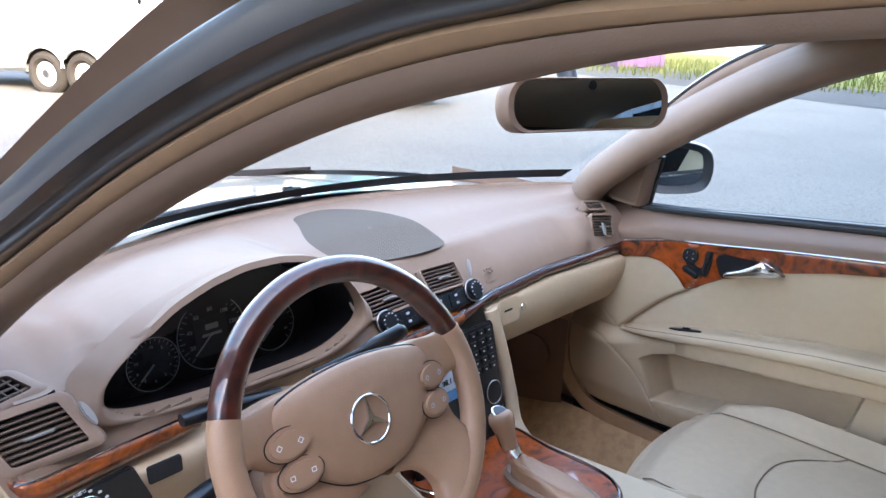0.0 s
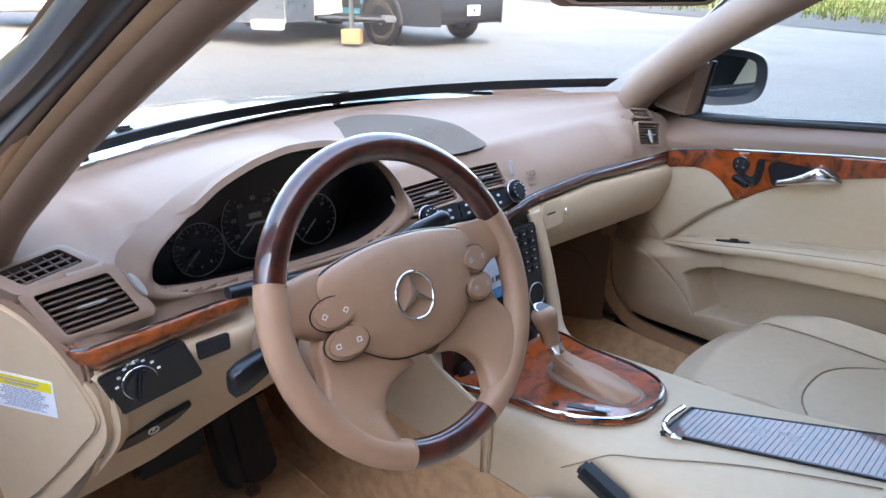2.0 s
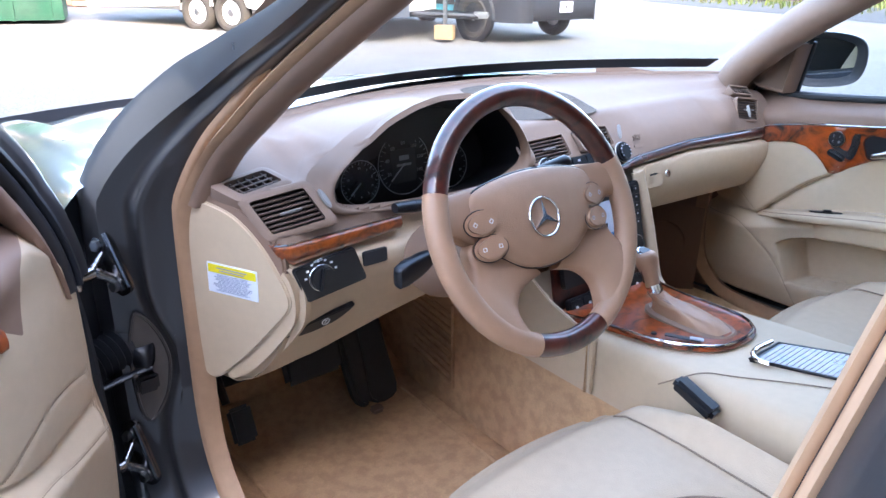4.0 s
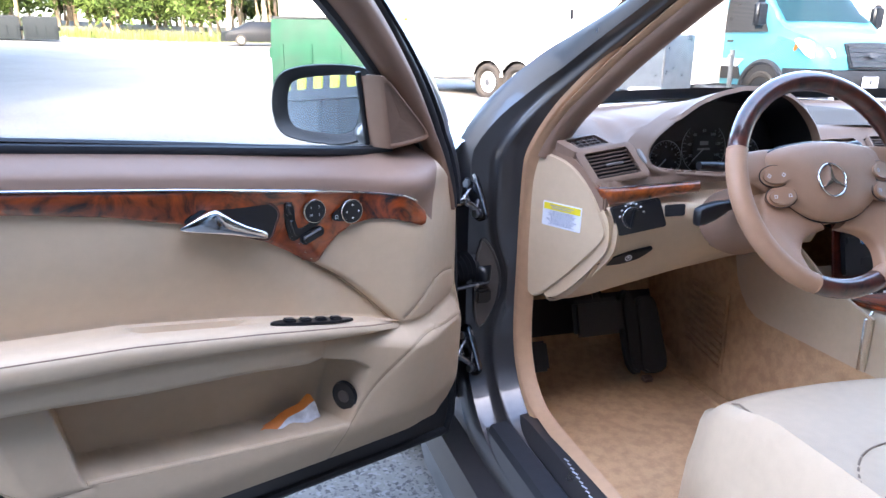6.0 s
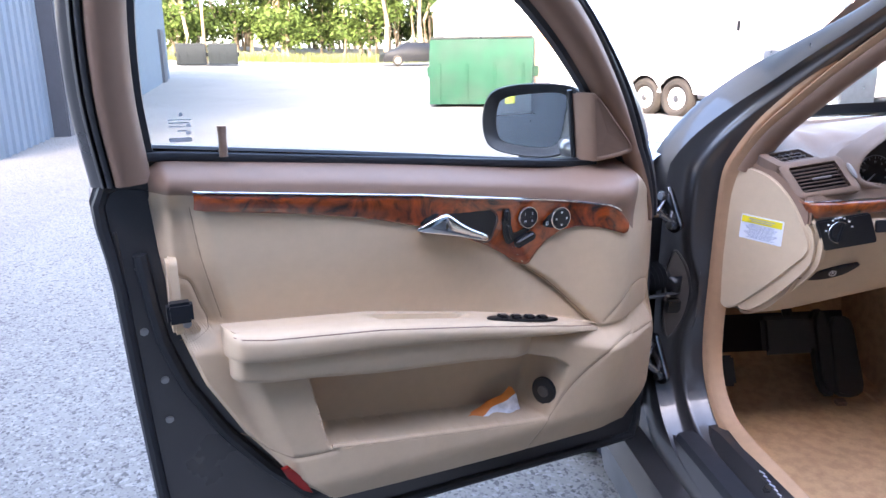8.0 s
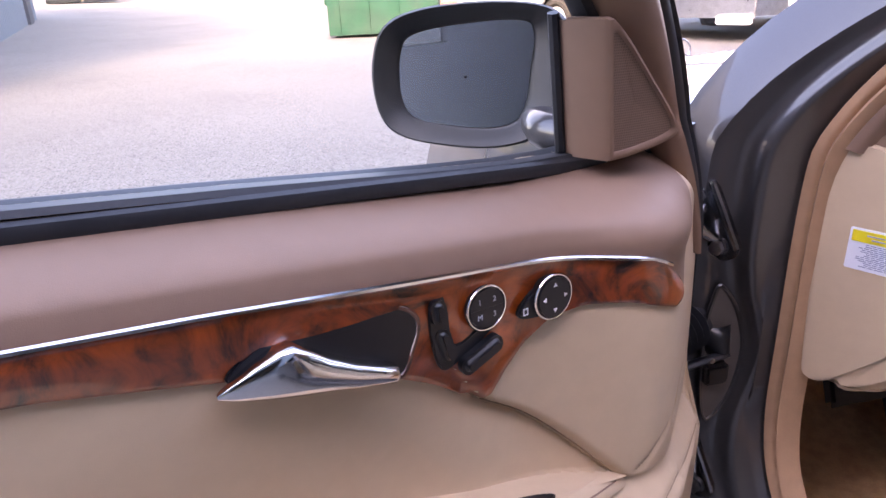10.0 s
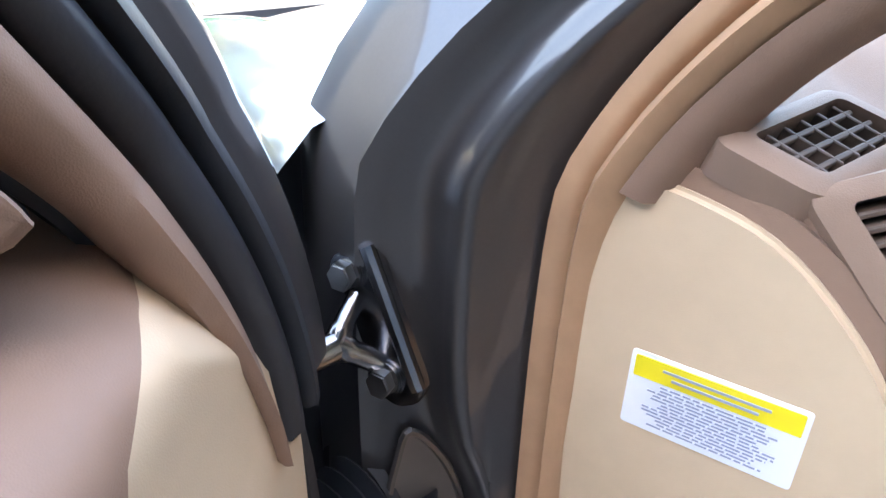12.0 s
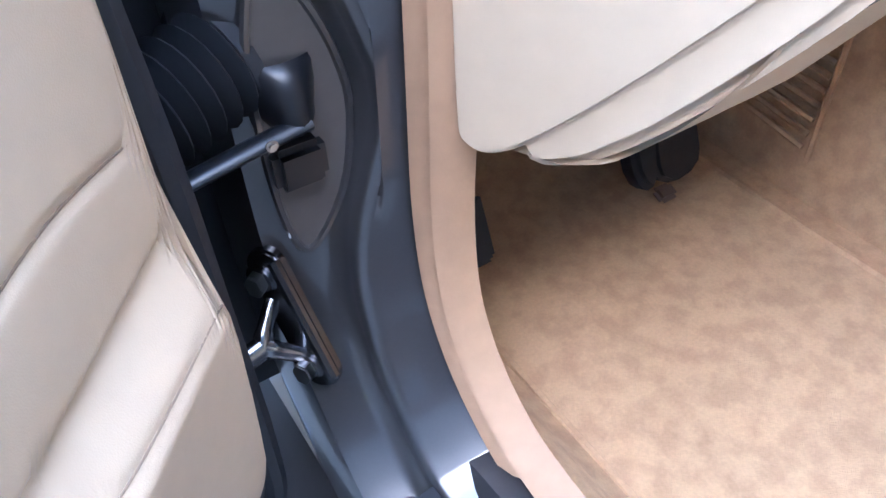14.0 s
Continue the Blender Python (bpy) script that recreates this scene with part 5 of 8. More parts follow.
def build_door(name, m, label, driver=True):
    shell = smooth_path([(0.060, 0.60), (0.060, 0.45), (0.070, 0.378), (0.12, 0.365), (0.5, 0.37), (0.9, 0.375), (0.98, 0.39), (1.015, 0.45), (1.03, 0.60), (1.045, 0.85), (1.050, 1.00), (0.9, 0.985), (0.5, 0.955), (0.2, 0.930), (0.12, 0.915), (0.075, 0.87), (0.062, 0.75)], 4, True)
    d = part(name, slab(shell, Matrix(((1, 0, 0, 0), (0, 0, 1, -0.075), (0, 1, 0, 0), (0, 0, 0, 1))), 0.10, 0.02, 3), PAINT, car, label, m)
    P = lambda n, data, mat, lab="", par=None, sm=40: part(n, data, mat, d, lab, m, sm)
    # lining as two skins that meet at the chrome line
    XSD = np.concatenate([np.linspace(0.084, 0.25, 60), np.linspace(0.253, 0.975, 240), np.linspace(0.978, 0.986, 4)])
    for which, mat, nm, lab in ((1, BROWN, "upper_lining", "brown upper door lining"), (0, CREAM, "lower_lining", "cream lower door lining")):
        rows = []
        for X in XSD:
            cut = CHROME_Z(X) - 0.004 if X >= 0.225 else float(np.interp(X, [0.084, 0.10, 0.120, 0.142, 0.153, 0.168, 0.180, 0.186, 0.191, 0.197, 0.21, 0.225], [0.90, 0.93, 0.950, 0.958, 0.955, 0.945, 0.933, 0.911, 0.888, 0.862, 0.872, CHROME_Z(0.225) - 0.004]))
            cut = min(max(cut, DZB(X) + 0.001), DZT(X) - 0.001)
            z0, z1 = (cut, DZT(X)) if which else (DZB(X), cut)
            zs = np.linspace(z0, z1, 24 if which else 210)
            rows.append([(X, y, z) for y, z in zip(door_y(np.full(len(zs), X), zs, True), zs)])
        P(nm, grid(rows), mat, lab, sm=80)
    # rim that closes the lining towards the door shell
    edge = [(X, DZB(X)) for X in XSD] + [(X, DZT(X)) for X in XSD[::-1]]
    P("lining_edge", grid([[(X, door_y(X, min(max(Z, DZB(X)), DZT(X))), Z) for X, Z in edge], [(X, 0.0, Z) for X, Z in edge]], close_v=True), CREAM, "cream lining edge")
    # wood
    rows = []
    for X in np.linspace(0.223, 0.934, 150):
        a, b = CHROME_Z(X), WOOD_LOW(X)
        rows.append([(X, door_y(X, a) - 0.002, a)] + [(X, door_y(X, b + (a - b) * f) + 0.004 + 0.004 * math.sin(math.pi * f), b + (a - b) * f) for f in np.linspace(0.97, 0.03, 12)] + [(X, door_y(X, b) - 0.002, b)])
    wood = P("wood_trim", grid(rows), WOOD_DOOR, "glossy orange burl wood trim", sm=70)
    P("chrome_line", tube([(X, door_y(X, CHROME_Z(X)) + 0.0055, CHROME_Z(X) + 0.001) for X in np.linspace(0.245, 0.934, 60)], 0.0021, 6, up=(0, 1, 0)), CHROME, "thin chrome line", wood)
    # arm rest: a stitched pad over a stepped base
    rows, lip = [], []
    for X in np.linspace(0.266, 0.914, 90):
        t, f, d_ = ARM_TOP(X), ARM_FRONT(X), ARM_DEEP(X)
        well = 0.010 * vstep(0.515, 0.56, X) * vstep(0.715, 0.665, X)
        rows.append([(X, 0.085, t - 0.002), (X, 0.104, t), (X, 0.106, t - well), (X, 0.128 - 0.02 * (f < 0.13), t - well), (X, 0.133 - 0.02 * (f < 0.13), t + 0.001), (X, f - 0.014, t + 0.002), (X, f - 0.0055, t - 0.0012), (X, f - 0.0042, t - 0.0036), (X, f - 0.0036, t - 0.0040), (X, f - 0.0012, t - 0.0070), (X, f, t - 0.012), (X, f - 0.001, t - d_ * 0.75), (X, f - 0.004, t - d_ * 0.93), (X, f - 0.012, t - d_), (X, 0.085, t - d_ - 0.002)])
    arm = P("arm_rest", grid(rows, close_v=True, caps=True), CREAM, "cream padded arm rest", sm=50)
    for X in np.linspace(0.33, 0.908, 80):
        t, f, lo_ = ARM_TOP(X) - ARM_DEEP(X), ARM_FRONT(X) - 0.013, min(POCKET_TOP(X), ARM_TOP(X) - ARM_DEEP(X) - 0.006)
        k = 0.6 + 0.4 * step(0.33, 0.46, X)
        lip.append([(X, 0.085, t + 0.004), (X, f * k, t + 0.004), (X, f * k - 0.001, t - 0.004), (X, f * k - 0.004, lo_ + 0.010), (X, f * k - 0.008, lo_ + 0.003), (X, f * k - 0.016, lo_), (X, 0.085, lo_ - 0.002)])
    P("arm_rest_base", grid(lip, close_v=True, caps=True), CREAM, "cream arm rest base", arm, 50)
    P("stitching", tube([(X, ARM_FRONT(X) - 0.0040, ARM_TOP(X) - 0.0032) for X in np.linspace(0.285, 0.905, 70)], 0.0009, 5, up=(0, 1, 0)), BROWN, "brown seam", arm)
    pm = Matrix(((1, 0, 0, 0.432), (0, 1, 0, 0.136), (0.19, 0, 1, 0.7355), (0, 0, 0, 1)))
    if driver:
        P("window_switch_panel", slab(smooth_path([(-0.068, 0.0), (-0.03, 0.012), (0.04, 0.014), (0.075, 0.006), (0.05, -0.008), (-0.03, -0.010)], 5, True), pm, 0.004, 0.001), BLACK, "black window switch panel", arm)
        for q in range(4):
            P("switch_key", block(0.018, 0.012, 0.006, pm @ pose(-0.035 + 0.026 * q, 0.002, 0.006), 0.002), BLACK, "black rocker", arm)
    else:
        P("window_switch_panel", slab(smooth_path([(-0.036, 0.0), (-0.01, 0.007), (0.03, 0.006), (0.038, 0.0), (0.02, -0.006), (-0.02, -0.006)], 5, True), pm, 0.003, 0.001), BLACK, "small black window switch panel", arm)
        P("switch_key", block(0.020, 0.008, 0.005, pm @ pose(0.004, 0.0, 0.005), 0.002), BLACK, "black rocker", arm)
    # handle over a flat plate; the hollow's darkness is put into its black colour
    hy = door_y(0.54, 0.90) + 0.0065
    hm = Matrix(((1, 0, 0, 0), (0, 0, 1, hy), (0, 1, 0, 0), (0, 0, 0, 1)))
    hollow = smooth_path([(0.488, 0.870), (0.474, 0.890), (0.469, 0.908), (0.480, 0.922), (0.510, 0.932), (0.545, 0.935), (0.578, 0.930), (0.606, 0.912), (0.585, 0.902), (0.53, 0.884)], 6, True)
    well = P("handle_hollow_plate", slab(hollow, hm, 0.003, 0.0015), GAUGE, "flat black plate standing for the dark handle hollow", sm=60)
    P("well_rim", tube([(X, hy + 0.002, Z) for X, Z in hollow[-4:] + hollow[:20]], 0.0022, 6, up=(0, 1, 0)), WOOD_DARK, "dark polished rim", well)
    pull = []
    for k, (X, zl, zh, th) in enumerate(((0.613, 0.902, 0.905, 0.002), (0.604, 0.899, 0.911, 0.007), (0.590, 0.896, 0.919, 0.012), (0.575, 0.893, 0.926, 0.016), (0.566, 0.891, 0.9275, 0.017), (0.556, 0.889, 0.921, 0.017), (0.543, 0.886, 0.911, 0.016), (0.525, 0.881, 0.900, 0.015), (0.508, 0.877, 0.892, 0.014), (0.496, 0.874, 0.887, 0.013), (0.492, 0.874, 0.885, 0.010))):
        c, h = 0.5 * (zl + zh), 0.5 * (zh - zl)
        pull.append([(X, hy + 0.004 + th * (0.55 + 0.45 * math.sin(a)) if math.sin(a) > -0.2 else hy + 0.003, c + h * math.copysign(abs(math.cos(a)) ** 0.7, math.cos(a))) for a in np.linspace(0, 2 * math.pi, 16, endpoint=False)])
    P("door_pull", grid(pull, close_v=True, caps=True), CHROME, "chrome door handle", sm=50)
    # seat and mirror switches
    fy = lambda X, Z: door_y(X, Z) + 0.008
    dm = lambda X, Z: Matrix(((-1, 0, 0, X), (0, 0, 1, fy(X, Z)), (0, 1, 0, Z), (0, 0, 0, 1)))
    seat_sw = P("seat_switch", slab(smooth_path([(-0.005, 0.030), (0.006, 0.030), (0.010, 0.016), (0.016, -0.014), (0.050, 0.0), (0.052, -0.010), (0.020, -0.028), (0.002, -0.030), (-0.006, 0.0)], 5, True), dm(0.453, 0.893), 0.002, 0.001), BLACK, "black seat shaped switch")
    P("backrest_switch", slab([(x + 0.25 * -y, y) for x, y in rounded(0.013, 0.030, 0.006)], dm(0.446, 0.881), 0.009, 0.004, 3), BLACK, "black seat back switch", seat_sw)
    P("headrest_switch", slab([(x + 0.15 * -y, y) for x, y in rounded(0.013, 0.021, 0.006)], dm(0.4525, 0.911), 0.008, 0.004, 3), BLACK, "black headrest switch", seat_sw)
    P("seat_base_switch", slab(rounded(0.041, 0.0155, 0.007), dm(0.417, 0.866) @ pose(0, 0, 0, 0, 0, 22), 0.010, 0.0045, 3), BLACK, "black seat cushion switch", seat_sw)
    dial = P("memory_switch", disc(0.0172, 0.006, dm(0.411, 0.903), 36), BLACK, "round black memory switch")
    P("switch_ring", tube([dm(0.411, 0.903) @ Vector((0.0176 * math.cos(a), 0.0176 * math.sin(a), 0.005)) for a in np.linspace(0, 2 * math.pi, 40, endpoint=False)], 0.0010, 6, True, up=(0, 1, 0.02)), CHROME, "chrome ring", dial)
    P("dial_gap", block(0.030, 0.0006, 0.0006, dm(0.411, 0.903) @ pose(0, 0, 0.0061), 0), GAUGE, "", dial, 0)
    for q, ch in enumerate("M312"):
        lettering(ch, 0.0062, m @ dm(0.411, 0.903) @ pose(0.0068 * (1 if q % 2 else -1), 0.0062 * (1 if q > 1 else -1), 0.0062), GREY_INK, d, "switch_mark", "", 0.0003)
    if driver:
        mb = P("mirror_switch_base", slab([(x, y * (1.0 - 0.25 * abs(x) / 0.034)) for x, y in [(0.034 * math.cos(a), 0.0155 * math.sin(a)) for a in np.linspace(0, 2 * math.pi, 36, endpoint=False)]], dm(0.349, 0.896) @ pose(0, 0, 0, 0, 0, 14), 0.004, 0.002), BLACK, "black oval mirror switch base")
        ms = P("mirror_switch", disc(0.0182, 0.009, dm(0.349, 0.896), 36, 0.002), BLACK, "round black mirror switch")
        P("switch_ring", tube([dm(0.349, 0.896) @ Vector((0.0186 * math.cos(a), 0.0186 * math.sin(a), 0.007)) for a in np.linspace(0, 2 * math.pi, 40, endpoint=False)], 0.0010, 6, True, up=(0, 1, 0.02)), CHROME, "chrome ring", ms)
        for q in range(4):
            a = radians(90 * q)
            P("arrow_mark", slab([(0.0023 * math.cos(b + a), 0.0023 * math.sin(b + a)) for b in (0, 2.1, 4.2)], dm(0.349, 0.896) @ pose(0.0105 * math.cos(a), 0.0105 * math.sin(a), 0.0091), 0.0004, 0), WHITE, "", ms, 0)
        for sx in (-1, 1):
            mk = dm(0.349, 0.896) @ pose(sx * 0.0262, sx * 0.0065, 0.0041)
            for e in ([(-0.002, -0.0025), (-0.002, 0.0025)], [(0.002, -0.0025), (0.002, 0.0025)], [(-0.0024, -0.0025), (0.0024, -0.0025)], [(-0.0024, 0.0025), (0.0024, 0.0025)]):
                P("mirror_mark", stroke(e[0], e[1], 0.0008, mk, 0.0004), WHITE, "", mb, 0)
    # pocket speaker, reflector, seam lines, stop, lock pin
    if driver:
        so = lambda k: Matrix(((-0.45, 0, 0.893, 0.362 + k * 0.893), (0.893, 0, 0.45, 0.100 + k * 0.45), (0, 1, 0, 0.574), (0, 0, 0, 1)))
        sp = P("pocket_socket", disc(0.024, 0.006, so(0), 28, 0.002, 1.12), BLACK, "black oval lamp in the pocket")
        P("lamp_lens", disc(0.011, 0.002, so(0.006), 20), GREY_SEAM, "", sp)
    P("reflector", slab([(-0.024, 0.028), (-0.014, 0.030), (0.010, 0.0), (0.022, -0.028), (0.006, -0.018), (-0.016, 0.010)], Matrix(((-1, 0, 0, 0.826), (0, 0, 1, door_y(0.826, 0.55) - 0.002), (0, 1, 0, 0.535), (0, 0, 0, 1))), 0.005, 0.002), material("red_reflector", (0.25, 0.015, 0.012), 0.15), "dark red reflector")
    P("lock_pin", tube([(0.885, 0.066, 1.030), (0.885, 0.066, 1.058), (0.885, 0.066, 1.072)], [0.006, 0.0055, 0.0065], 10), BROWN, "brown lock pin")
    for q in DOOR_LINES:
        P("lining_seam", tube([(X, door_y(X, Z, True) + 0.0002, Z) for X, Z in q], 0.0007, 5, up=(0, 1, 0)), SEAM, "fine lining seam")
    # pocket front lip
    P("pocket_lip", tube([(X, door_y(X, POCKET_LOW(X) - 0.006) - 0.004, POCKET_LOW(X) - 0.001) for X in np.linspace(0.375, 0.770, 30)], 0.0045, 8, up=(0, 1, 0)), CREAM, "rounded pocket lip")
    # shell edge
    inset = [(X + (0.55 - X) * 0.02, Z + (0.7 - Z) * 0.03) for X, Z in shell]
    P("shell_seal", tube([(X, 0.026, Z) for X, Z in inset], 0.009, 8, True, up=(0, 1, 0)), RUBBER, "black rubber door seal")
    for X, Z in ((1.008, 0.875), (1.012, 0.78), (0.992, 0.70), (0.992, 0.635)):
        P("shell_screw", disc(0.006, 0.004, Matrix(((-1, 0, 0, X), (0, 0, 1, 0.024), (0, 1, 0, Z), (0, 0, 0, 1))), 14), STEEL, "steel screw")
    P("edge_fold", tube([(1.012 + 0.022 * k / 9, 0.024, 0.48 + 0.05 * k) for k in range(10)], 0.004, 8, up=(0, 1, 0)), PAINT, "pressed edge fold")
    P("lining_seal", tube([(X + 0.024, 0.034, DZB(X) - 0.010) for X in np.linspace(0.72, 0.982, 30)], 0.010, 8, up=(0, 1, 0)), RUBBER, "black rubber seal beside the lining")
    # latch at the rear edge
    P("latch_plate", slab(rounded(0.055, 0.11, 0.01), Matrix(((0, 0, 1, 0.962), (1, 0, 0, 0.055), (0, 1, 0, 0.84), (0, 0, 0, 1))), 0.014, 0.004), CREAM, "cream latch surround")
    P("latch", block(0.034, 0.022, 0.030, pose(0.966, 0.092, 0.824), 0.004), BLACK, "black latch mouth")
    P("latch_screw", disc(0.006, 0.003, Matrix(((-1, 0, 0, 0.958), (0, 0, 1, 0.092), (0, 1, 0, 0.805), (0, 0, 0, 1))), 12), STEEL, "steel screw")
    # window frame, leaning in above the belt
    lean = lambda z: 0.035 + 0.30 * max(0, z - 1.0)
    fpath = smooth_path([(0.106, 0.858), (0.110, 0.885), (0.122, 0.925), (0.141, 0.968), (0.165, 1.008), (0.240, 1.104), (0.352, 1.218), (0.475, 1.305), (0.62, 1.362), (0.78, 1.380), (0.92, 1.375), (0.985, 1.345), (1.008, 1.25), (1.012, 1.12), (1.000, 1.0)], 6)
    def fr(profile):
        rows = []
        for i, (X, Z) in enumerate(fpath):
            a, b = Vector(fpath[max(i - 1, 0)]), Vector(fpath[min(i + 1, len(fpath) - 1)])
            t = (b - a).normalized()
            o = Vector((-t.y, t.x))
            w = 0.12 + 0.36 * step(0, 22, i) + 0.52 * step(20, 38, i)
            rows.append([(X + p * w * o.x, lean(Z + p * w * o.y) + q, Z + p * w * o.y) for p, q in profile])
        return rows
    wf = P("window_frame", grid(fr([(-0.022, 0.0), (-0.020, 0.020), (-0.010, 0.034), (0.010, 0.036), (0.024, 0.028), (0.028, 0.010)]), caps=False), BROWN, "brown window frame trim", sm=60)
    def edge_rows(profile):
        """Sections beside the trim's outer edge, (outwards, up from the lean)."""
        rows = []
        for i, (X, Z) in enumerate(fpath):
            a, b = Vector(fpath[max(i - 1, 0)]), Vector(fpath[min(i + 1, len(fpath) - 1)])
            t = (b - a).normalized()
            o = Vector((-t.y, t.x))
            w = 0.12 + 0.36 * step(0, 22, i) + 0.52 * step(20, 38, i)
            k = (1.0 if driver else 0.5) * (1.0 - 0.5 * step(24, 40, i))
            r = []
            for p, q in profile:
                e = 0.026 * w + p * k
                r.append((max(X + e * o.x, 0.030), lean(Z + e * o.y) + q, Z + e * o.y))
            rows.append(r)
        return rows
    P("frame_rubber", grid(edge_rows([(-0.002, 0.006), (0.0, 0.018), (0.006, 0.024), (0.014, 0.023), (0.019, 0.016), (0.021, 0.006), (0.023, 0.013), (0.028, 0.015), (0.033, 0.010), (0.035, -0.004)])), RUBBER, "broad black frame seal", wf, 60)
    P("frame_outer", grid(edge_rows([(0.033, 0.000), (0.044, -0.006), (0.055, -0.012), (0.060, -0.020), (0.060, -0.034), (0.030, -0.046), (-0.02, -0.042)])), PAINT, "dark painted window frame", wf, 50)
    P("glass_channel", grid(fr([(-0.020, 0.004), (-0.030, 0.002), (-0.032, -0.012), (-0.020, -0.03)])), RUBBER, "black glass channel", wf)
    inner = [(p[1][0], p[1][2]) for p in fr([(-0.022, 0), (-0.024, 0)])]
    poly = [(X, Z) for X, Z in inner if Z > 1.0]
    gl = []
    for f in np.linspace(0, 1, 40):
        X = 0.262 + (0.985 - 0.262) * f
        zt_ = float(np.interp(X, [q[0] for q in poly if q[0] < 0.95][:40], [q[1] for q in poly if q[0] < 0.95][:40]))
        zb_ = float(np.interp(X, [0.2, 1.0], [0.965, 1.035]))
        gl.append([(X, lean(zb_ + (zt_ - zb_) * g) - 0.012, zb_ + (zt_ - zb_) * g) for g in np.linspace(0, 1, 7)])
    gp = P("window_glass", grid(gl), GLASS, "clear side window", sm=60)
    gp.visible_shadow = False
    P("belt_strip", tube([(X, 0.048, float(np.interp(X, [0.178, 0.26, 0.395, 0.73, 0.962], [0.974, 0.975, 0.986, 1.014, 1.034]))) for X in np.linspace(0.23, 1.0, 30)], 0.006, 8, flat=1.2), RUBBER, "black window belt strip")
    P("belt_ledge", grid([[(X, y, DZT(X) + dz) for y, dz in ((0.048, 0.0), (0.044, 0.004), (0.030, 0.004), (0.024, 0.000), (0.012, 0.000), (0.008, 0.002), (-0.004, 0.000), (-0.012, -0.03))] for X in np.linspace(0.17, 1.04, 40)]), RUBBER, "black window belt ledge", sm=40)
    if driver:
        em_ = Matrix(((-1, 0, 0, 0), (0, 0, 1, lean(1.07) - 0.011), (0, 1, 0, 0), (0, 0, 0, 1)))
        for ex, ez, ew, eh in ((0.937, 1.054, 0.030, 0.006), (0.934, 1.066, 0.012, 0.002), (0.940, 1.072, 0.022, 0.0015), (0.937, 1.077, 0.028, 0.0015), (0.936, 1.081, 0.030, 0.0015), (0.926, 1.063, 0.006, 0.004), (0.925, 1.073, 0.006, 0.005), (0.934, 1.088, 0.005, 0.005)):
            P("glass_etching", slab(rounded(ew, eh, min(ew, eh) * 0.3, 2), em_ @ pose(-ex, ez, 0), 0.0004, 0), GREY_INK, "grey etched mark", None, 0)
    # speaker triangle, folded along an upright line beside the glass
    fold = lambda f: Vector((0.254 + 0.027 * f, 0.079 + 0.019 * f, 0.983 + 0.117 * f))
    hyp = smooth_path([(0.181, 0.090, 0.999), (0.190, 0.092, 1.014), (0.225, 0.096, 1.050), (0.258, 0.099, 1.084), (0.276, 0.0985, 1.1005)], 4)
    rim = [tuple(fold(f)) for f in np.linspace(1, 0, 8)] + smooth_path([(0.240, 0.082, 0.984), (0.205, 0.087, 0.990), (0.186, 0.089, 0.995)], 3) + hyp
    cen = Vector((0.238, 0.089, 1.032))
    tw = lambda k, dy: [tuple(cen.lerp(Vector(p), k) + Vector((0, dy, 0))) for p in rim]
    tp = P("mirror_triangle", grid([tw(1.02, -0.045), tw(1.02, -0.003), tw(0.99, 0.002), tw(0.90, 0.003), tw(0.84, 0.0005)], close_v=True), BROWN, "brown speaker triangle", sm=60)
    P("tweeter_mesh", grid([tw(0.845, 0.0005), tw(0.4, 0.001), tw(0.002, 0.001)], close_v=True), BROWN_MESH, "brown perforated speaker mesh", tp, 70)
    P("triangle_side", grid([[fold(f) + Vector((0, 0.001, 0)), fold(f) + Vector((0.003, -0.002, 0)), fold(f) + Vector((0.010, -0.030, 0.0)), fold(f) + Vector((0.011, -0.050, 0.0))] for f in np.linspace(0, 1, 6)]), BROWN, "brown return beside the glass", tp, 40)
    P("glass_post", tube([fold(f) + Vector((0.013, -0.046, 0)) for f in np.linspace(-0.05, 1.05, 6)], 0.005, 8), RUBBER, "black glass run beside the triangle", tp)
    # outside mirror: the glass looks back along the car, turned a little to the driver
    side_, back, upm = Vector((0.727, -0.687, 0)), Vector((-0.683, -0.723, -0.108)), Vector((-0.074, -0.079, 0.994))
    if not driver:
        side_, back, upm = Vector((0.894, -0.447, 0)), Vector((-0.447, -0.894, 0.0)), Vector((0, 0, 1))
    mc = Vector((0.278, -0.097, 1.043)) if driver else Vector((0.235, -0.165, 1.045))
    mo = smooth_path([(-0.104, 0.000), (-0.106, 0.040), (-0.085, 0.064), (-0.03, 0.072), (0.04, 0.068), (0.080, 0.052), (0.094, 0.015), (0.090, -0.030), (0.070, -0.056), (0.02, -0.068), (-0.04, -0.070), (-0.085, -0.052)], 5, True)
    gl_ = smooth_path([(-0.066, 0.002), (-0.070, 0.040), (-0.058, 0.054), (0.0, 0.053), (0.054, 0.044), (0.068, 0.024), (0.069, -0.012), (0.060, -0.036), (0.035, -0.046), (-0.02, -0.052), (-0.050, -0.046), (-0.062, -0.026)], 5, True)
    mp = lambda q, k, dp: [tuple(mc + side_ * (u * k) + upm * (w * k) + back * dp) for u, w in q]
    mix = lambda f, dp: [tuple(mc + side_ * (u * (1 - f) + p * f) + upm * (w * (1 - f) + q * f) + back * dp) for (u, w), (p, q) in zip(mo, gl_)]
    hs = P("mirror_housing", grid([mp(mo, 0.97, -0.008), mp(mo, 1.0, 0.0), mp(mo, 1.01, 0.015), mp(mo, 0.98, 0.045), mp(mo, 0.88, 0.075), mp(mo, 0.65, 0.095), mp(mo, 0.3, 0.103), mp(mo, 0.02, 0.104)], close_v=True), PAINT, "dark grey mirror housing", sm=60)
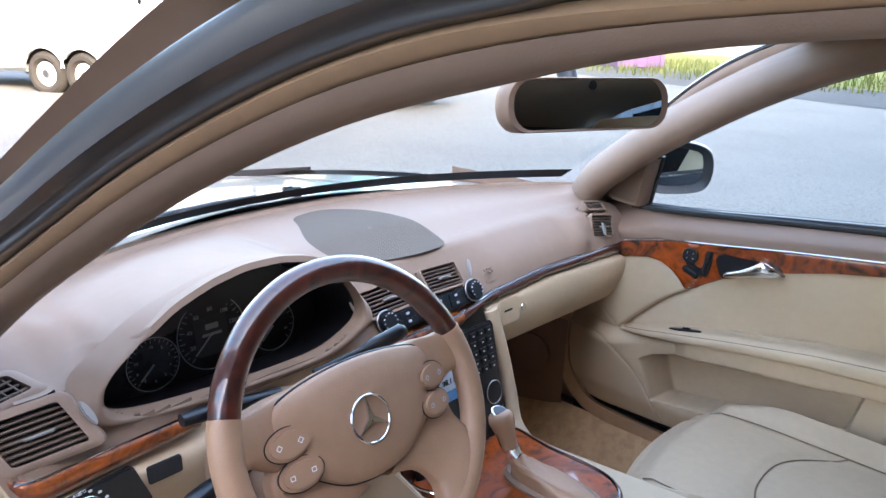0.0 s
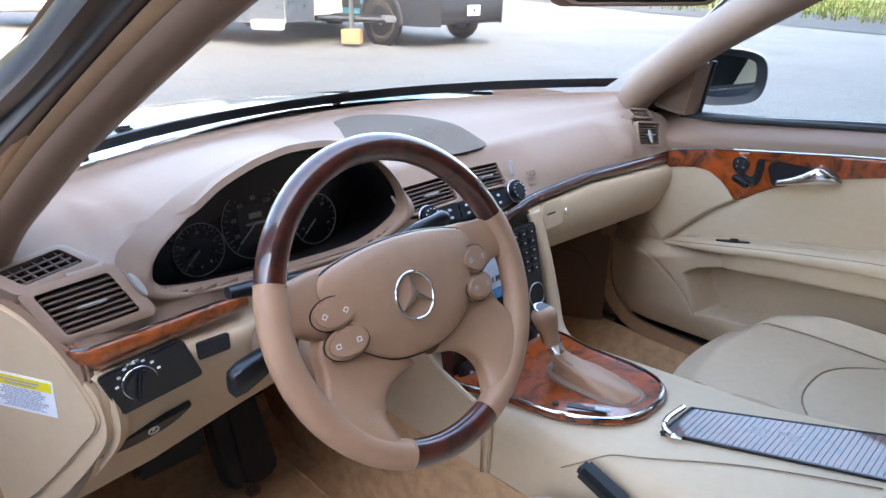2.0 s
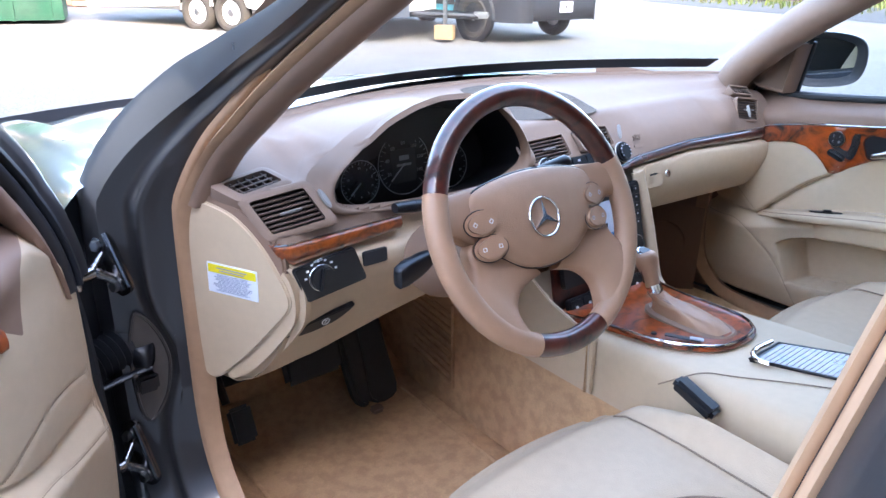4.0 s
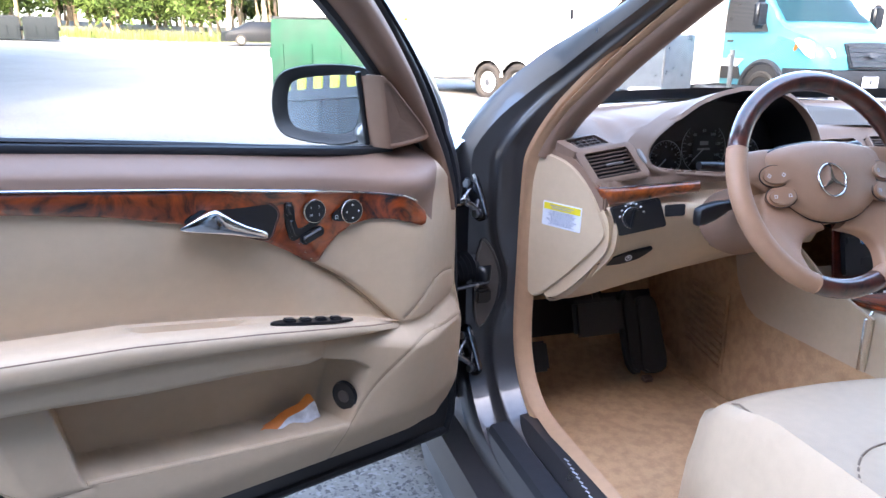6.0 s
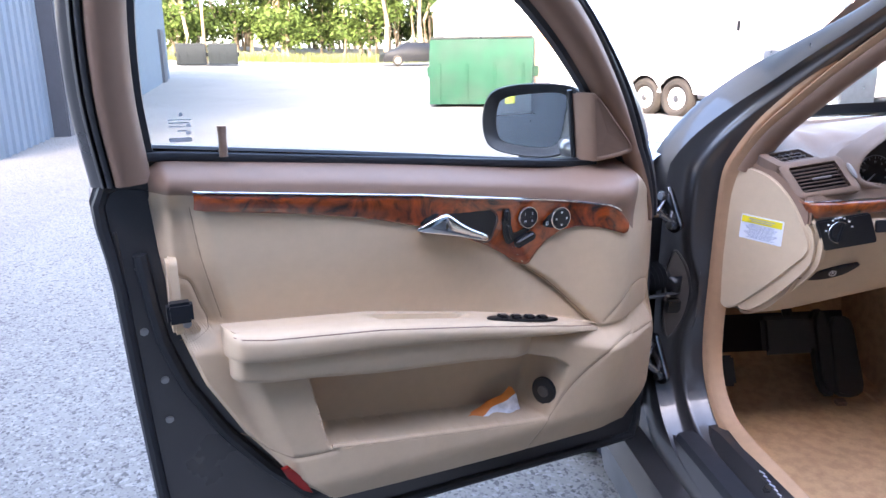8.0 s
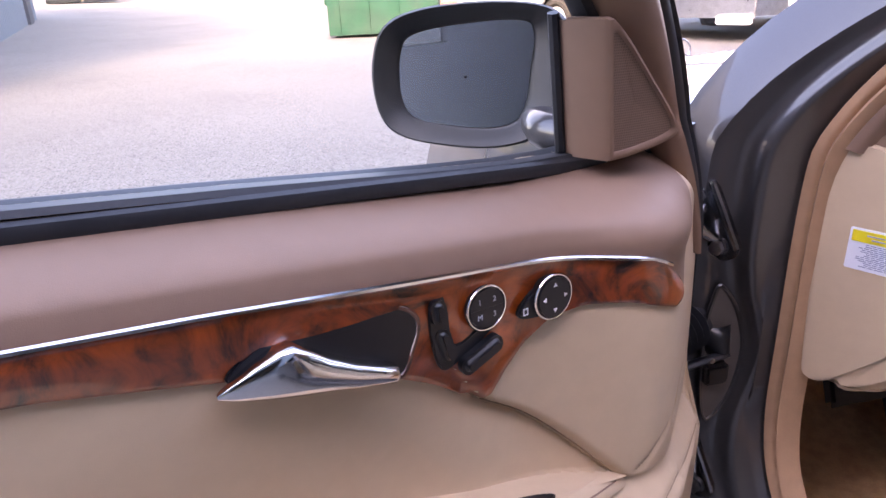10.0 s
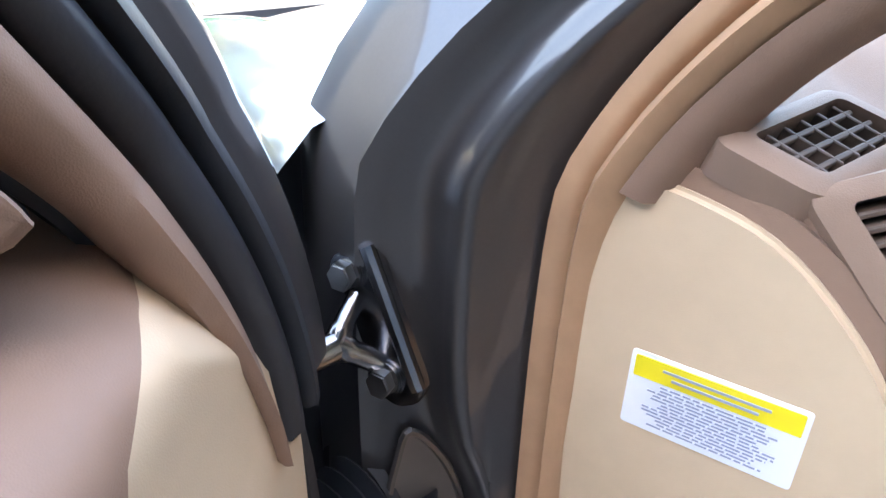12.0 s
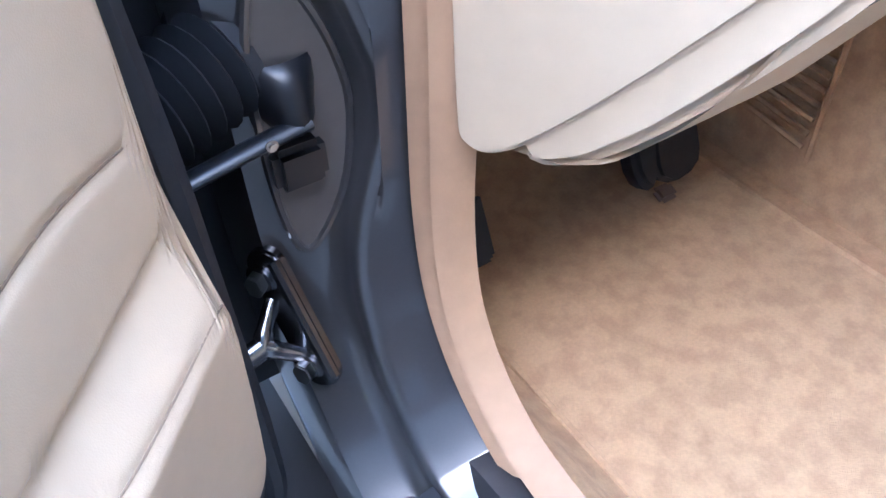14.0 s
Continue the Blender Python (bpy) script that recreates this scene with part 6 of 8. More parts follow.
    P("mirror_rim", grid([mix(0.02, -0.006), mix(0.12, -0.0095), mix(0.5, -0.004), mix(0.85, 0.006), mix(0.97, 0.008), mix(1.04, 0.013)], close_v=True), MIRROR_RIM, "dark grey mirror surround", hs, 60)
    P("mirror_glass", grid([mp(gl_, 0.985, 0.0095), mp(gl_, 0.4, 0.0095), mp(gl_, 0.02, 0.0095)], close_v=True), MIRROR, "mirror glass", hs, 0)
    foot = [mc + side_ * -0.075 + back * 0.045 + Vector((0, 0, -0.040)), Vector((0.222, -0.03, 0.992)), Vector((0.210, 0.03, 0.990))] if driver else [mc + side_ * -0.075 + back * 0.045 + Vector((0, 0, -0.040)), Vector((0.19, -0.03, 0.992)), Vector((0.19, 0.03, 0.990))]
    P("mirror_foot", tube(smooth_path([tuple(p) for p in foot], 6), 0.026, 14, flat=0.85), PAINT, "dark grey mirror foot", hs, 60)
    P("mirror_base", slab(smooth_path([(0.105, 0.955), (0.135, 1.003), (0.180, 1.050), (0.215, 1.078), (0.230, 1.05), (0.228, 0.975), (0.18, 0.965)], 4, True), Matrix(((1, 0, 0, 0), (0, 0.28, -1, -0.263), (0, 1, 0.28, 0), (0, 0, 0, 1))), 0.014, 0.003), RUBBER, "black mirror base cover", hs)
    return d


MIRROR_RIM = material("dark_grey_trim", (0.030, 0.032, 0.034), 0.42, spec=0.4, vary=0.08)
SEAM = material("seam_thread", (0.27, 0.19, 0.125), 0.7)
BROWN_MESH = material("brown_speaker_mesh", (0.22, 0.14, 0.10), 0.6, vary=0.05)
perforate(BROWN_MESH, 460, (0.13, 0.082, 0.058), True)
OPEN = radians(-69.5)
door_m = Matrix(((math.sin(OPEN), math.cos(OPEN), 0, -0.80), (-math.cos(OPEN), math.sin(OPEN), 0, 0.965), (0, 0, 1, 0), (0, 0, 0, 1)))
build_door("front_door", door_m, "driver's door standing wide open, cream lining and burl wood")
build_door("front_door", Matrix(((0, -1, 0, 0.795), (-1, 0, 0, 1.008), (0, 0, 1, 0.006), (0, 0, 0, 1))), "closed passenger door, cream lining and burl wood", False)

# paper packet in the door pocket
pk_m = door_m @ pose(0.462, 0.085, 0.538, -72, 0, 0) @ pose(0, 0, 0, 0, 0, 20)
packet = thing("snack_packet", "crumpled white and orange paper packet in the door pocket", "packet", pk_m)
random.seed(9)
for nm, x0, x1, y0, y1, mt in (("packet_body", -0.06, 0.055, -0.012, 0.022, material("packet_paper", (0.72, 0.74, 0.78), 0.55, vary=0.25, scale=60)), ("packet_top", -0.06, 0.055, -0.026, -0.012, material("packet_orange", (0.75, 0.22, 0.03), 0.5))):
    rows = [[(x, y, 0.006 * math.sin(60 * x + 90 * y) + 0.004 * math.sin(140 * x)) for y in np.linspace(y0, y1, 6)] for x in np.linspace(x0, x1, 16)]
    part(nm, join(grid(rows), grid([[(p[0], p[1], p[2] - 0.007) for p in r] for r in rows])), mt, packet, base=pk_m)

SEAT_SEAM = material("seat_thread", (0.22, 0.155, 0.105), 0.7)
# ---- seats ----
def seat(name, m, label):
    s = thing(name, label, "car seat", m)
    P = lambda n, data, mat, lab="", par=s, sm=60: part(n, data, mat, par, lab, m, sm)
    # cushion: x across (0 centre), y forward from the hip, z up
    def cushion(y, w):
        f = (0.54 - y) / 0.56
        crown = 0.005 - 0.035 * step(0.06, 0.0, 0.54 - y) - 0.015 * f
        out = []
        for u in np.linspace(-1, 1, 41):
            x = u * w * (1 - 0.10 * max(0.0, (y - 0.42) / 0.12) ** 2)
            bolster = 0.042 * math.exp(-((abs(u) - 0.86) / 0.12) ** 2) * step(0.0, 0.18, 0.54 - y)
            roll = -0.075 * step(0.84, 1.0, abs(u)) ** 1.5
            seam = -0.009 * math.exp(-((abs(u) - 0.72) / 0.025) ** 2)
            arc_y = 0.325 - 0.09 * (abs(u) / 0.7) ** 3
            seam2 = -0.008 * math.exp(-((y - arc_y) / 0.008) ** 2) * (1 if abs(u) < 0.7 else 0)
            out.append((x, y - 0.035 * u * u, 0.615 + crown + bolster + roll + seam + seam2))
        return out
    def with_sides(r, sink=0.0):
        l, q = r[0], r[-1]
        side = lambda e, sg: [(e[0] + sg * o, e[1] - 0.004, max(e[2] - dz, 0.40) - sink) for o, dz in ((0.006, 0.022), (0.009, 0.05), (0.006, 0.09), (-0.01, 0.15))]
        return side(l, -1)[::-1] + r + side(q, 1)
    ys = list(np.linspace(0.54, 0.46, 12)) + list(np.linspace(0.45, -0.10, 50))
    front = cushion(0.54, 0.232)
    rows = [with_sides([(x * 0.97, y - 0.02, z - 0.13) for x, y, z in front]), with_sides([(x * 0.99, y + 0.004, z - 0.07) for x, y, z in front]), with_sides([(x, y + 0.008, z - 0.03) for x, y, z in front])] + [with_sides(cushion(y, 0.236)) for y in ys]
    P("cushion", grid(rows), LEATHER, "cream leather seat cushion", sm=80)
    on_seat = lambda u, y: tuple(Vector(cushion(y, 0.236)[int(round((u + 1) * 20))]) + Vector((0, 0, 0.0035)))
    piping = [[on_seat(sx * 0.70, y) for y in np.linspace(0.50, -0.05, 30)] for sx in (-1, 1)] + [[on_seat(u, 0.325 - 0.09 * (abs(u) / 0.7) ** 3 + 0.035 * u * u * 0) for u in np.linspace(-0.70, 0.70, 29)]]
    for q in piping:
        P("cushion_seam", tube(q, 0.0016, 5), SEAT_SEAM, "fine seat seam")
    P("seat_base", block(0.40, 0.5, 0.10, pose(0, 0.20, 0.39), 0.02), BLACK, "dark seat base on its rails")
    rows = []
    for z in np.linspace(0.56, 1.16, 16):
        f = (z - 0.56) / 0.6
        w = 0.235 - 0.05 * f ** 2
        yy = -0.12 - 0.26 * f
        rows.append([(w * math.cos(a), yy + 0.06 * math.sin(a) + 0.03 * abs(math.cos(a)) ** 6, z) for a in np.linspace(0, 2 * math.pi, 28, endpoint=False)])
    P("backrest", grid(rows, close_v=True, caps=True), LEATHER, "cream leather backrest", sm=70)
    hr = P("headrest", grid([[(0.13 * math.cos(a) * k, -0.42 + 0.045 * math.sin(a) * k, z) for a in np.linspace(0, 2 * math.pi, 20, endpoint=False)] for z, k in ((1.19, 0.7), (1.21, 1), (1.30, 1), (1.33, 0.7))], close_v=True, caps=True), LEATHER, "cream leather headrest", sm=70)
    for sx in (-0.05, 0.05):
        P("headrest_post", tube([(sx, -0.40, 1.10), (sx, -0.42, 1.22)], 0.006, 8), CHROME, "chrome post", hr)
    return s


seat("driver_seat", pose(-0.378, -0.005, 0), "cream leather driver's seat")
seat("passenger_seat", pose(0.415, -0.02, 0), "cream leather passenger seat")

SEAM_DARK = material("console_stitch", (0.24, 0.165, 0.11), 0.7)
# ---- centre console ----
console = thing("centre_console", "cream centre console with burl wood plate", "console", pose(0, 0.4, 0.34))
def console_row(y):
    top_z = float(np.interp(y, [-0.3, 0.1, 0.36, 0.42, 0.60, 0.70, 0.80], [0.692, 0.690, 0.687, 0.682, 0.668, 0.672, 0.70]))
    l, r = -0.128, 0.168 + 0.07 * step(0.36, 0.05, y)
    return [(l - 0.004, y, 0.556), (l - 0.002, y, 0.60), (l, y, top_z - 0.03), (l + 0.006, y, top_z - 0.010), (l + 0.020, y, top_z), (r - 0.02, y, top_z), (r - 0.006, y, top_z - 0.01), (r, y, top_z - 0.03), (r + 0.002, y, 0.60), (r + 0.004, y, 0.556)]


part("console_body", grid([console_row(y) for y in np.linspace(0.80, -0.30, 40)]), CREAM, console, "cream console body", smooth=45)
for sg, xx in ((-1, -0.134), (1, 0.174)):
    part("console_lining", grid([[(xx + sg * (0.016 * step(0.55, 0.36, z)), y, z) for z in (0.33, 0.38, 0.45, 0.52, 0.5575 if y < 0.9 else 0.72)] for y in np.linspace(1.34, -0.3, 20)]), CARPET, console, "tan carpeted tunnel side")
    if sg < 0:
        part("console_cheek", slab([(0.59, 0.665), (0.59, 0.557), (0.70, 0.557), (0.84, 0.557), (0.88, 0.560), (0.91, 0.574), (0.935, 0.60), (0.955, 0.635), (0.985, 0.74), (0.80, 0.76), (0.70, 0.70)], Matrix(((0, 0, sg, xx - 0.002 * sg), (1, 0, 0, 0), (0, 1, 0, 0), (0, 0, 0, 1))), 0.006, 0.002), CREAM, console, "cream console cheek")
part("console_joint", tube([(-0.122, 0.606, 0.672), (-0.1385, 0.603, 0.660), (-0.1395, 0.600, 0.56)], 0.0035, 8), CHROME, console, "chrome joint strip")
plate_m = lambda z, s: Matrix(((1, 0, 0, 0), (0, 1, 0, 0), (0, s, 1, z), (0, 0, 0, 1)))
part("wood_plate", slab(smooth_path([(-0.108, 0.70), (-0.104, 0.60), (-0.085, 0.49), (-0.04, 0.425), (0.02, 0.408), (0.08, 0.42), (0.115, 0.47), (0.125, 0.58), (0.125, 0.70)], 5, True), plate_m(0.712, -0.062), 0.006, 0.002), WOOD_DOOR, console, "glossy burl wood shift plate")
PLATE = smooth_path([(-0.103, 0.70), (-0.099, 0.60), (-0.081, 0.494), (-0.038, 0.430), (0.02, 0.414), (0.078, 0.426), (0.110, 0.474), (0.120, 0.58), (0.120, 0.70)], 5, True)
part("shift_gate", tube([(x, y, 0.7195 - 0.062 * y) for x, y in PLATE], 0.0028, 6, True), CHROME, console, "chrome line round the shift plate")
part("shift_marks", slab(rounded(0.058, 0.011, 0.002), pose(-0.052, 0.478, 0.6925, -3.5, 0, -62), 0.002, 0.0005), BLACK, console, "dark shift marking strip")
part("shift_badge", slab(rounded(0.022, 0.009, 0.001), pose(-0.0415, 0.4585, 0.6950, -3.5, 0, -62), 0.002, 0.0005), GREY_INK, console, "pale shift badge")
part("shift_icon", disc(0.0055, 0.002, pose(-0.066, 0.524, 0.686, -3.5), 16), BLACK, console, "round dark button")
part("centre_button", disc(0.011, 0.004, pose(-0.050, 0.628, 0.680, -3.5), 20, 0.0015, 0.5), CHROME, console, "oval chrome ashtray button")
lever = thing("gear_lever", "tan leather and wood automatic gear lever", "gear lever", pose(0.01, 0.56, 0.69))
oval = lambda cx, cy, a_, b_, z: [(cx + a_ * math.copysign(abs(math.cos(t)) ** 0.75, math.cos(t)), cy + b_ * math.copysign(abs(math.sin(t)) ** 0.75, math.sin(t)), z) for t in np.linspace(0, 2 * math.pi, 36, endpoint=False)]
part("gaiter_base", grid([oval(0.022, 0.512, 0.040, 0.085, 0.679), oval(0.022, 0.512, 0.041, 0.086, 0.689), oval(0.022, 0.512, 0.036, 0.080, 0.694), oval(0.022, 0.512, 0.031, 0.074, 0.690)], close_v=True), BROWN, lever, "tan gaiter frame", smooth=50)
gait = [oval(0.022, 0.512, 0.032, 0.075, 0.688), oval(0.020, 0.518, 0.029, 0.066, 0.699), oval(0.015, 0.536, 0.024, 0.046, 0.708), oval(0.008, 0.560, 0.018, 0.026, 0.716), oval(0.003, 0.572, 0.014, 0.017, 0.724), oval(0.002, 0.575, 0.0115, 0.0125, 0.731)]
part("gaiter", grid([[(x + 0.0022 * math.sin(9 * j + 3 * k), y + 0.0022 * math.cos(7 * j + 2 * k), z + 0.0025 * math.sin(11 * j * 0.5 + k * 2.1)) for j, (x, y, z) in enumerate(r)] for k, r in enumerate(gait)], close_v=True), WHEEL_LEATHER, lever, "creased tan leather gaiter", smooth=80)
part("lever_collar", tube([(0.002, 0.575, 0.727), (-0.001, 0.580, 0.742)], 0.0135, 20), CHROME, lever, "chrome collar")
grip = [(-0.001, 0.580, 0.738), (-0.002, 0.583, 0.746), (-0.003, 0.587, 0.756), (-0.004, 0.591, 0.766), (-0.005, 0.595, 0.776), (-0.006, 0.598, 0.784), (-0.006, 0.600, 0.790), (-0.0065, 0.601, 0.794), (-0.0065, 0.602, 0.7965)]
part("lever_grip", tube(grip, [0.0130, 0.0130, 0.0142, 0.0165, 0.0195, 0.0208, 0.0200, 0.0175, 0.0140], 22), WHEEL_LEATHER, lever, "tan leather grip", smooth=70)
part("badge_ring", disc(0.0145, 0.003, pose(-0.0065, 0.602, 0.7955, 14), 28, 0.001), CHROME, lever, "chrome badge ring")
part("badge_inset", disc(0.0118, 0.001, pose(-0.0065, 0.6012, 0.7984, 14), 24, 0), BLACK, lever, "dark badge face")
part("grip_wood", grid([[(-0.004 - (r + 0.0008) * math.cos(t), 0.5835 + dy + (r + 0.0008) * math.sin(t) * 1.0, z) for t in np.linspace(0.15, 1.25, 8)] for r, z, dy in ((0.0130, 0.744, 0.0), (0.0145, 0.758, 0.005), (0.0170, 0.768, 0.009), (0.0195, 0.778, 0.012))]), WOOD_DARK, lever, "dark wood inlay", smooth=60)
# wooden roller cover set into the console behind the lever
lane = lambda y: (-0.026 + (0.378 - y) * 0.45, 0.060 + (0.376 - y) * 0.60)
lid = [(lane(y)[0], y) for y in np.linspace(0.374, 0.02, 12)] + [(lane(y)[1], y) for y in np.linspace(0.02, 0.372, 12)]
cover = part("roller_cover", slab([(x, y) for x, y in lid], plate_m(0.6855, 0.0), 0.006, 0.001), GAUGE, console, "dark frame of the roller cover")
for k in range(46):
    y = 0.366 - 0.0075 * k
    (xa, xb), (xc, xd) = lane(y), lane(y - 0.0073)
    part("roller_slat", slab([(xa + 0.003, y), (xb - 0.003, y), (xd - 0.003, y - 0.0073), (xc + 0.003, y - 0.0073)], plate_m(0.6910, 0.0), 0.0016, 0.0004, 1), WOOD_COVER, cover)
part("cover_handle", tube(smooth_path([(-0.020, 0.345, 0.694), (-0.022, 0.366, 0.695), (0.002, 0.381, 0.695), (0.052, 0.379, 0.694)], 5), 0.0045, 8), CHROME, console, "chrome roller edge")
part("cover_rim", tube([(x, y, 0.6915) for x, y in lid], 0.0022, 6, True), BLACK, console, "dark rim round the roller cover")
part("console_seam", tube(smooth_path([(-0.136, 0.46, 0.645), (-0.130, 0.43, 0.668), (-0.112, 0.40, 0.686), (-0.085, 0.36, 0.6885), (-0.005, 0.255, 0.6900), (0.070, 0.12, 0.6915)], 6), 0.0011, 5), SEAM_DARK, console, "stitched console seam")
part("buckle", block(0.030, 0.075, 0.022, pose(-0.150, 0.385, 0.665, 20), 0.006), BLACK, console, "black belt buckle")

# ---- pedals and the driver's footwell ----
pedals = thing("pedal_set", "black pedals in the driver's footwell", "pedals", pose(-0.3, 1.1, 0.36))
part("accelerator", slab(smooth_path([(-0.034, -0.09), (0.034, -0.09), (0.036, 0.0), (0.030, 0.08), (0.0, 0.095), (-0.028, 0.08), (-0.034, 0.0)], 4, True), plane_at((-0.279, 1.083, 0.455), (1, 0, 0), (0, 0.45, 1)), 0.016, 0.006), RUBBER, pedals, "tall black accelerator pedal")
part("pedal_housing", slab(smooth_path([(-0.020, -0.072), (0.016, -0.085), (0.018, 0.09), (-0.018, 0.09)], 4, True), plane_at((-0.330, 1.092, 0.455), (1, 0, 0), (0, 0.45, 1)), 0.026, 0.008), RUBBER, pedals, "black accelerator housing")
part("heel_rest", block(0.030, 0.022, 0.012, pose(-0.302, 1.032, 0.356, 24), 0.005), BROWN, pedals, "small brown heel rest")
part("brake_pedal", block(0.13, 0.022, 0.09, pose(-0.44, 1.06, 0.525, -20), 0.01), RUBBER, pedals, "black brake pedal")
part("brake_arm", tube([(-0.42, 1.08, 0.53), (-0.42, 1.2, 0.70), (-0.42, 1.22, 0.85)], 0.012, 8), BLACK, pedals)
part("parking_pedal", block(0.045, 0.018, 0.07, pose(-0.615, 1.01, 0.465, -25), 0.006), RUBBER, pedals, "small black parking pedal")
part("parking_arm", tube([(-0.63, 1.04, 0.50), (-0.63, 1.12, 0.60), (-0.63, 1.15, 0.72)], 0.008, 8), BLACK, pedals)
rows = []
for x in np.linspace(-0.61, -0.20, 12):
    rows.append([(x, y, z + 0.010) for y, z in ((1.20, 0.375), (1.10, 0.34), (0.9, 0.33), (0.7, 0.327), (0.45, 0.327))])
bot = [[(x, y, z - 0.008) for x, y, z in r] for r in rows]
part_mat = thing("floor_mat", "tan carpet floor mat with faint stains", "floor mat", pose(-0.4, 0.8, 0.34))
part("mat_surface", grid(rows), CARPET, part_mat, smooth=60)
part("mat_edge", tube([rows[0][k] for k in range(5)] + [rows[j][4] for j in range(1, 12)] + [rows[-1][k] for k in range(3, -1, -1)], 0.005, 6), CARPET, part_mat, "bound mat edge")
for k in range(10):
    part("tread_rib", tube([(-0.1475 - 0.003 * max(0, 5 - k) / 5, 0.965, 0.40 + 0.0185 * k), (-0.1475 - 0.003 * max(0, 5 - k) / 5, 1.10, 0.425 + 0.0175 * k)], 0.0042, 6), CARPET, console, "ribbed carpet wear pad")
part("tread_frame", tube([(-0.149, 0.955, 0.385), (-0.147, 0.965, 0.59)], 0.004, 6), CARPET, console)

# ---- interior mirror ----
mm = plane_at((0.0, 0.50, 1.285), (0.93, -0.36, 0.0), (0.05, 0.10, 1))
rv = thing("interior_mirror", "tan interior mirror hanging from the windscreen", "mirror", mm)
o = rounded(0.265, 0.068, 0.03, 6)
part("mirror_shell", grid([[(x * s, y * s, z) for x, y in o] for s, z in ((0.90, 0.010), (0.97, 0.012), (1.0, 0.006), (1.0, -0.012), (0.85, -0.035), (0.02, -0.042))], close_v=True), BROWN, rv, "tan mirror shell", mm, 60)
part("mirror_glass", slab([(x * 0.90, y * 0.88) for x, y in o], pose(0, 0, 0.008), 0.002, 0), MIRROR, rv, "mirror glass", mm, 0)
part("mirror_arm", tube([(0, 0.01, -0.035), (0.01, 0.05, -0.06), (0.01, 0.10, -0.08)], 0.014, 10), BLACK, rv, "dark mirror arm", mm)
part("mirror_sensor", disc(0.006, 0.002, pose(0.0, 0.024, 0.010), 16), BLACK, rv, "dark sensor dot", mm)

# ---- outside ----
def gz(x, y):
    return 0.035 + 0.016 * y + 0.0004 * max(0.0, y - 15) ** 2 - 0.03 * min(0.0, x + 4) * step(15, 30, y)


gx_ = [-400, -200, -100, -60, -40] + list(np.linspace(-30, 40, 36)) + [50, 70, 110, 200, 400]
gy_ = [-300, -150, -60, -30] + list(np.linspace(-20, 80, 51)) + [90, 100]
far_z = lambda x, y: gz(x, min(y, 80)) if y > -20 else gz(x, -20)
single("ground", grid([[(x, y, far_z(x, y)) for x in gx_] for y in gy_ + [140, 220, 400]]), CONCRETE, "worn grey concrete yard with speckled aggregate", "ground", kind="structure", smooth=60)

METAL_WALL = material("blue_grey_cladding", (0.12, 0.145, 0.168), 0.7, 0.0, spec=0.15, vary=0.08, scale=1.5)
DARK_WALL = material("dark_grey_cladding", (0.06, 0.065, 0.075), 0.6, spec=0.2, vary=0.1)
def cladding(x0, x1, y, z0, z1, pitch=0.3, facing=1):
    vs, fs = [], []
    n = int(abs(x1 - x0) / pitch)
    for k in range(n + 1):
        x = x0 + (x1 - x0) * k / n
        for dx, dy in ((0, 0), (pitch * 0.55, 0), (pitch * 0.65, 0.03), (pitch * 0.9, 0.03)):
            i = len(vs)
            vs += [(x + dx, y + dy * facing, z0), (x + dx, y + dy * facing, z1)]
            if i:
                fs.append((i - 2, i, i + 1, i - 1))
    return vs, fs


shop = thing("workshop_building", "blue grey metal clad workshop with an open bay", "building", pose(0, -5, 0))
WALL_Y, WALL_H = -4.6, 8.6
BAY = -5.7
part("wall", cladding(-40, BAY - 0.91, WALL_Y, -0.5, WALL_H), METAL_WALL, shop, "ribbed blue grey metal wall", smooth=0)
part("wall", cladding(BAY + 5.0, 40, WALL_Y, -0.5, WALL_H), METAL_WALL, shop, "ribbed blue grey metal wall", smooth=0)
part("wall", cladding(BAY - 0.91, BAY + 5.0, WALL_Y, 4.3, WALL_H), METAL_WALL, shop, "ribbed blue grey metal wall above the bay", smooth=0)
part("wall", block(1.39, 0.06, 4.9, pose(BAY - 0.22, WALL_Y - 0.03, 1.9), 0.01), DARK_WALL, shop, "dark grey wall beside the bay")
part("bay_back", block(5.0, 0.1, 5.0, pose(BAY + 2.7, -10, 2.2), 0), DARK_WALL, shop, "dark bay interior")
for xx in (0.42, 5.0):
    part("bay_side", block(0.1, 5.4, 5.0, pose(BAY + xx, -7.3, 2.2), 0), DARK_WALL, shop)
part("bay_ceiling", block(5.0, 5.4, 0.1, pose(BAY + 2.7, -7.3, 4.35), 0), DARK_WALL, shop)
TIMBER = material("raw_timber", (0.34, 0.22, 0.11), 0.7, vary=0.2, scale=5)
for k in range(9):
    part("shelf", block(4.0, 0.5, 0.06, pose(BAY + 2.7, -9.0, 0.5 + 0.45 * k), 0.01), TIMBER, shop, "raw timber shelf")
part("crate", block(1.3, 0.6, 1.1, pose(BAY + 1.6, -8.2, 0.55), 0.02), TIMBER, shop, "timber crate")
dr = part("wall_door", block(0.98, 0.08, 2.15, pose(BAY - 0.22, WALL_Y + 0.05, 1.02), 0.01), DARK_WALL, shop, "dark grey door")
part("door_knob", disc(0.04, 0.06, look((BAY + 0.20, WALL_Y + 0.10, 1.4), (BAY + 0.20, WALL_Y - 1, 1.4)), 16), STEEL, dr, "steel knob")
part("number_mark", join(*[block(0.05, 0.02, 0.11, pose(BAY - 0.58 + 0.09 * k, WALL_Y + 0.10, 1.65), 0.005) for k in range(3)]), WHITE, dr, "three pale bars")
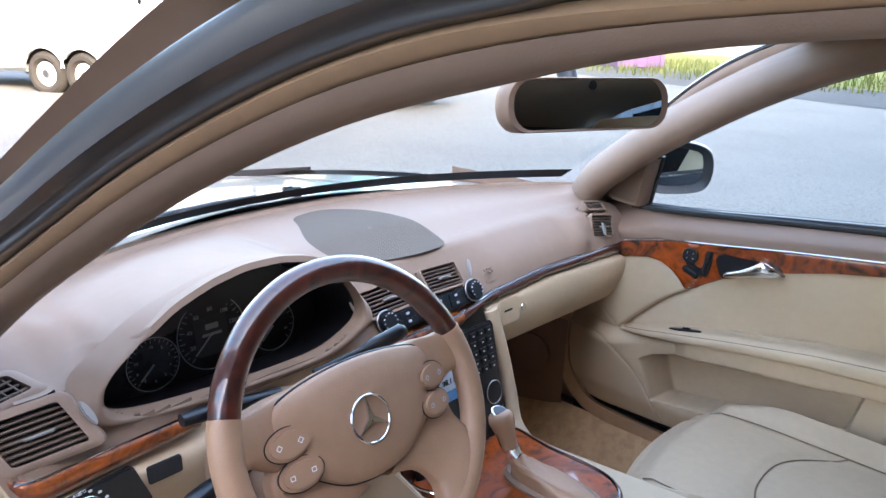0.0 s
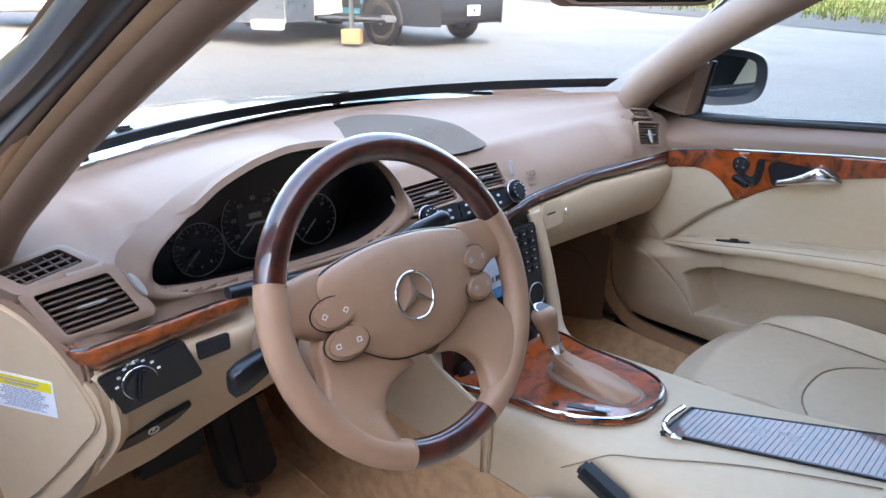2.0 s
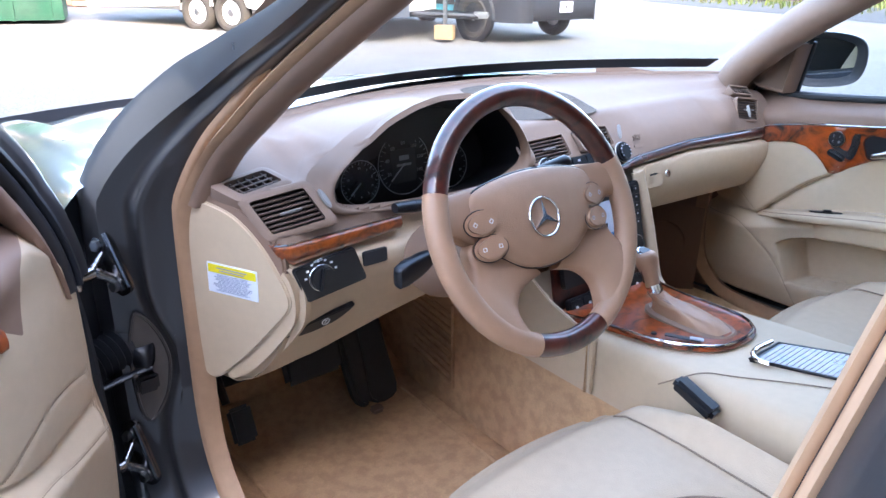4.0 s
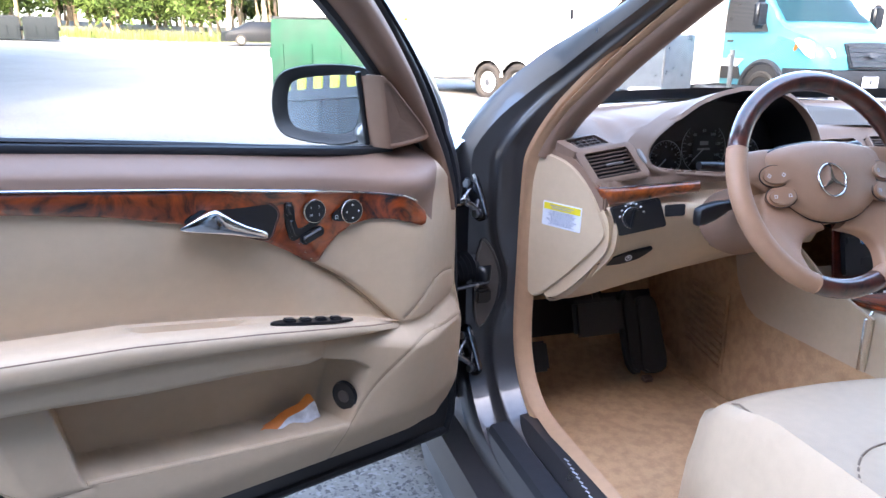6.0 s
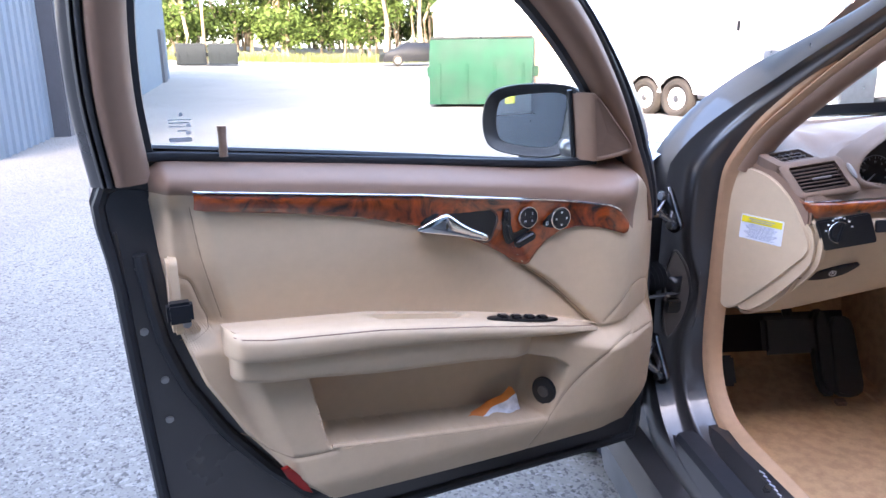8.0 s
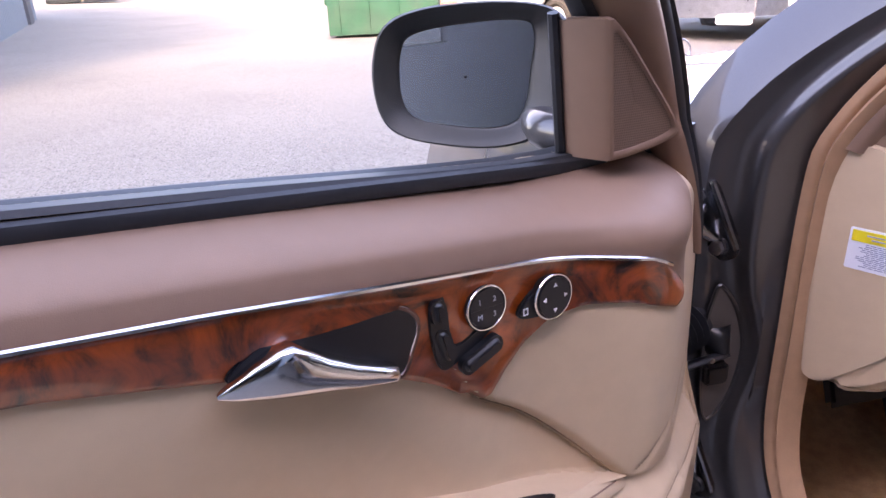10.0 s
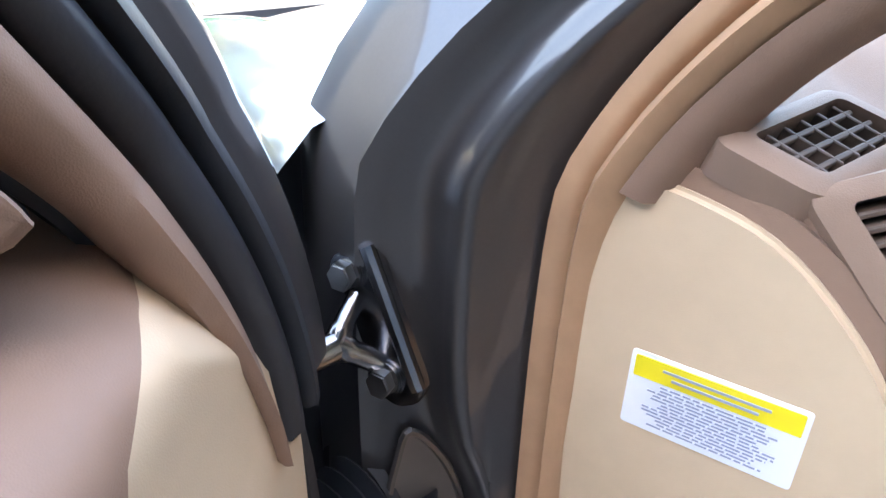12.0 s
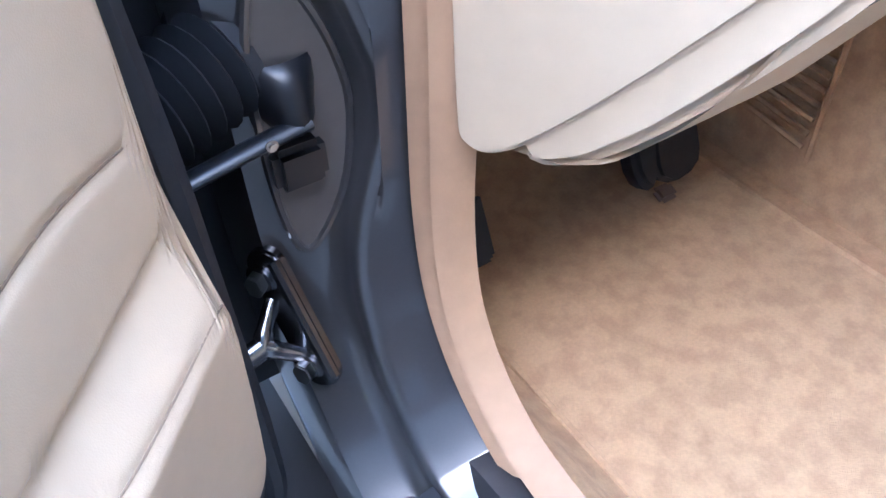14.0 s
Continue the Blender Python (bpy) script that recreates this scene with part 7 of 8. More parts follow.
part("wall_sign", block(2.1, 0.14, 0.44, pose(BAY + 0.03, WALL_Y + 0.09, 2.25), 0.01), BLACK, shop, "black sign board")
part("sign_mark", join(*[block(0.13, 0.03, 0.22, pose(BAY - 0.85 + 0.235 * k, WALL_Y + 0.17, 2.25), 0.01) for k in range(8)]), YELLOW, shop, "gold bars on the sign")
bx = thing("timber_crate", "pale timber crate against the workshop wall", "crate", pose(BAY - 1.3, WALL_Y + 0.3, 0))
for k in range(6):
    part("crate_board", block(0.5, 0.42, 0.17, pose(BAY - 1.32 + 0.01 * (k % 2), WALL_Y + 0.3, 0.08 + 0.185 * k), 0.01), TIMBER, bx)
part("wall_rail", block(2.6, 0.04, 0.07, pose(BAY - 2.25, WALL_Y + 0.06, 1.86), 0.01), METAL_WALL, shop, "pale horizontal rail")
part("roof_edge", block(80, 0.6, 0.3, pose(0, WALL_Y - 0.1, WALL_H), 0.02), DARK_WALL, shop, "dark roof edge")
part("roof_slab", block(80, 12, 0.2, pose(0, WALL_Y - 6, WALL_H), 0.02), DARK_WALL, shop)

# ---- yard things ----
WHITE_PAINT = material("white_gloss_paint", (0.66, 0.66, 0.65), 0.4, spec=0.2, coat=0.0, vary=0.03)
AQUA = material("aqua_gloss_paint", (0.08, 0.30, 0.37), 0.35, spec=0.2, coat=0.15, vary=0.03)
DIAMOND = material("tread_plate", (0.55, 0.56, 0.57), 0.3, 1.0, vary=0.2, bump=1.0, bump_scale=45, kind="grain")
GREEN = material("green_dumpster_paint", (0.014, 0.06, 0.037), 0.6, spec=0.1, vary=0.3, scale=3, second=(0.025, 0.06, 0.042), mix_scale=2)
TYRE = material("dusty_tyre", (0.05, 0.045, 0.04), 0.85, spec=0.15, vary=0.2)
AMBER = material("amber_lens", (0.75, 0.25, 0.03), 0.25)
LENS = material("lamp_lens", (0.65, 0.66, 0.68), 0.08, 0.6)


def road_wheel(parent, m, r, label=""):
    t = part("wheel", moved(tube([(0.76 * r * math.cos(a), 0.76 * r * math.sin(a), 0) for a in np.linspace(0, 2 * math.pi, 32, endpoint=False)], 0.25 * r, 10, True, 1.25), m), TYRE, parent, "dusty black tyre")
    part("rim", moved(disc(0.60 * r, 0.05, pose(0, 0, 0.0), 28, 0.01), m), WHITE_PAINT, t, "pale steel rim")
    part("hub_cap", moved(disc(0.18 * r, 0.04, pose(0, 0, 0.05), 16, 0.01), m), STEEL, t)
    return t


def frame_of(origin, d):
    """x along d on the ground, y to its left, z up."""
    d = Vector((d[0], d[1], 0)).normalized()
    return Matrix(((d.x, -d.y, 0, origin[0]), (d.y, d.x, 0, origin[1]), (0, 0, 1, origin[2]), (0, 0, 0, 1)))


# white box trailer; its right side faces the car
td = Vector((0.45, -0.893, 0)).normalized()
t0 = Vector((3.85, 12.3, 0))
tz = gz(3.85, 12.3) - 0.06
tm_ = frame_of((t0.x, t0.y, tz), td)
trailer = thing("box_trailer", "white enclosed trailer with tread plate nose", "trailer", tm_)
T = lambda n, data, mat, lab="", par=trailer, sm=30: part(n, data, mat, par, lab, tm_, sm)
box_y = 1.08
arch = lambda x0: [(x0 + 0.41 * math.cos(a), 0.36 + 0.41 * math.sin(a)) for a in np.linspace(math.radians(168), math.radians(12), 14)]
side_out = [(-3.0, 0.36)] + arch(-0.37)[:-2] + arch(0.37)[2:] + [(3.30, 0.36), (3.30, 2.65), (-3.0, 2.65)]
T("trailer_side", slab(side_out, Matrix(((1, 0, 0, 0), (0, 0, -1, 0.05), (0, 1, 0, 0), (0, 0, 0, 1))), 0.05, 0.006), WHITE_PAINT, "white trailer side with cut wheel arches")
T("trailer_box", block(6.26, 2.0, 1.85, pose(0.15, box_y + 0.02, 1.72), 0.03), WHITE_PAINT, "white trailer box")
T("wheel_box", block(2.0, 0.25, 0.6, pose(0.0, 0.36, 0.62), 0.02), TYRE, "dark wheel box")
T("trailer_nose", slab([(3.28, 0.06), (3.28, 2.10), (3.50, 1.6), (3.50, 0.56)], pose(0, 0, 0.46), 2.16, 0.02), WHITE_PAINT, "white wedge nose")
T("tread_plate", block(1.25, 0.012, 0.80, pose(2.66, -0.008, 0.76), 0.004), DIAMOND, "bright tread plate guard")
T("corner_strip", block(0.10, 0.02, 2.25, pose(3.27, -0.010, 1.50), 0.006), DIAMOND, "bright corner strip")
T("tread_plate", slab([(0, 0), (0.54, 0), (0.54, 0.84), (0, 0.84)], Matrix(((0.40, 0, 0.916, 3.31), (0.916, 0, -0.40, 0.030), (0, 1, 0, 0.38), (0, 0, 0, 1))), 0.012, 0.002), DIAMOND, "bright tread plate guard")
for k in range(9):
    T("front_rib", block(0.52, 0.010, 0.018, Matrix.Translation((3.425, 0.278, 1.30 + 0.09 * k)) @ pose(0, 0, 0, 0, 0, 66.4), 0.004), STEEL, "pressed rib")
T("trailer_frame", block(6.0, 1.8, 0.12, pose(0.2, box_y, 0.42), 0.02), WHITE_PAINT, "white trailer frame")
T("roof_rail", block(6.3, 0.05, 0.06, pose(0.15, 0.0, 2.66), 0.01), STEEL, "bright roof rail")
T("step", block(0.5, 0.16, 0.14, pose(3.05, -0.06, 0.34), 0.02), WHITE_PAINT, "white step under the guard")
for xx in (-0.37, 0.37):
    road_wheel(trailer, tm_ @ pose(xx, 0.10, 0.36, 90, 0, 0), 0.36)
    T("arch_lip", tube([(xx + 0.415 * math.cos(a), -0.004, 0.36 + 0.415 * math.sin(a)) for a in np.linspace(0.25, math.pi - 0.25, 18)], 0.014, 6, up=(0, 1, 0)), WHITE_PAINT, "white arch lip")
T("side_latch", block(0.05, 0.04, 0.16, pose(1.55, -0.02, 1.55), 0.01), BLACK, "dark latch")
T("marker_lamp", block(0.10, 0.03, 0.06, pose(-2.7, -0.02, 1.55), 0.01), AMBER, "amber marker lamp")
T("tongue", tube([(3.4, 0.75, 0.42), (4.5, 1.05, 0.40)], 0.05, 8), BLACK, "dark trailer tongue")
T("tongue", tube([(3.4, 1.45, 0.42), (4.5, 1.08, 0.40)], 0.05, 8), BLACK, "dark trailer tongue")
T("jack", tube([(4.05, 0.75, 0.26), (4.05, 0.75, 1.0)], 0.035, 10), STEEL, "steel trailer jack")
T("jack_handle", tube([(4.05, 0.75, 0.92), (4.05, 0.63, 0.92), (4.05, 0.61, 0.80)], 0.012, 8), STEEL, "cranked jack handle")
T("coupler", block(0.30, 0.12, 0.10, pose(4.55, 1.06, 0.42), 0.03), STEEL, "steel coupler")
single("timber_block", block(0.30, 0.24, 0.22, tm_ @ pose(4.05, 0.75, 0.16, 0, 0, 12), 0.01), TIMBER, "weathered timber block under the trailer jack", "block")

# aqua van, nose towards the yard
vd = Vector((0.03, -1.0, 0)).normalized()
vz = gz(7.0, 9.0)
vm = frame_of((6.98, 8.95, vz), vd)
van = thing("delivery_van", "aqua and white delivery van with a dark lower bumper", "van", vm)
V = lambda n, data, mat, lab="", par=van, sm=40: part(n, data, mat, par, lab, vm, sm)
VC = 0.92
# sections along the length: (x, half width, sill, waist, roof)
VAN = smooth_path([(-4.7, 0.99, 0.34, 1.28, 2.48), (-3.0, 1.0, 0.34, 1.28, 2.50), (-1.2, 1.0, 0.34, 1.28, 2.48), (-0.75, 1.0, 0.34, 1.28, 2.38), (-0.30, 1.0, 0.34, 1.26, 1.90), (0.16, 0.99, 0.34, 1.22, 1.42), (0.34, 0.98, 0.36, 1.18, 1.31), (0.60, 0.95, 0.36, 1.08, 1.24), (0.80, 0.90, 0.38, 0.98, 1.15), (0.92, 0.83, 0.42, 0.86, 1.03), (0.98, 0.76, 0.46, 0.76, 0.92)], 4)
def van_row(x, w, b, s, r):
    up_ = 0.86 if r > 1.6 else 0.93
    half = [(1.0, b), (1.015, b + 0.35 * (s - b)), (1.015, b + 0.7 * (s - b)), (1.0, s), (0.985, s + 0.10 * (r - s)), (up_ + 0.02, r - 0.16 * min(1, r - s)), (up_ - 0.05, r - 0.03), (0.55, r), (0.2, r + 0.01)]
    return [(x, VC - w * u, z) for u, z in half] + [(x, VC + w * u, z) for u, z in half[::-1]]
V("van_body", grid([van_row(*p) for p in VAN], caps=True), AQUA, "aqua van body", sm=35)
NEAR = Matrix(((1, 0, 0, 0), (0, 0, -1, VC - 1.018), (0, 1, 0, 0), (0, 0, 0, 1)))
V("white_panel", slab([(-4.6, 1.30), (-1.25, 1.30), (-1.35, 2.2), (-4.6, 2.2)], Matrix(((1, 0, 0, 0), (0, 0.10, -1, VC - 1.13), (0, 1, 0.10, 0), (0, 0, 0, 1))), 0.006, 0), WHITE_PAINT, "white van side panel", sm=0)
V("white_band", slab([(-4.6, 0.74), (-0.58, 0.74), (-0.44, 0.86), (-4.6, 0.90)], NEAR, 0.006, 0), WHITE_PAINT, "white lettered band", sm=0)
for k in range(12):
    V("band_mark", slab([(-1.75 + 0.085 * k, 0.79), (-1.69 + 0.085 * k, 0.79), (-1.69 + 0.085 * k, 0.85), (-1.75 + 0.085 * k, 0.85)], NEAR, 0.008, 0), GREY_INK, "", sm=0)
V("lower_cladding", slab([(-4.6, 0.54), (-0.46, 0.54), (-0.54, 0.74), (-4.6, 0.74)], NEAR, 0.012, 0.004), BLACK, "dark side cladding", sm=30)
for x in (-1.15, -0.98 + 0.55):
    V("door_handle", block(0.16, 0.03, 0.035, pose(x - 0.35, VC - 1.03, 1.14), 0.012), BLACK, "dark door handle")
V("door_gap", block(0.012, 0.01, 1.5, pose(-1.02, VC - 1.012, 1.15), 0), GAUGE, "dark door gap", sm=0)
V("front_bumper", grid([[(x, VC + w * u, z) for u in np.linspace(-1, 1, 3)] for x, w, z in ((0.62, 1.0, 0.74), (0.90, 0.93, 0.74), (1.02, 0.80, 0.72), (1.05, 0.76, 0.60), (1.03, 0.78, 0.44), (0.95, 0.84, 0.34), (0.55, 0.99, 0.32))]), RUBBER, "dark lower bumper", sm=50)
for sy in (-1, 1):
    V("bumper_side", grid([[(x, VC + sy * w, z) for z in (0.32, 0.5, 0.74)] for x, w in ((0.40, 1.022), (0.62, 1.01), (0.90, 0.94), (1.02, 0.81), (1.05, 0.74))]), RUBBER, "dark bumper corner", sm=50)
    V("headlamp", slab(smooth_path([(-0.33, 0.13), (-0.12, 0.12), (0.16, 0.02), (0.22, -0.06), (0.20, -0.13), (-0.06, -0.13), (-0.20, -0.04)], 4, True), plane_at((0.80, VC + sy * 0.80, 1.0), (0.55, -sy * 0.75, -0.05) if sy < 0 else (-0.55, -sy * -0.75, 0.05), (-0.35, 0, 1)) if sy < 0 else plane_at((0.80, VC + 0.80, 1.0), (-0.55, 0.75, 0.05), (-0.35, 0, 1)) @ Matrix.Diagonal((-1, 1, 1, 1)), 0.05, 0.02), LENS, "clear headlamp", sm=40)
    V("door_mirror", block(0.14, 0.26, 0.42, pose(-0.02, VC + sy * 1.19, 1.52), 0.06, 3), BLACK, "black door mirror")
    V("corner_lamp", block(0.05, 0.05, 0.14, pose(0.55, VC + sy * 0.965, 1.05, 0, 20, -sy * 25), 0.02), AMBER, "amber corner lamp")
gr = V("grille", slab(smooth_path([(-0.44, 0.12), (-0.38, 0.19), (0.38, 0.19), (0.44, 0.12), (0.40, -0.13), (0.33, -0.19), (-0.33, -0.19), (-0.40, -0.13)], 3, True), plane_at((0.965, VC, 0.92), (0, 1, 0), (-0.30, 0, 1)), 0.05, 0.02), RUBBER, "dark radiator grille")
for k in range(5):
    V("grille_bar", block(0.03, 0.74 + 0.02 * k, 0.022, pose(1.055 - 0.021 * k, VC, 0.78 + 0.066 * k), 0.008), STEEL, "", gr)
V("badge", disc(0.10, 0.02, plane_at((1.045, VC, 0.93), (0, 1, 0), (-0.30, 0, 1)), 24, 0.006, 0.45), DARK_WALL, "oval badge", gr)
V("number_plate", block(0.02, 0.31, 0.16, pose(1.07, VC, 0.55), 0.005), LABEL, "white number plate")
V("plate_mark", block(0.005, 0.05, 0.06, pose(1.082, VC, 0.55), 0.002), DARK_WALL, "dark bar on the plate")
V("van_windscreen", grid([[(x, VC + w * u, z + 0.012 * (1 - u * u)) for u in np.linspace(-1, 1, 9)] for x, w, z in ((0.185, 0.86, 1.425), (-0.05, 0.84, 1.665), (-0.28, 0.82, 1.905), (-0.50, 0.80, 2.135), (-0.68, 0.78, 2.33))]), DARK_GLASS, "dark windscreen", sm=60)
V("side_window", slab([(-0.98, 1.27), (0.02, 1.27), (-0.16, 1.55), (-0.48, 2.02), (-0.98, 2.05)], Matrix(((1, 0, 0, 0), (0, 0.15, -1, VC - 1.21), (0, 1, 0.15, 0), (0, 0, 0, 1))), 0.012, 0), GAUGE, "dark side window", sm=0)
for xx in (0.0, -3.6):
    for yy in (VC - 0.90, VC + 0.90):
        road_wheel(van, vm @ pose(xx, yy - (0.04 if yy < 1 else -0.04), 0.36, 90 if yy < 1 else -90, 0, 0), 0.36)
    V("wheel_well", disc(0.43, 0.05, Matrix(((1, 0, 0, xx), (0, 0, -1, VC - 0.98), (0, 1, 0, 0.38), (0, 0, 0, 1))), 28, 0.004), GAUGE, "dark wheel well")
    V("wheel_arch", tube([(xx + 0.455 * math.cos(a), VC - 1.02, 0.37 + 0.455 * math.sin(a)) for a in np.linspace(-0.05, math.pi + 0.05, 20)], 0.045, 8, up=(0, 1, 0)), RUBBER, "dark wheel arch")

# green dumpster
def dumpster(name, m, w, d, h, mat, label):
    o = thing(name, label, "dumpster", m, group="dumpsters")
    P = lambda n, data, mt, lab="", par=o, sm=30: part(n, data, mt, par, lab, m, sm)
    P("bin_body", join(slab([(0, 0), (d, 0), (d, h), (0.12, h), (0, h * 0.72)], Matrix(((0, 0, 1, 0), (1, 0, 0, 0), (0, 1, 0, 0.06), (0, 0, 0, 1))), w, 0.01)), mat, "ribbed steel bin body")
    for k in range(2):
        P("bin_lid", block(w / 2 - 0.03, d - 0.1, 0.05, pose(w * (0.25 + 0.5 * k), d / 2 + 0.05, h + 0.09), 0.01), RUBBER, "black plastic lid")
    P("lift_pocket", block(0.12, 0.5, 0.22, pose(-0.05, 0.6, h * 0.55), 0.01), mat, "fork pocket")
    P("lift_pocket", block(0.12, 0.5, 0.22, pose(w + 0.05, 0.6, h * 0.55), 0.01), mat, "fork pocket")
    for k in range(4):
        P("rib", block(0.06, 0.04, h * 0.65, pose(w * (0.1 + 0.27 * k), -0.02, h * 0.36), 0.008), mat, "steel rib")
    return o


CAR_DARK = material("dark_car_paint", (0.012, 0.013, 0.016), 0.4, spec=0.2)
gd = Vector((2.17, -0.57, 0)).normalized()
dumpster("dumpster", frame_of((-0.15, 15.06, gz(0, 15) + 0.0), gd), 2.2, 1.5, 1.35, GREEN, "scratched green steel dumpster")
DGREY = material("dark_dumpster_paint", (0.009, 0.012, 0.014), 0.6, spec=0.15, vary=0.15)
for k in range(2):
    dumpster("dumpster", frame_of((-12.6 + 1.75 * k, 43.0 + 0.4 * k, gz(-12, 43)), (1, 0.2)), 1.65, 1.3, 1.15, DGREY, "dark grey steel dumpster")

# side building, far brick shed, parked car, pole and wires
side = thing("side_building", "blue grey metal building along the yard", "building", pose(-8, 20, 0))
sb = frame_of((-5.6, 8.0, -0.3), (-0.18, 1.0))
part("wall", moved(cladding(0, 21.5, 0, 0, 7.0, 0.3, -1), sb), METAL_WALL, side, "ribbed blue grey wall", smooth=0)
part("wall", moved(cladding(0, 21.5, 8, 0, 7.0, 0.3, 1), sb), METAL_WALL, side, "ribbed blue grey wall", smooth=0)
part("end_wall", moved(block(0.1, 8, 7.0, pose(21.5, 4, 3.5), 0), sb), METAL_WALL, side)
part("end_wall", moved(block(0.1, 8, 7.0, pose(0, 4, 3.5), 0), sb), METAL_WALL, side)
part("roof_slab", moved(block(21.7, 8.3, 0.2, pose(10.75, 4, 7.1), 0.02), sb), DARK_WALL, side)
for xx in (4.5, 19.5):
    part("wall_door", moved(block(1.2, 0.12, 2.6, pose(xx, -0.05, 1.5), 0.02), sb), DARK_WALL, side, "dark door")
part("pilaster", moved(block(0.5, 0.3, 5.0, pose(2.6, -0.1, 2.5), 0.02), sb), DARK_WALL, side, "dark door frame")
BRICK = material("far_brick", (0.42, 0.20, 0.12), 0.8, vary=0.15, scale=2)
shed = thing("far_shed", "low white and brick shed across the yard", "building", pose(9, 40, 0))
part("wall", block(14, 6, 3.4, pose(9.5, 41, gz(9, 40) + 1.7), 0.02), WHITE_PAINT, shed, "white wall")
part("brick_front", block(4.2, 0.2, 2.2, pose(7.6, 37.9, gz(8, 38) + 1.1), 0.02), BRICK, shed, "orange brick front")
part("roof_slab", block(14.4, 6.4, 0.25, pose(9.5, 41, gz(9, 40) + 3.5), 0.02), WHITE_PAINT, shed, "pale flat roof")
pile = thing("pallet_stack", "stack of brown pallets beside the dumpster", "pallets", pose(3.6, 19, gz(3, 19)))
for k in range(5):
    part("pallet", block(1.3, 1.0, 0.11, pose(3.7 + 0.04 * (k % 2), 19.2, gz(3.7, 19) + 0.08 + 0.15 * k), 0.01), BRICK, pile)
auto = thing("parked_car", "dark parked car in the sun", "car", pose(1.2, 46, gz(1, 46)))
am = frame_of((1.5, 46.0, gz(1, 46)), (-1, -0.15))
part("car_body", grid([[am @ Vector((x, y, z)) for y, z in ((-0.85, 0.25), (-0.9, 0.6), (-0.88, s), (-0.62, t), (0.62, t), (0.88, s), (0.9, 0.6), (0.85, 0.25))] for x, s, t in ((-2.2, 0.7, 0.72), (-1.9, 0.85, 0.92), (-1.2, 0.92, 1.0), (-0.6, 0.95, 1.40), (0.7, 0.95, 1.42), (1.4, 0.92, 1.0), (2.1, 0.8, 0.82), (2.25, 0.6, 0.62))], caps=True), CAR_DARK, auto, "dark car body", smooth=50)
for xx in (-1.4, 1.35):
    road_wheel(auto, am @ pose(xx, 0.85, 0.32, -90, 0, 0), 0.32)
pole = thing("utility_pole", "wooden utility pole with wires", "pole", pose(-11.6, 46, gz(-11, 46)))
part("pole_shaft", tube([(-11.6, 46, 1), (-11.6, 46, 6), (-11.5, 46, 11)], [0.16, 0.14, 0.11], 12), TIMBER, pole, "grey brown pole")
part("crossarm", block(2.2, 0.12, 0.14, pose(-11.5, 46, 10), 0.01), TIMBER, pole)
for dz in (0, 0.7, 1.5):
    part("wire", tube([(-60 + 6 * k, 46 + 0.35 * k, 9.9 - dz + 0.004 * (k - 10) ** 2 * 1.0) for k in range(21)], 0.02, 5), BLACK, pole, "thin black wire")

# asphalt road, grass and kerb on the right
ASPHALT = material("asphalt", (0.06, 0.06, 0.06), 0.9, spec=0.15, vary=0.15, scale=0.6, bump=0.5, bump_scale=80)
GRASS = material("grass", (0.075, 0.10, 0.025), 0.9, spec=0.1, vary=0.35, scale=2, second=(0.13, 0.125, 0.045), mix_scale=0.7, bump=1.0, bump_scale=50)
def strip_on_ground(name, pts, w, mat, label, cat, lift):
    rows = []
    for x, y in pts:
        rows.append([(x + u, y, far_z(x + u, y) + lift) for u in np.linspace(0, w, 6)])
    return single(name, grid(rows), mat, label, cat, kind="structure", smooth=60)
strip_on_ground("road", [(14.5 + 0.25 * (y + 10), y) for y in np.linspace(-10, 45, 24)], 7, ASPHALT, "dark grey asphalt road beside the yard", "road", 0.012)
strip_on_ground("verge", [(21.6 + 0.25 * (y + 10), y) for y in np.linspace(-10, 45, 24)], 30, GRASS, "mown green verge", "grass", 0.02)
random.seed(11)
def tuft_field(x0, x1, y0, y1, n, h, seed):
    rng = np.random.default_rng(seed)
    vs, fs = [], []
    for _ in range(n):
        x, y = rng.uniform(x0, x1), rng.uniform(y0, y1)
        z = far_z(x, y)
        a = rng.uniform(0, math.pi)
        hh = h * rng.uniform(0.5, 1.3)
        i = len(vs)
        vs += [(x - 0.03 * math.cos(a), y - 0.03 * math.sin(a), z), (x + 0.03 * math.cos(a), y + 0.03 * math.sin(a), z), (x + rng.normal(0, 0.08), y + rng.normal(0, 0.08), z + hh)]
        fs.append((i, i + 1, i + 2))
    return vs, fs
single("verge_grass", tuft_field(22, 40, -2, 40, 7000, 0.35, 2), GRASS, "uneven grass tufts on the verge", "grass", kind="stuff", smooth=0)
single("yard_edge_grass", tuft_field(-20, 22, 50, 56, 6000, 0.6, 3), GRASS, "rough grass along the yard's far edge", "grass", kind="stuff", smooth=0)
wallb = thing("retaining_wall", "long pale wall beyond the road", "wall", pose(30, 30, 0))
part("wall_body", block(26, 0.4, 1.0, pose(24, 46, far_z(24, 46) + 0.5, 0, 0, -20), 0.02), DARK_WALL, wallb, "dark low wall")
part("warehouse", block(34, 12, 6, pose(48, 62, far_z(40, 60) + 3, 0, 0, -20), 0.05), WHITE_PAINT, wallb, "pale ribbed warehouse")
PURPLE = material("purple_paint", (0.10, 0.05, 0.14), 0.5)
dumpster("dumpster", frame_of((26.5, 14.5, far_z(26, 14)), (1, -0.5)), 2.4, 1.5, 1.4, PURPLE, "dark purple dumpster beyond the road")

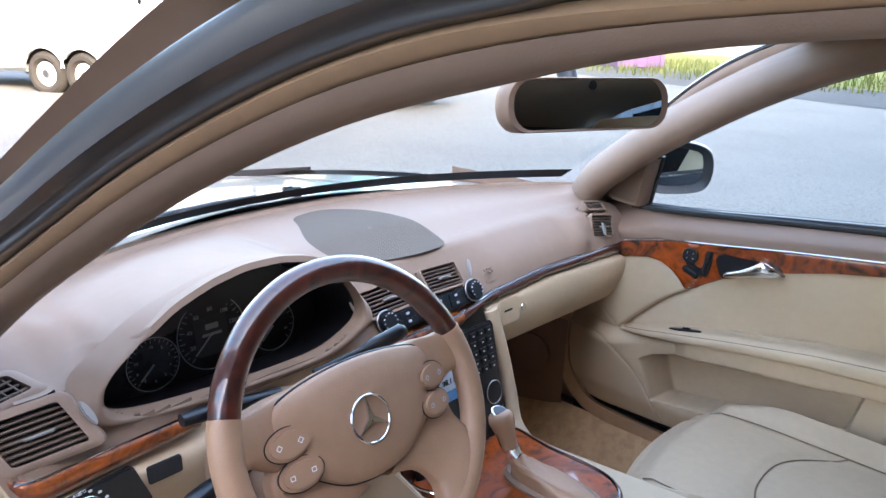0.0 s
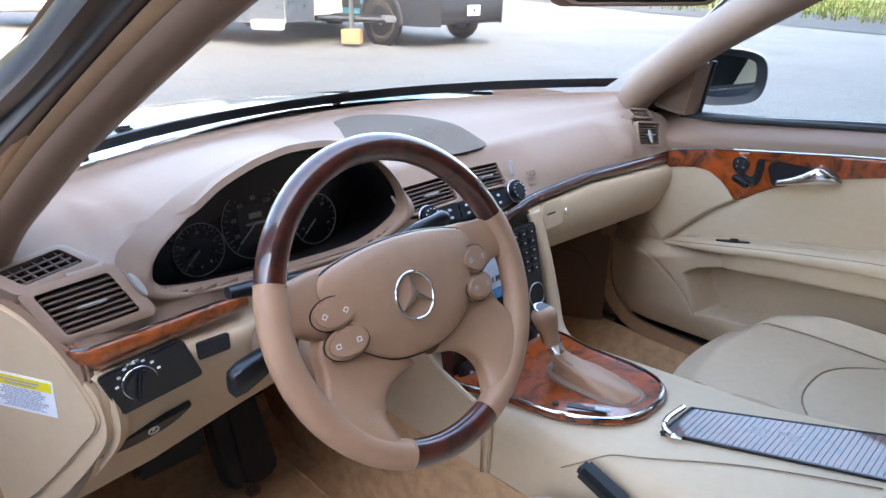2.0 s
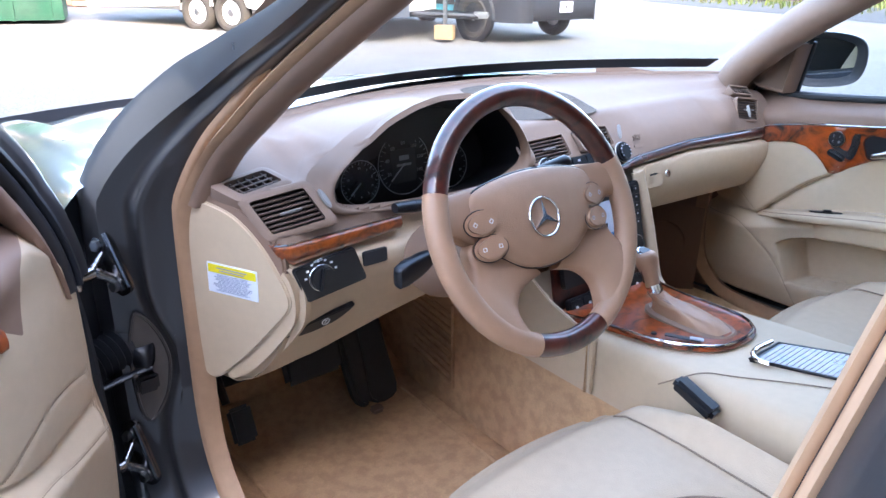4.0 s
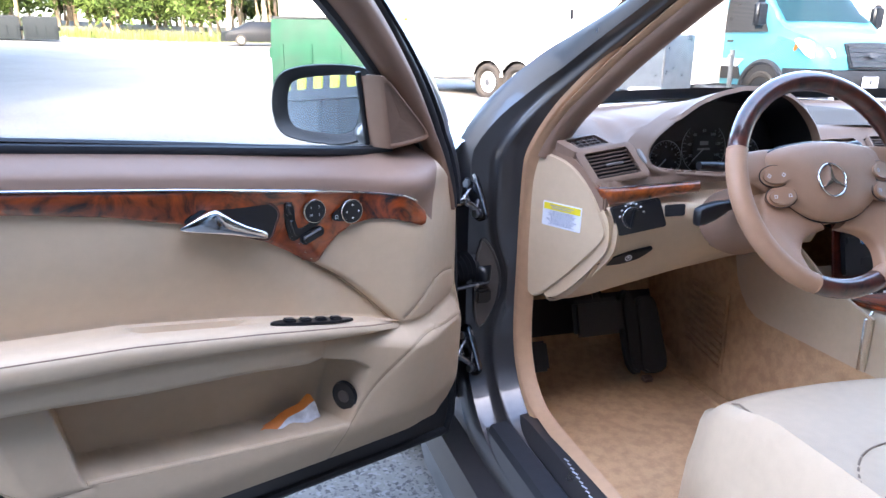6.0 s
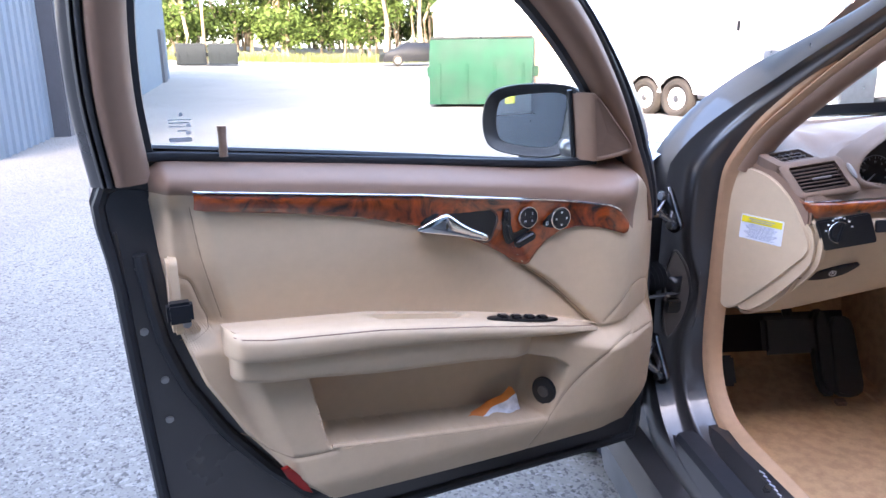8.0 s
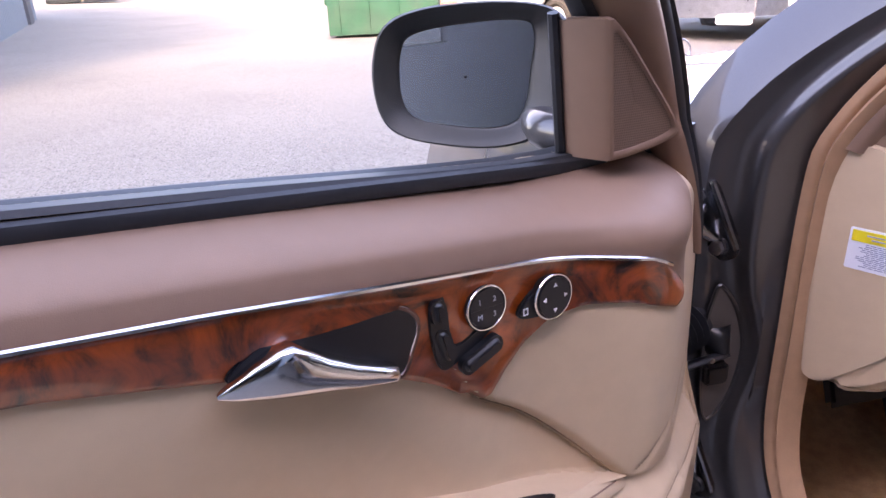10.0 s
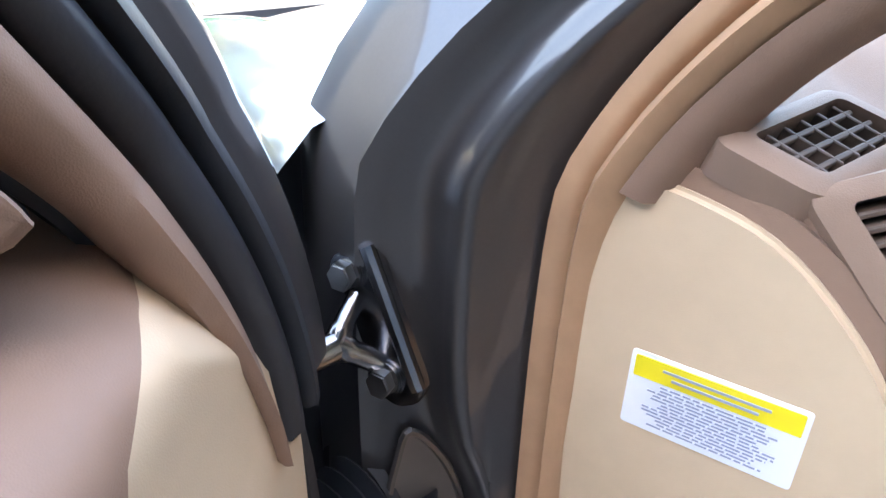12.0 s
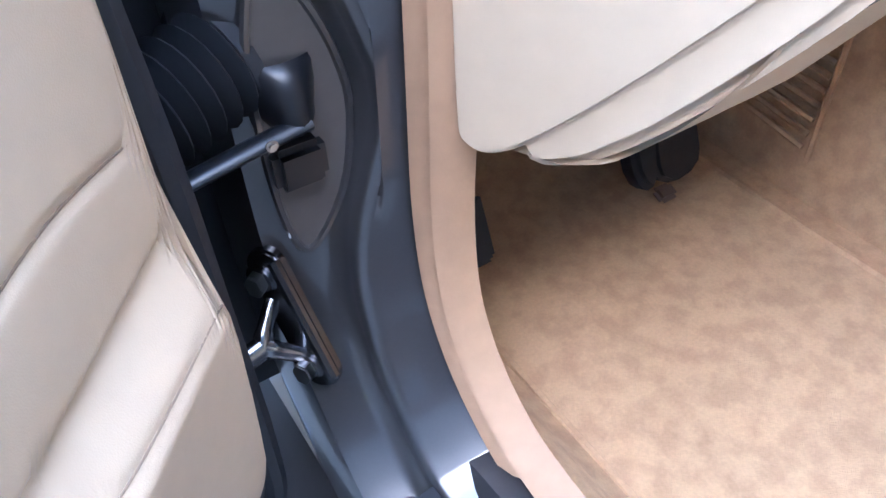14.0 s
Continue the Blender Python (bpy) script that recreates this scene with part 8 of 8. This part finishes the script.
# ---- wood at the end of the yard ----
BARK = material("pale_bark", (0.20, 0.155, 0.11), 0.9, vary=0.3, scale=3)
LEAF = [material("leaf_light", (0.085, 0.105, 0.02), 0.7, spec=0.1, vary=0.4, scale=0.8, fine=4), material("leaf_mid", (0.05, 0.075, 0.018), 0.7, spec=0.1, vary=0.4, scale=0.8, fine=4), material("leaf_dark", (0.028, 0.048, 0.014), 0.7, spec=0.1, vary=0.4, scale=0.8, fine=4)]


def tree_meshes(seed, h, spread, leaf, low):
    rng = np.random.default_rng(seed)
    bends = [(rng.normal(0, 0.12) * k, rng.normal(0, 0.12) * k, h * k / 6) for k in range(7)]
    trunk = [tube(bends, [0.20 * (1 - 0.8 * k / 6) + 0.03 for k in range(7)], 8)]
    tips = []
    for _ in range(11):
        k = rng.uniform(low, 0.97)
        b = np.array([np.interp(k * 6, range(7), [q[j] for q in bends]) for j in range(3)])
        a, L = rng.uniform(0, 2 * math.pi), spread * rng.uniform(0.5, 1.0) * (1.15 - 0.6 * k)
        e = b + np.array([L * math.cos(a), L * math.sin(a), L * rng.uniform(0.2, 0.7)])
        trunk.append(tube([tuple(b), tuple(0.5 * (b + e) + np.array([0, 0, 0.1 * L])), tuple(e)], [0.06, 0.04, 0.015], 6))
        tips += [e, 0.6 * e + 0.4 * b, 0.35 * e + 0.65 * b]
    vs, fs = [], []
    for e in tips:
        for _ in range(80):
            c = e + rng.normal(0, 1, 3) * np.array([0.55, 0.55, 0.38]) * spread * 0.42
            s = rng.uniform(0.12, 0.32)
            u, w = rng.normal(0, 1, 3), rng.normal(0, 1, 3)
            u /= np.linalg.norm(u)
            w = w - u * (w @ u)
            w /= np.linalg.norm(w)
            i = len(vs)
            vs += [tuple(c - u * s), tuple(c + w * s * 0.5), tuple(c + u * s), tuple(c - w * s * 0.5)]
            fs.append((i, i + 1, i + 2, i + 3))
    return to_mesh("trunk", join(*trunk), BARK), to_mesh("crown", (vs, fs), leaf, 0)


kinds = [tree_meshes(21 + k, h, sp, LEAF[k % 3], lo) for k, (h, sp, lo) in enumerate(((13, 2.6, 0.35), (15, 2.8, 0.5), (11, 2.6, 0.2), (16, 2.4, 0.55), (9, 3.0, 0.12), (14, 2.8, 0.4)))]
random.seed(5)
for k in range(330):
    x = -75 + 150 * (k + random.random()) / 330
    y = 60 + random.uniform(0, 26) + 0.004 * x * x * 0.5
    tr, cr_ = kinds[random.choice((0, 1, 2, 2, 3, 4, 4, 5))]
    s = random.uniform(0.75, 1.1)
    m = pose(x, y, far_z(x, min(y, 80)) - 0.1, 0, 0, random.uniform(0, 360)) @ Matrix.Diagonal((s, s, s, 1))
    t = thing("tree", "tall thin tree with sunlit yellow green leaves", "tree", m, group="trees at the yard's end")
    for nm, me in (("trunk", tr), ("crown", cr_)):
        o = new(nm, me)
        o.parent = t
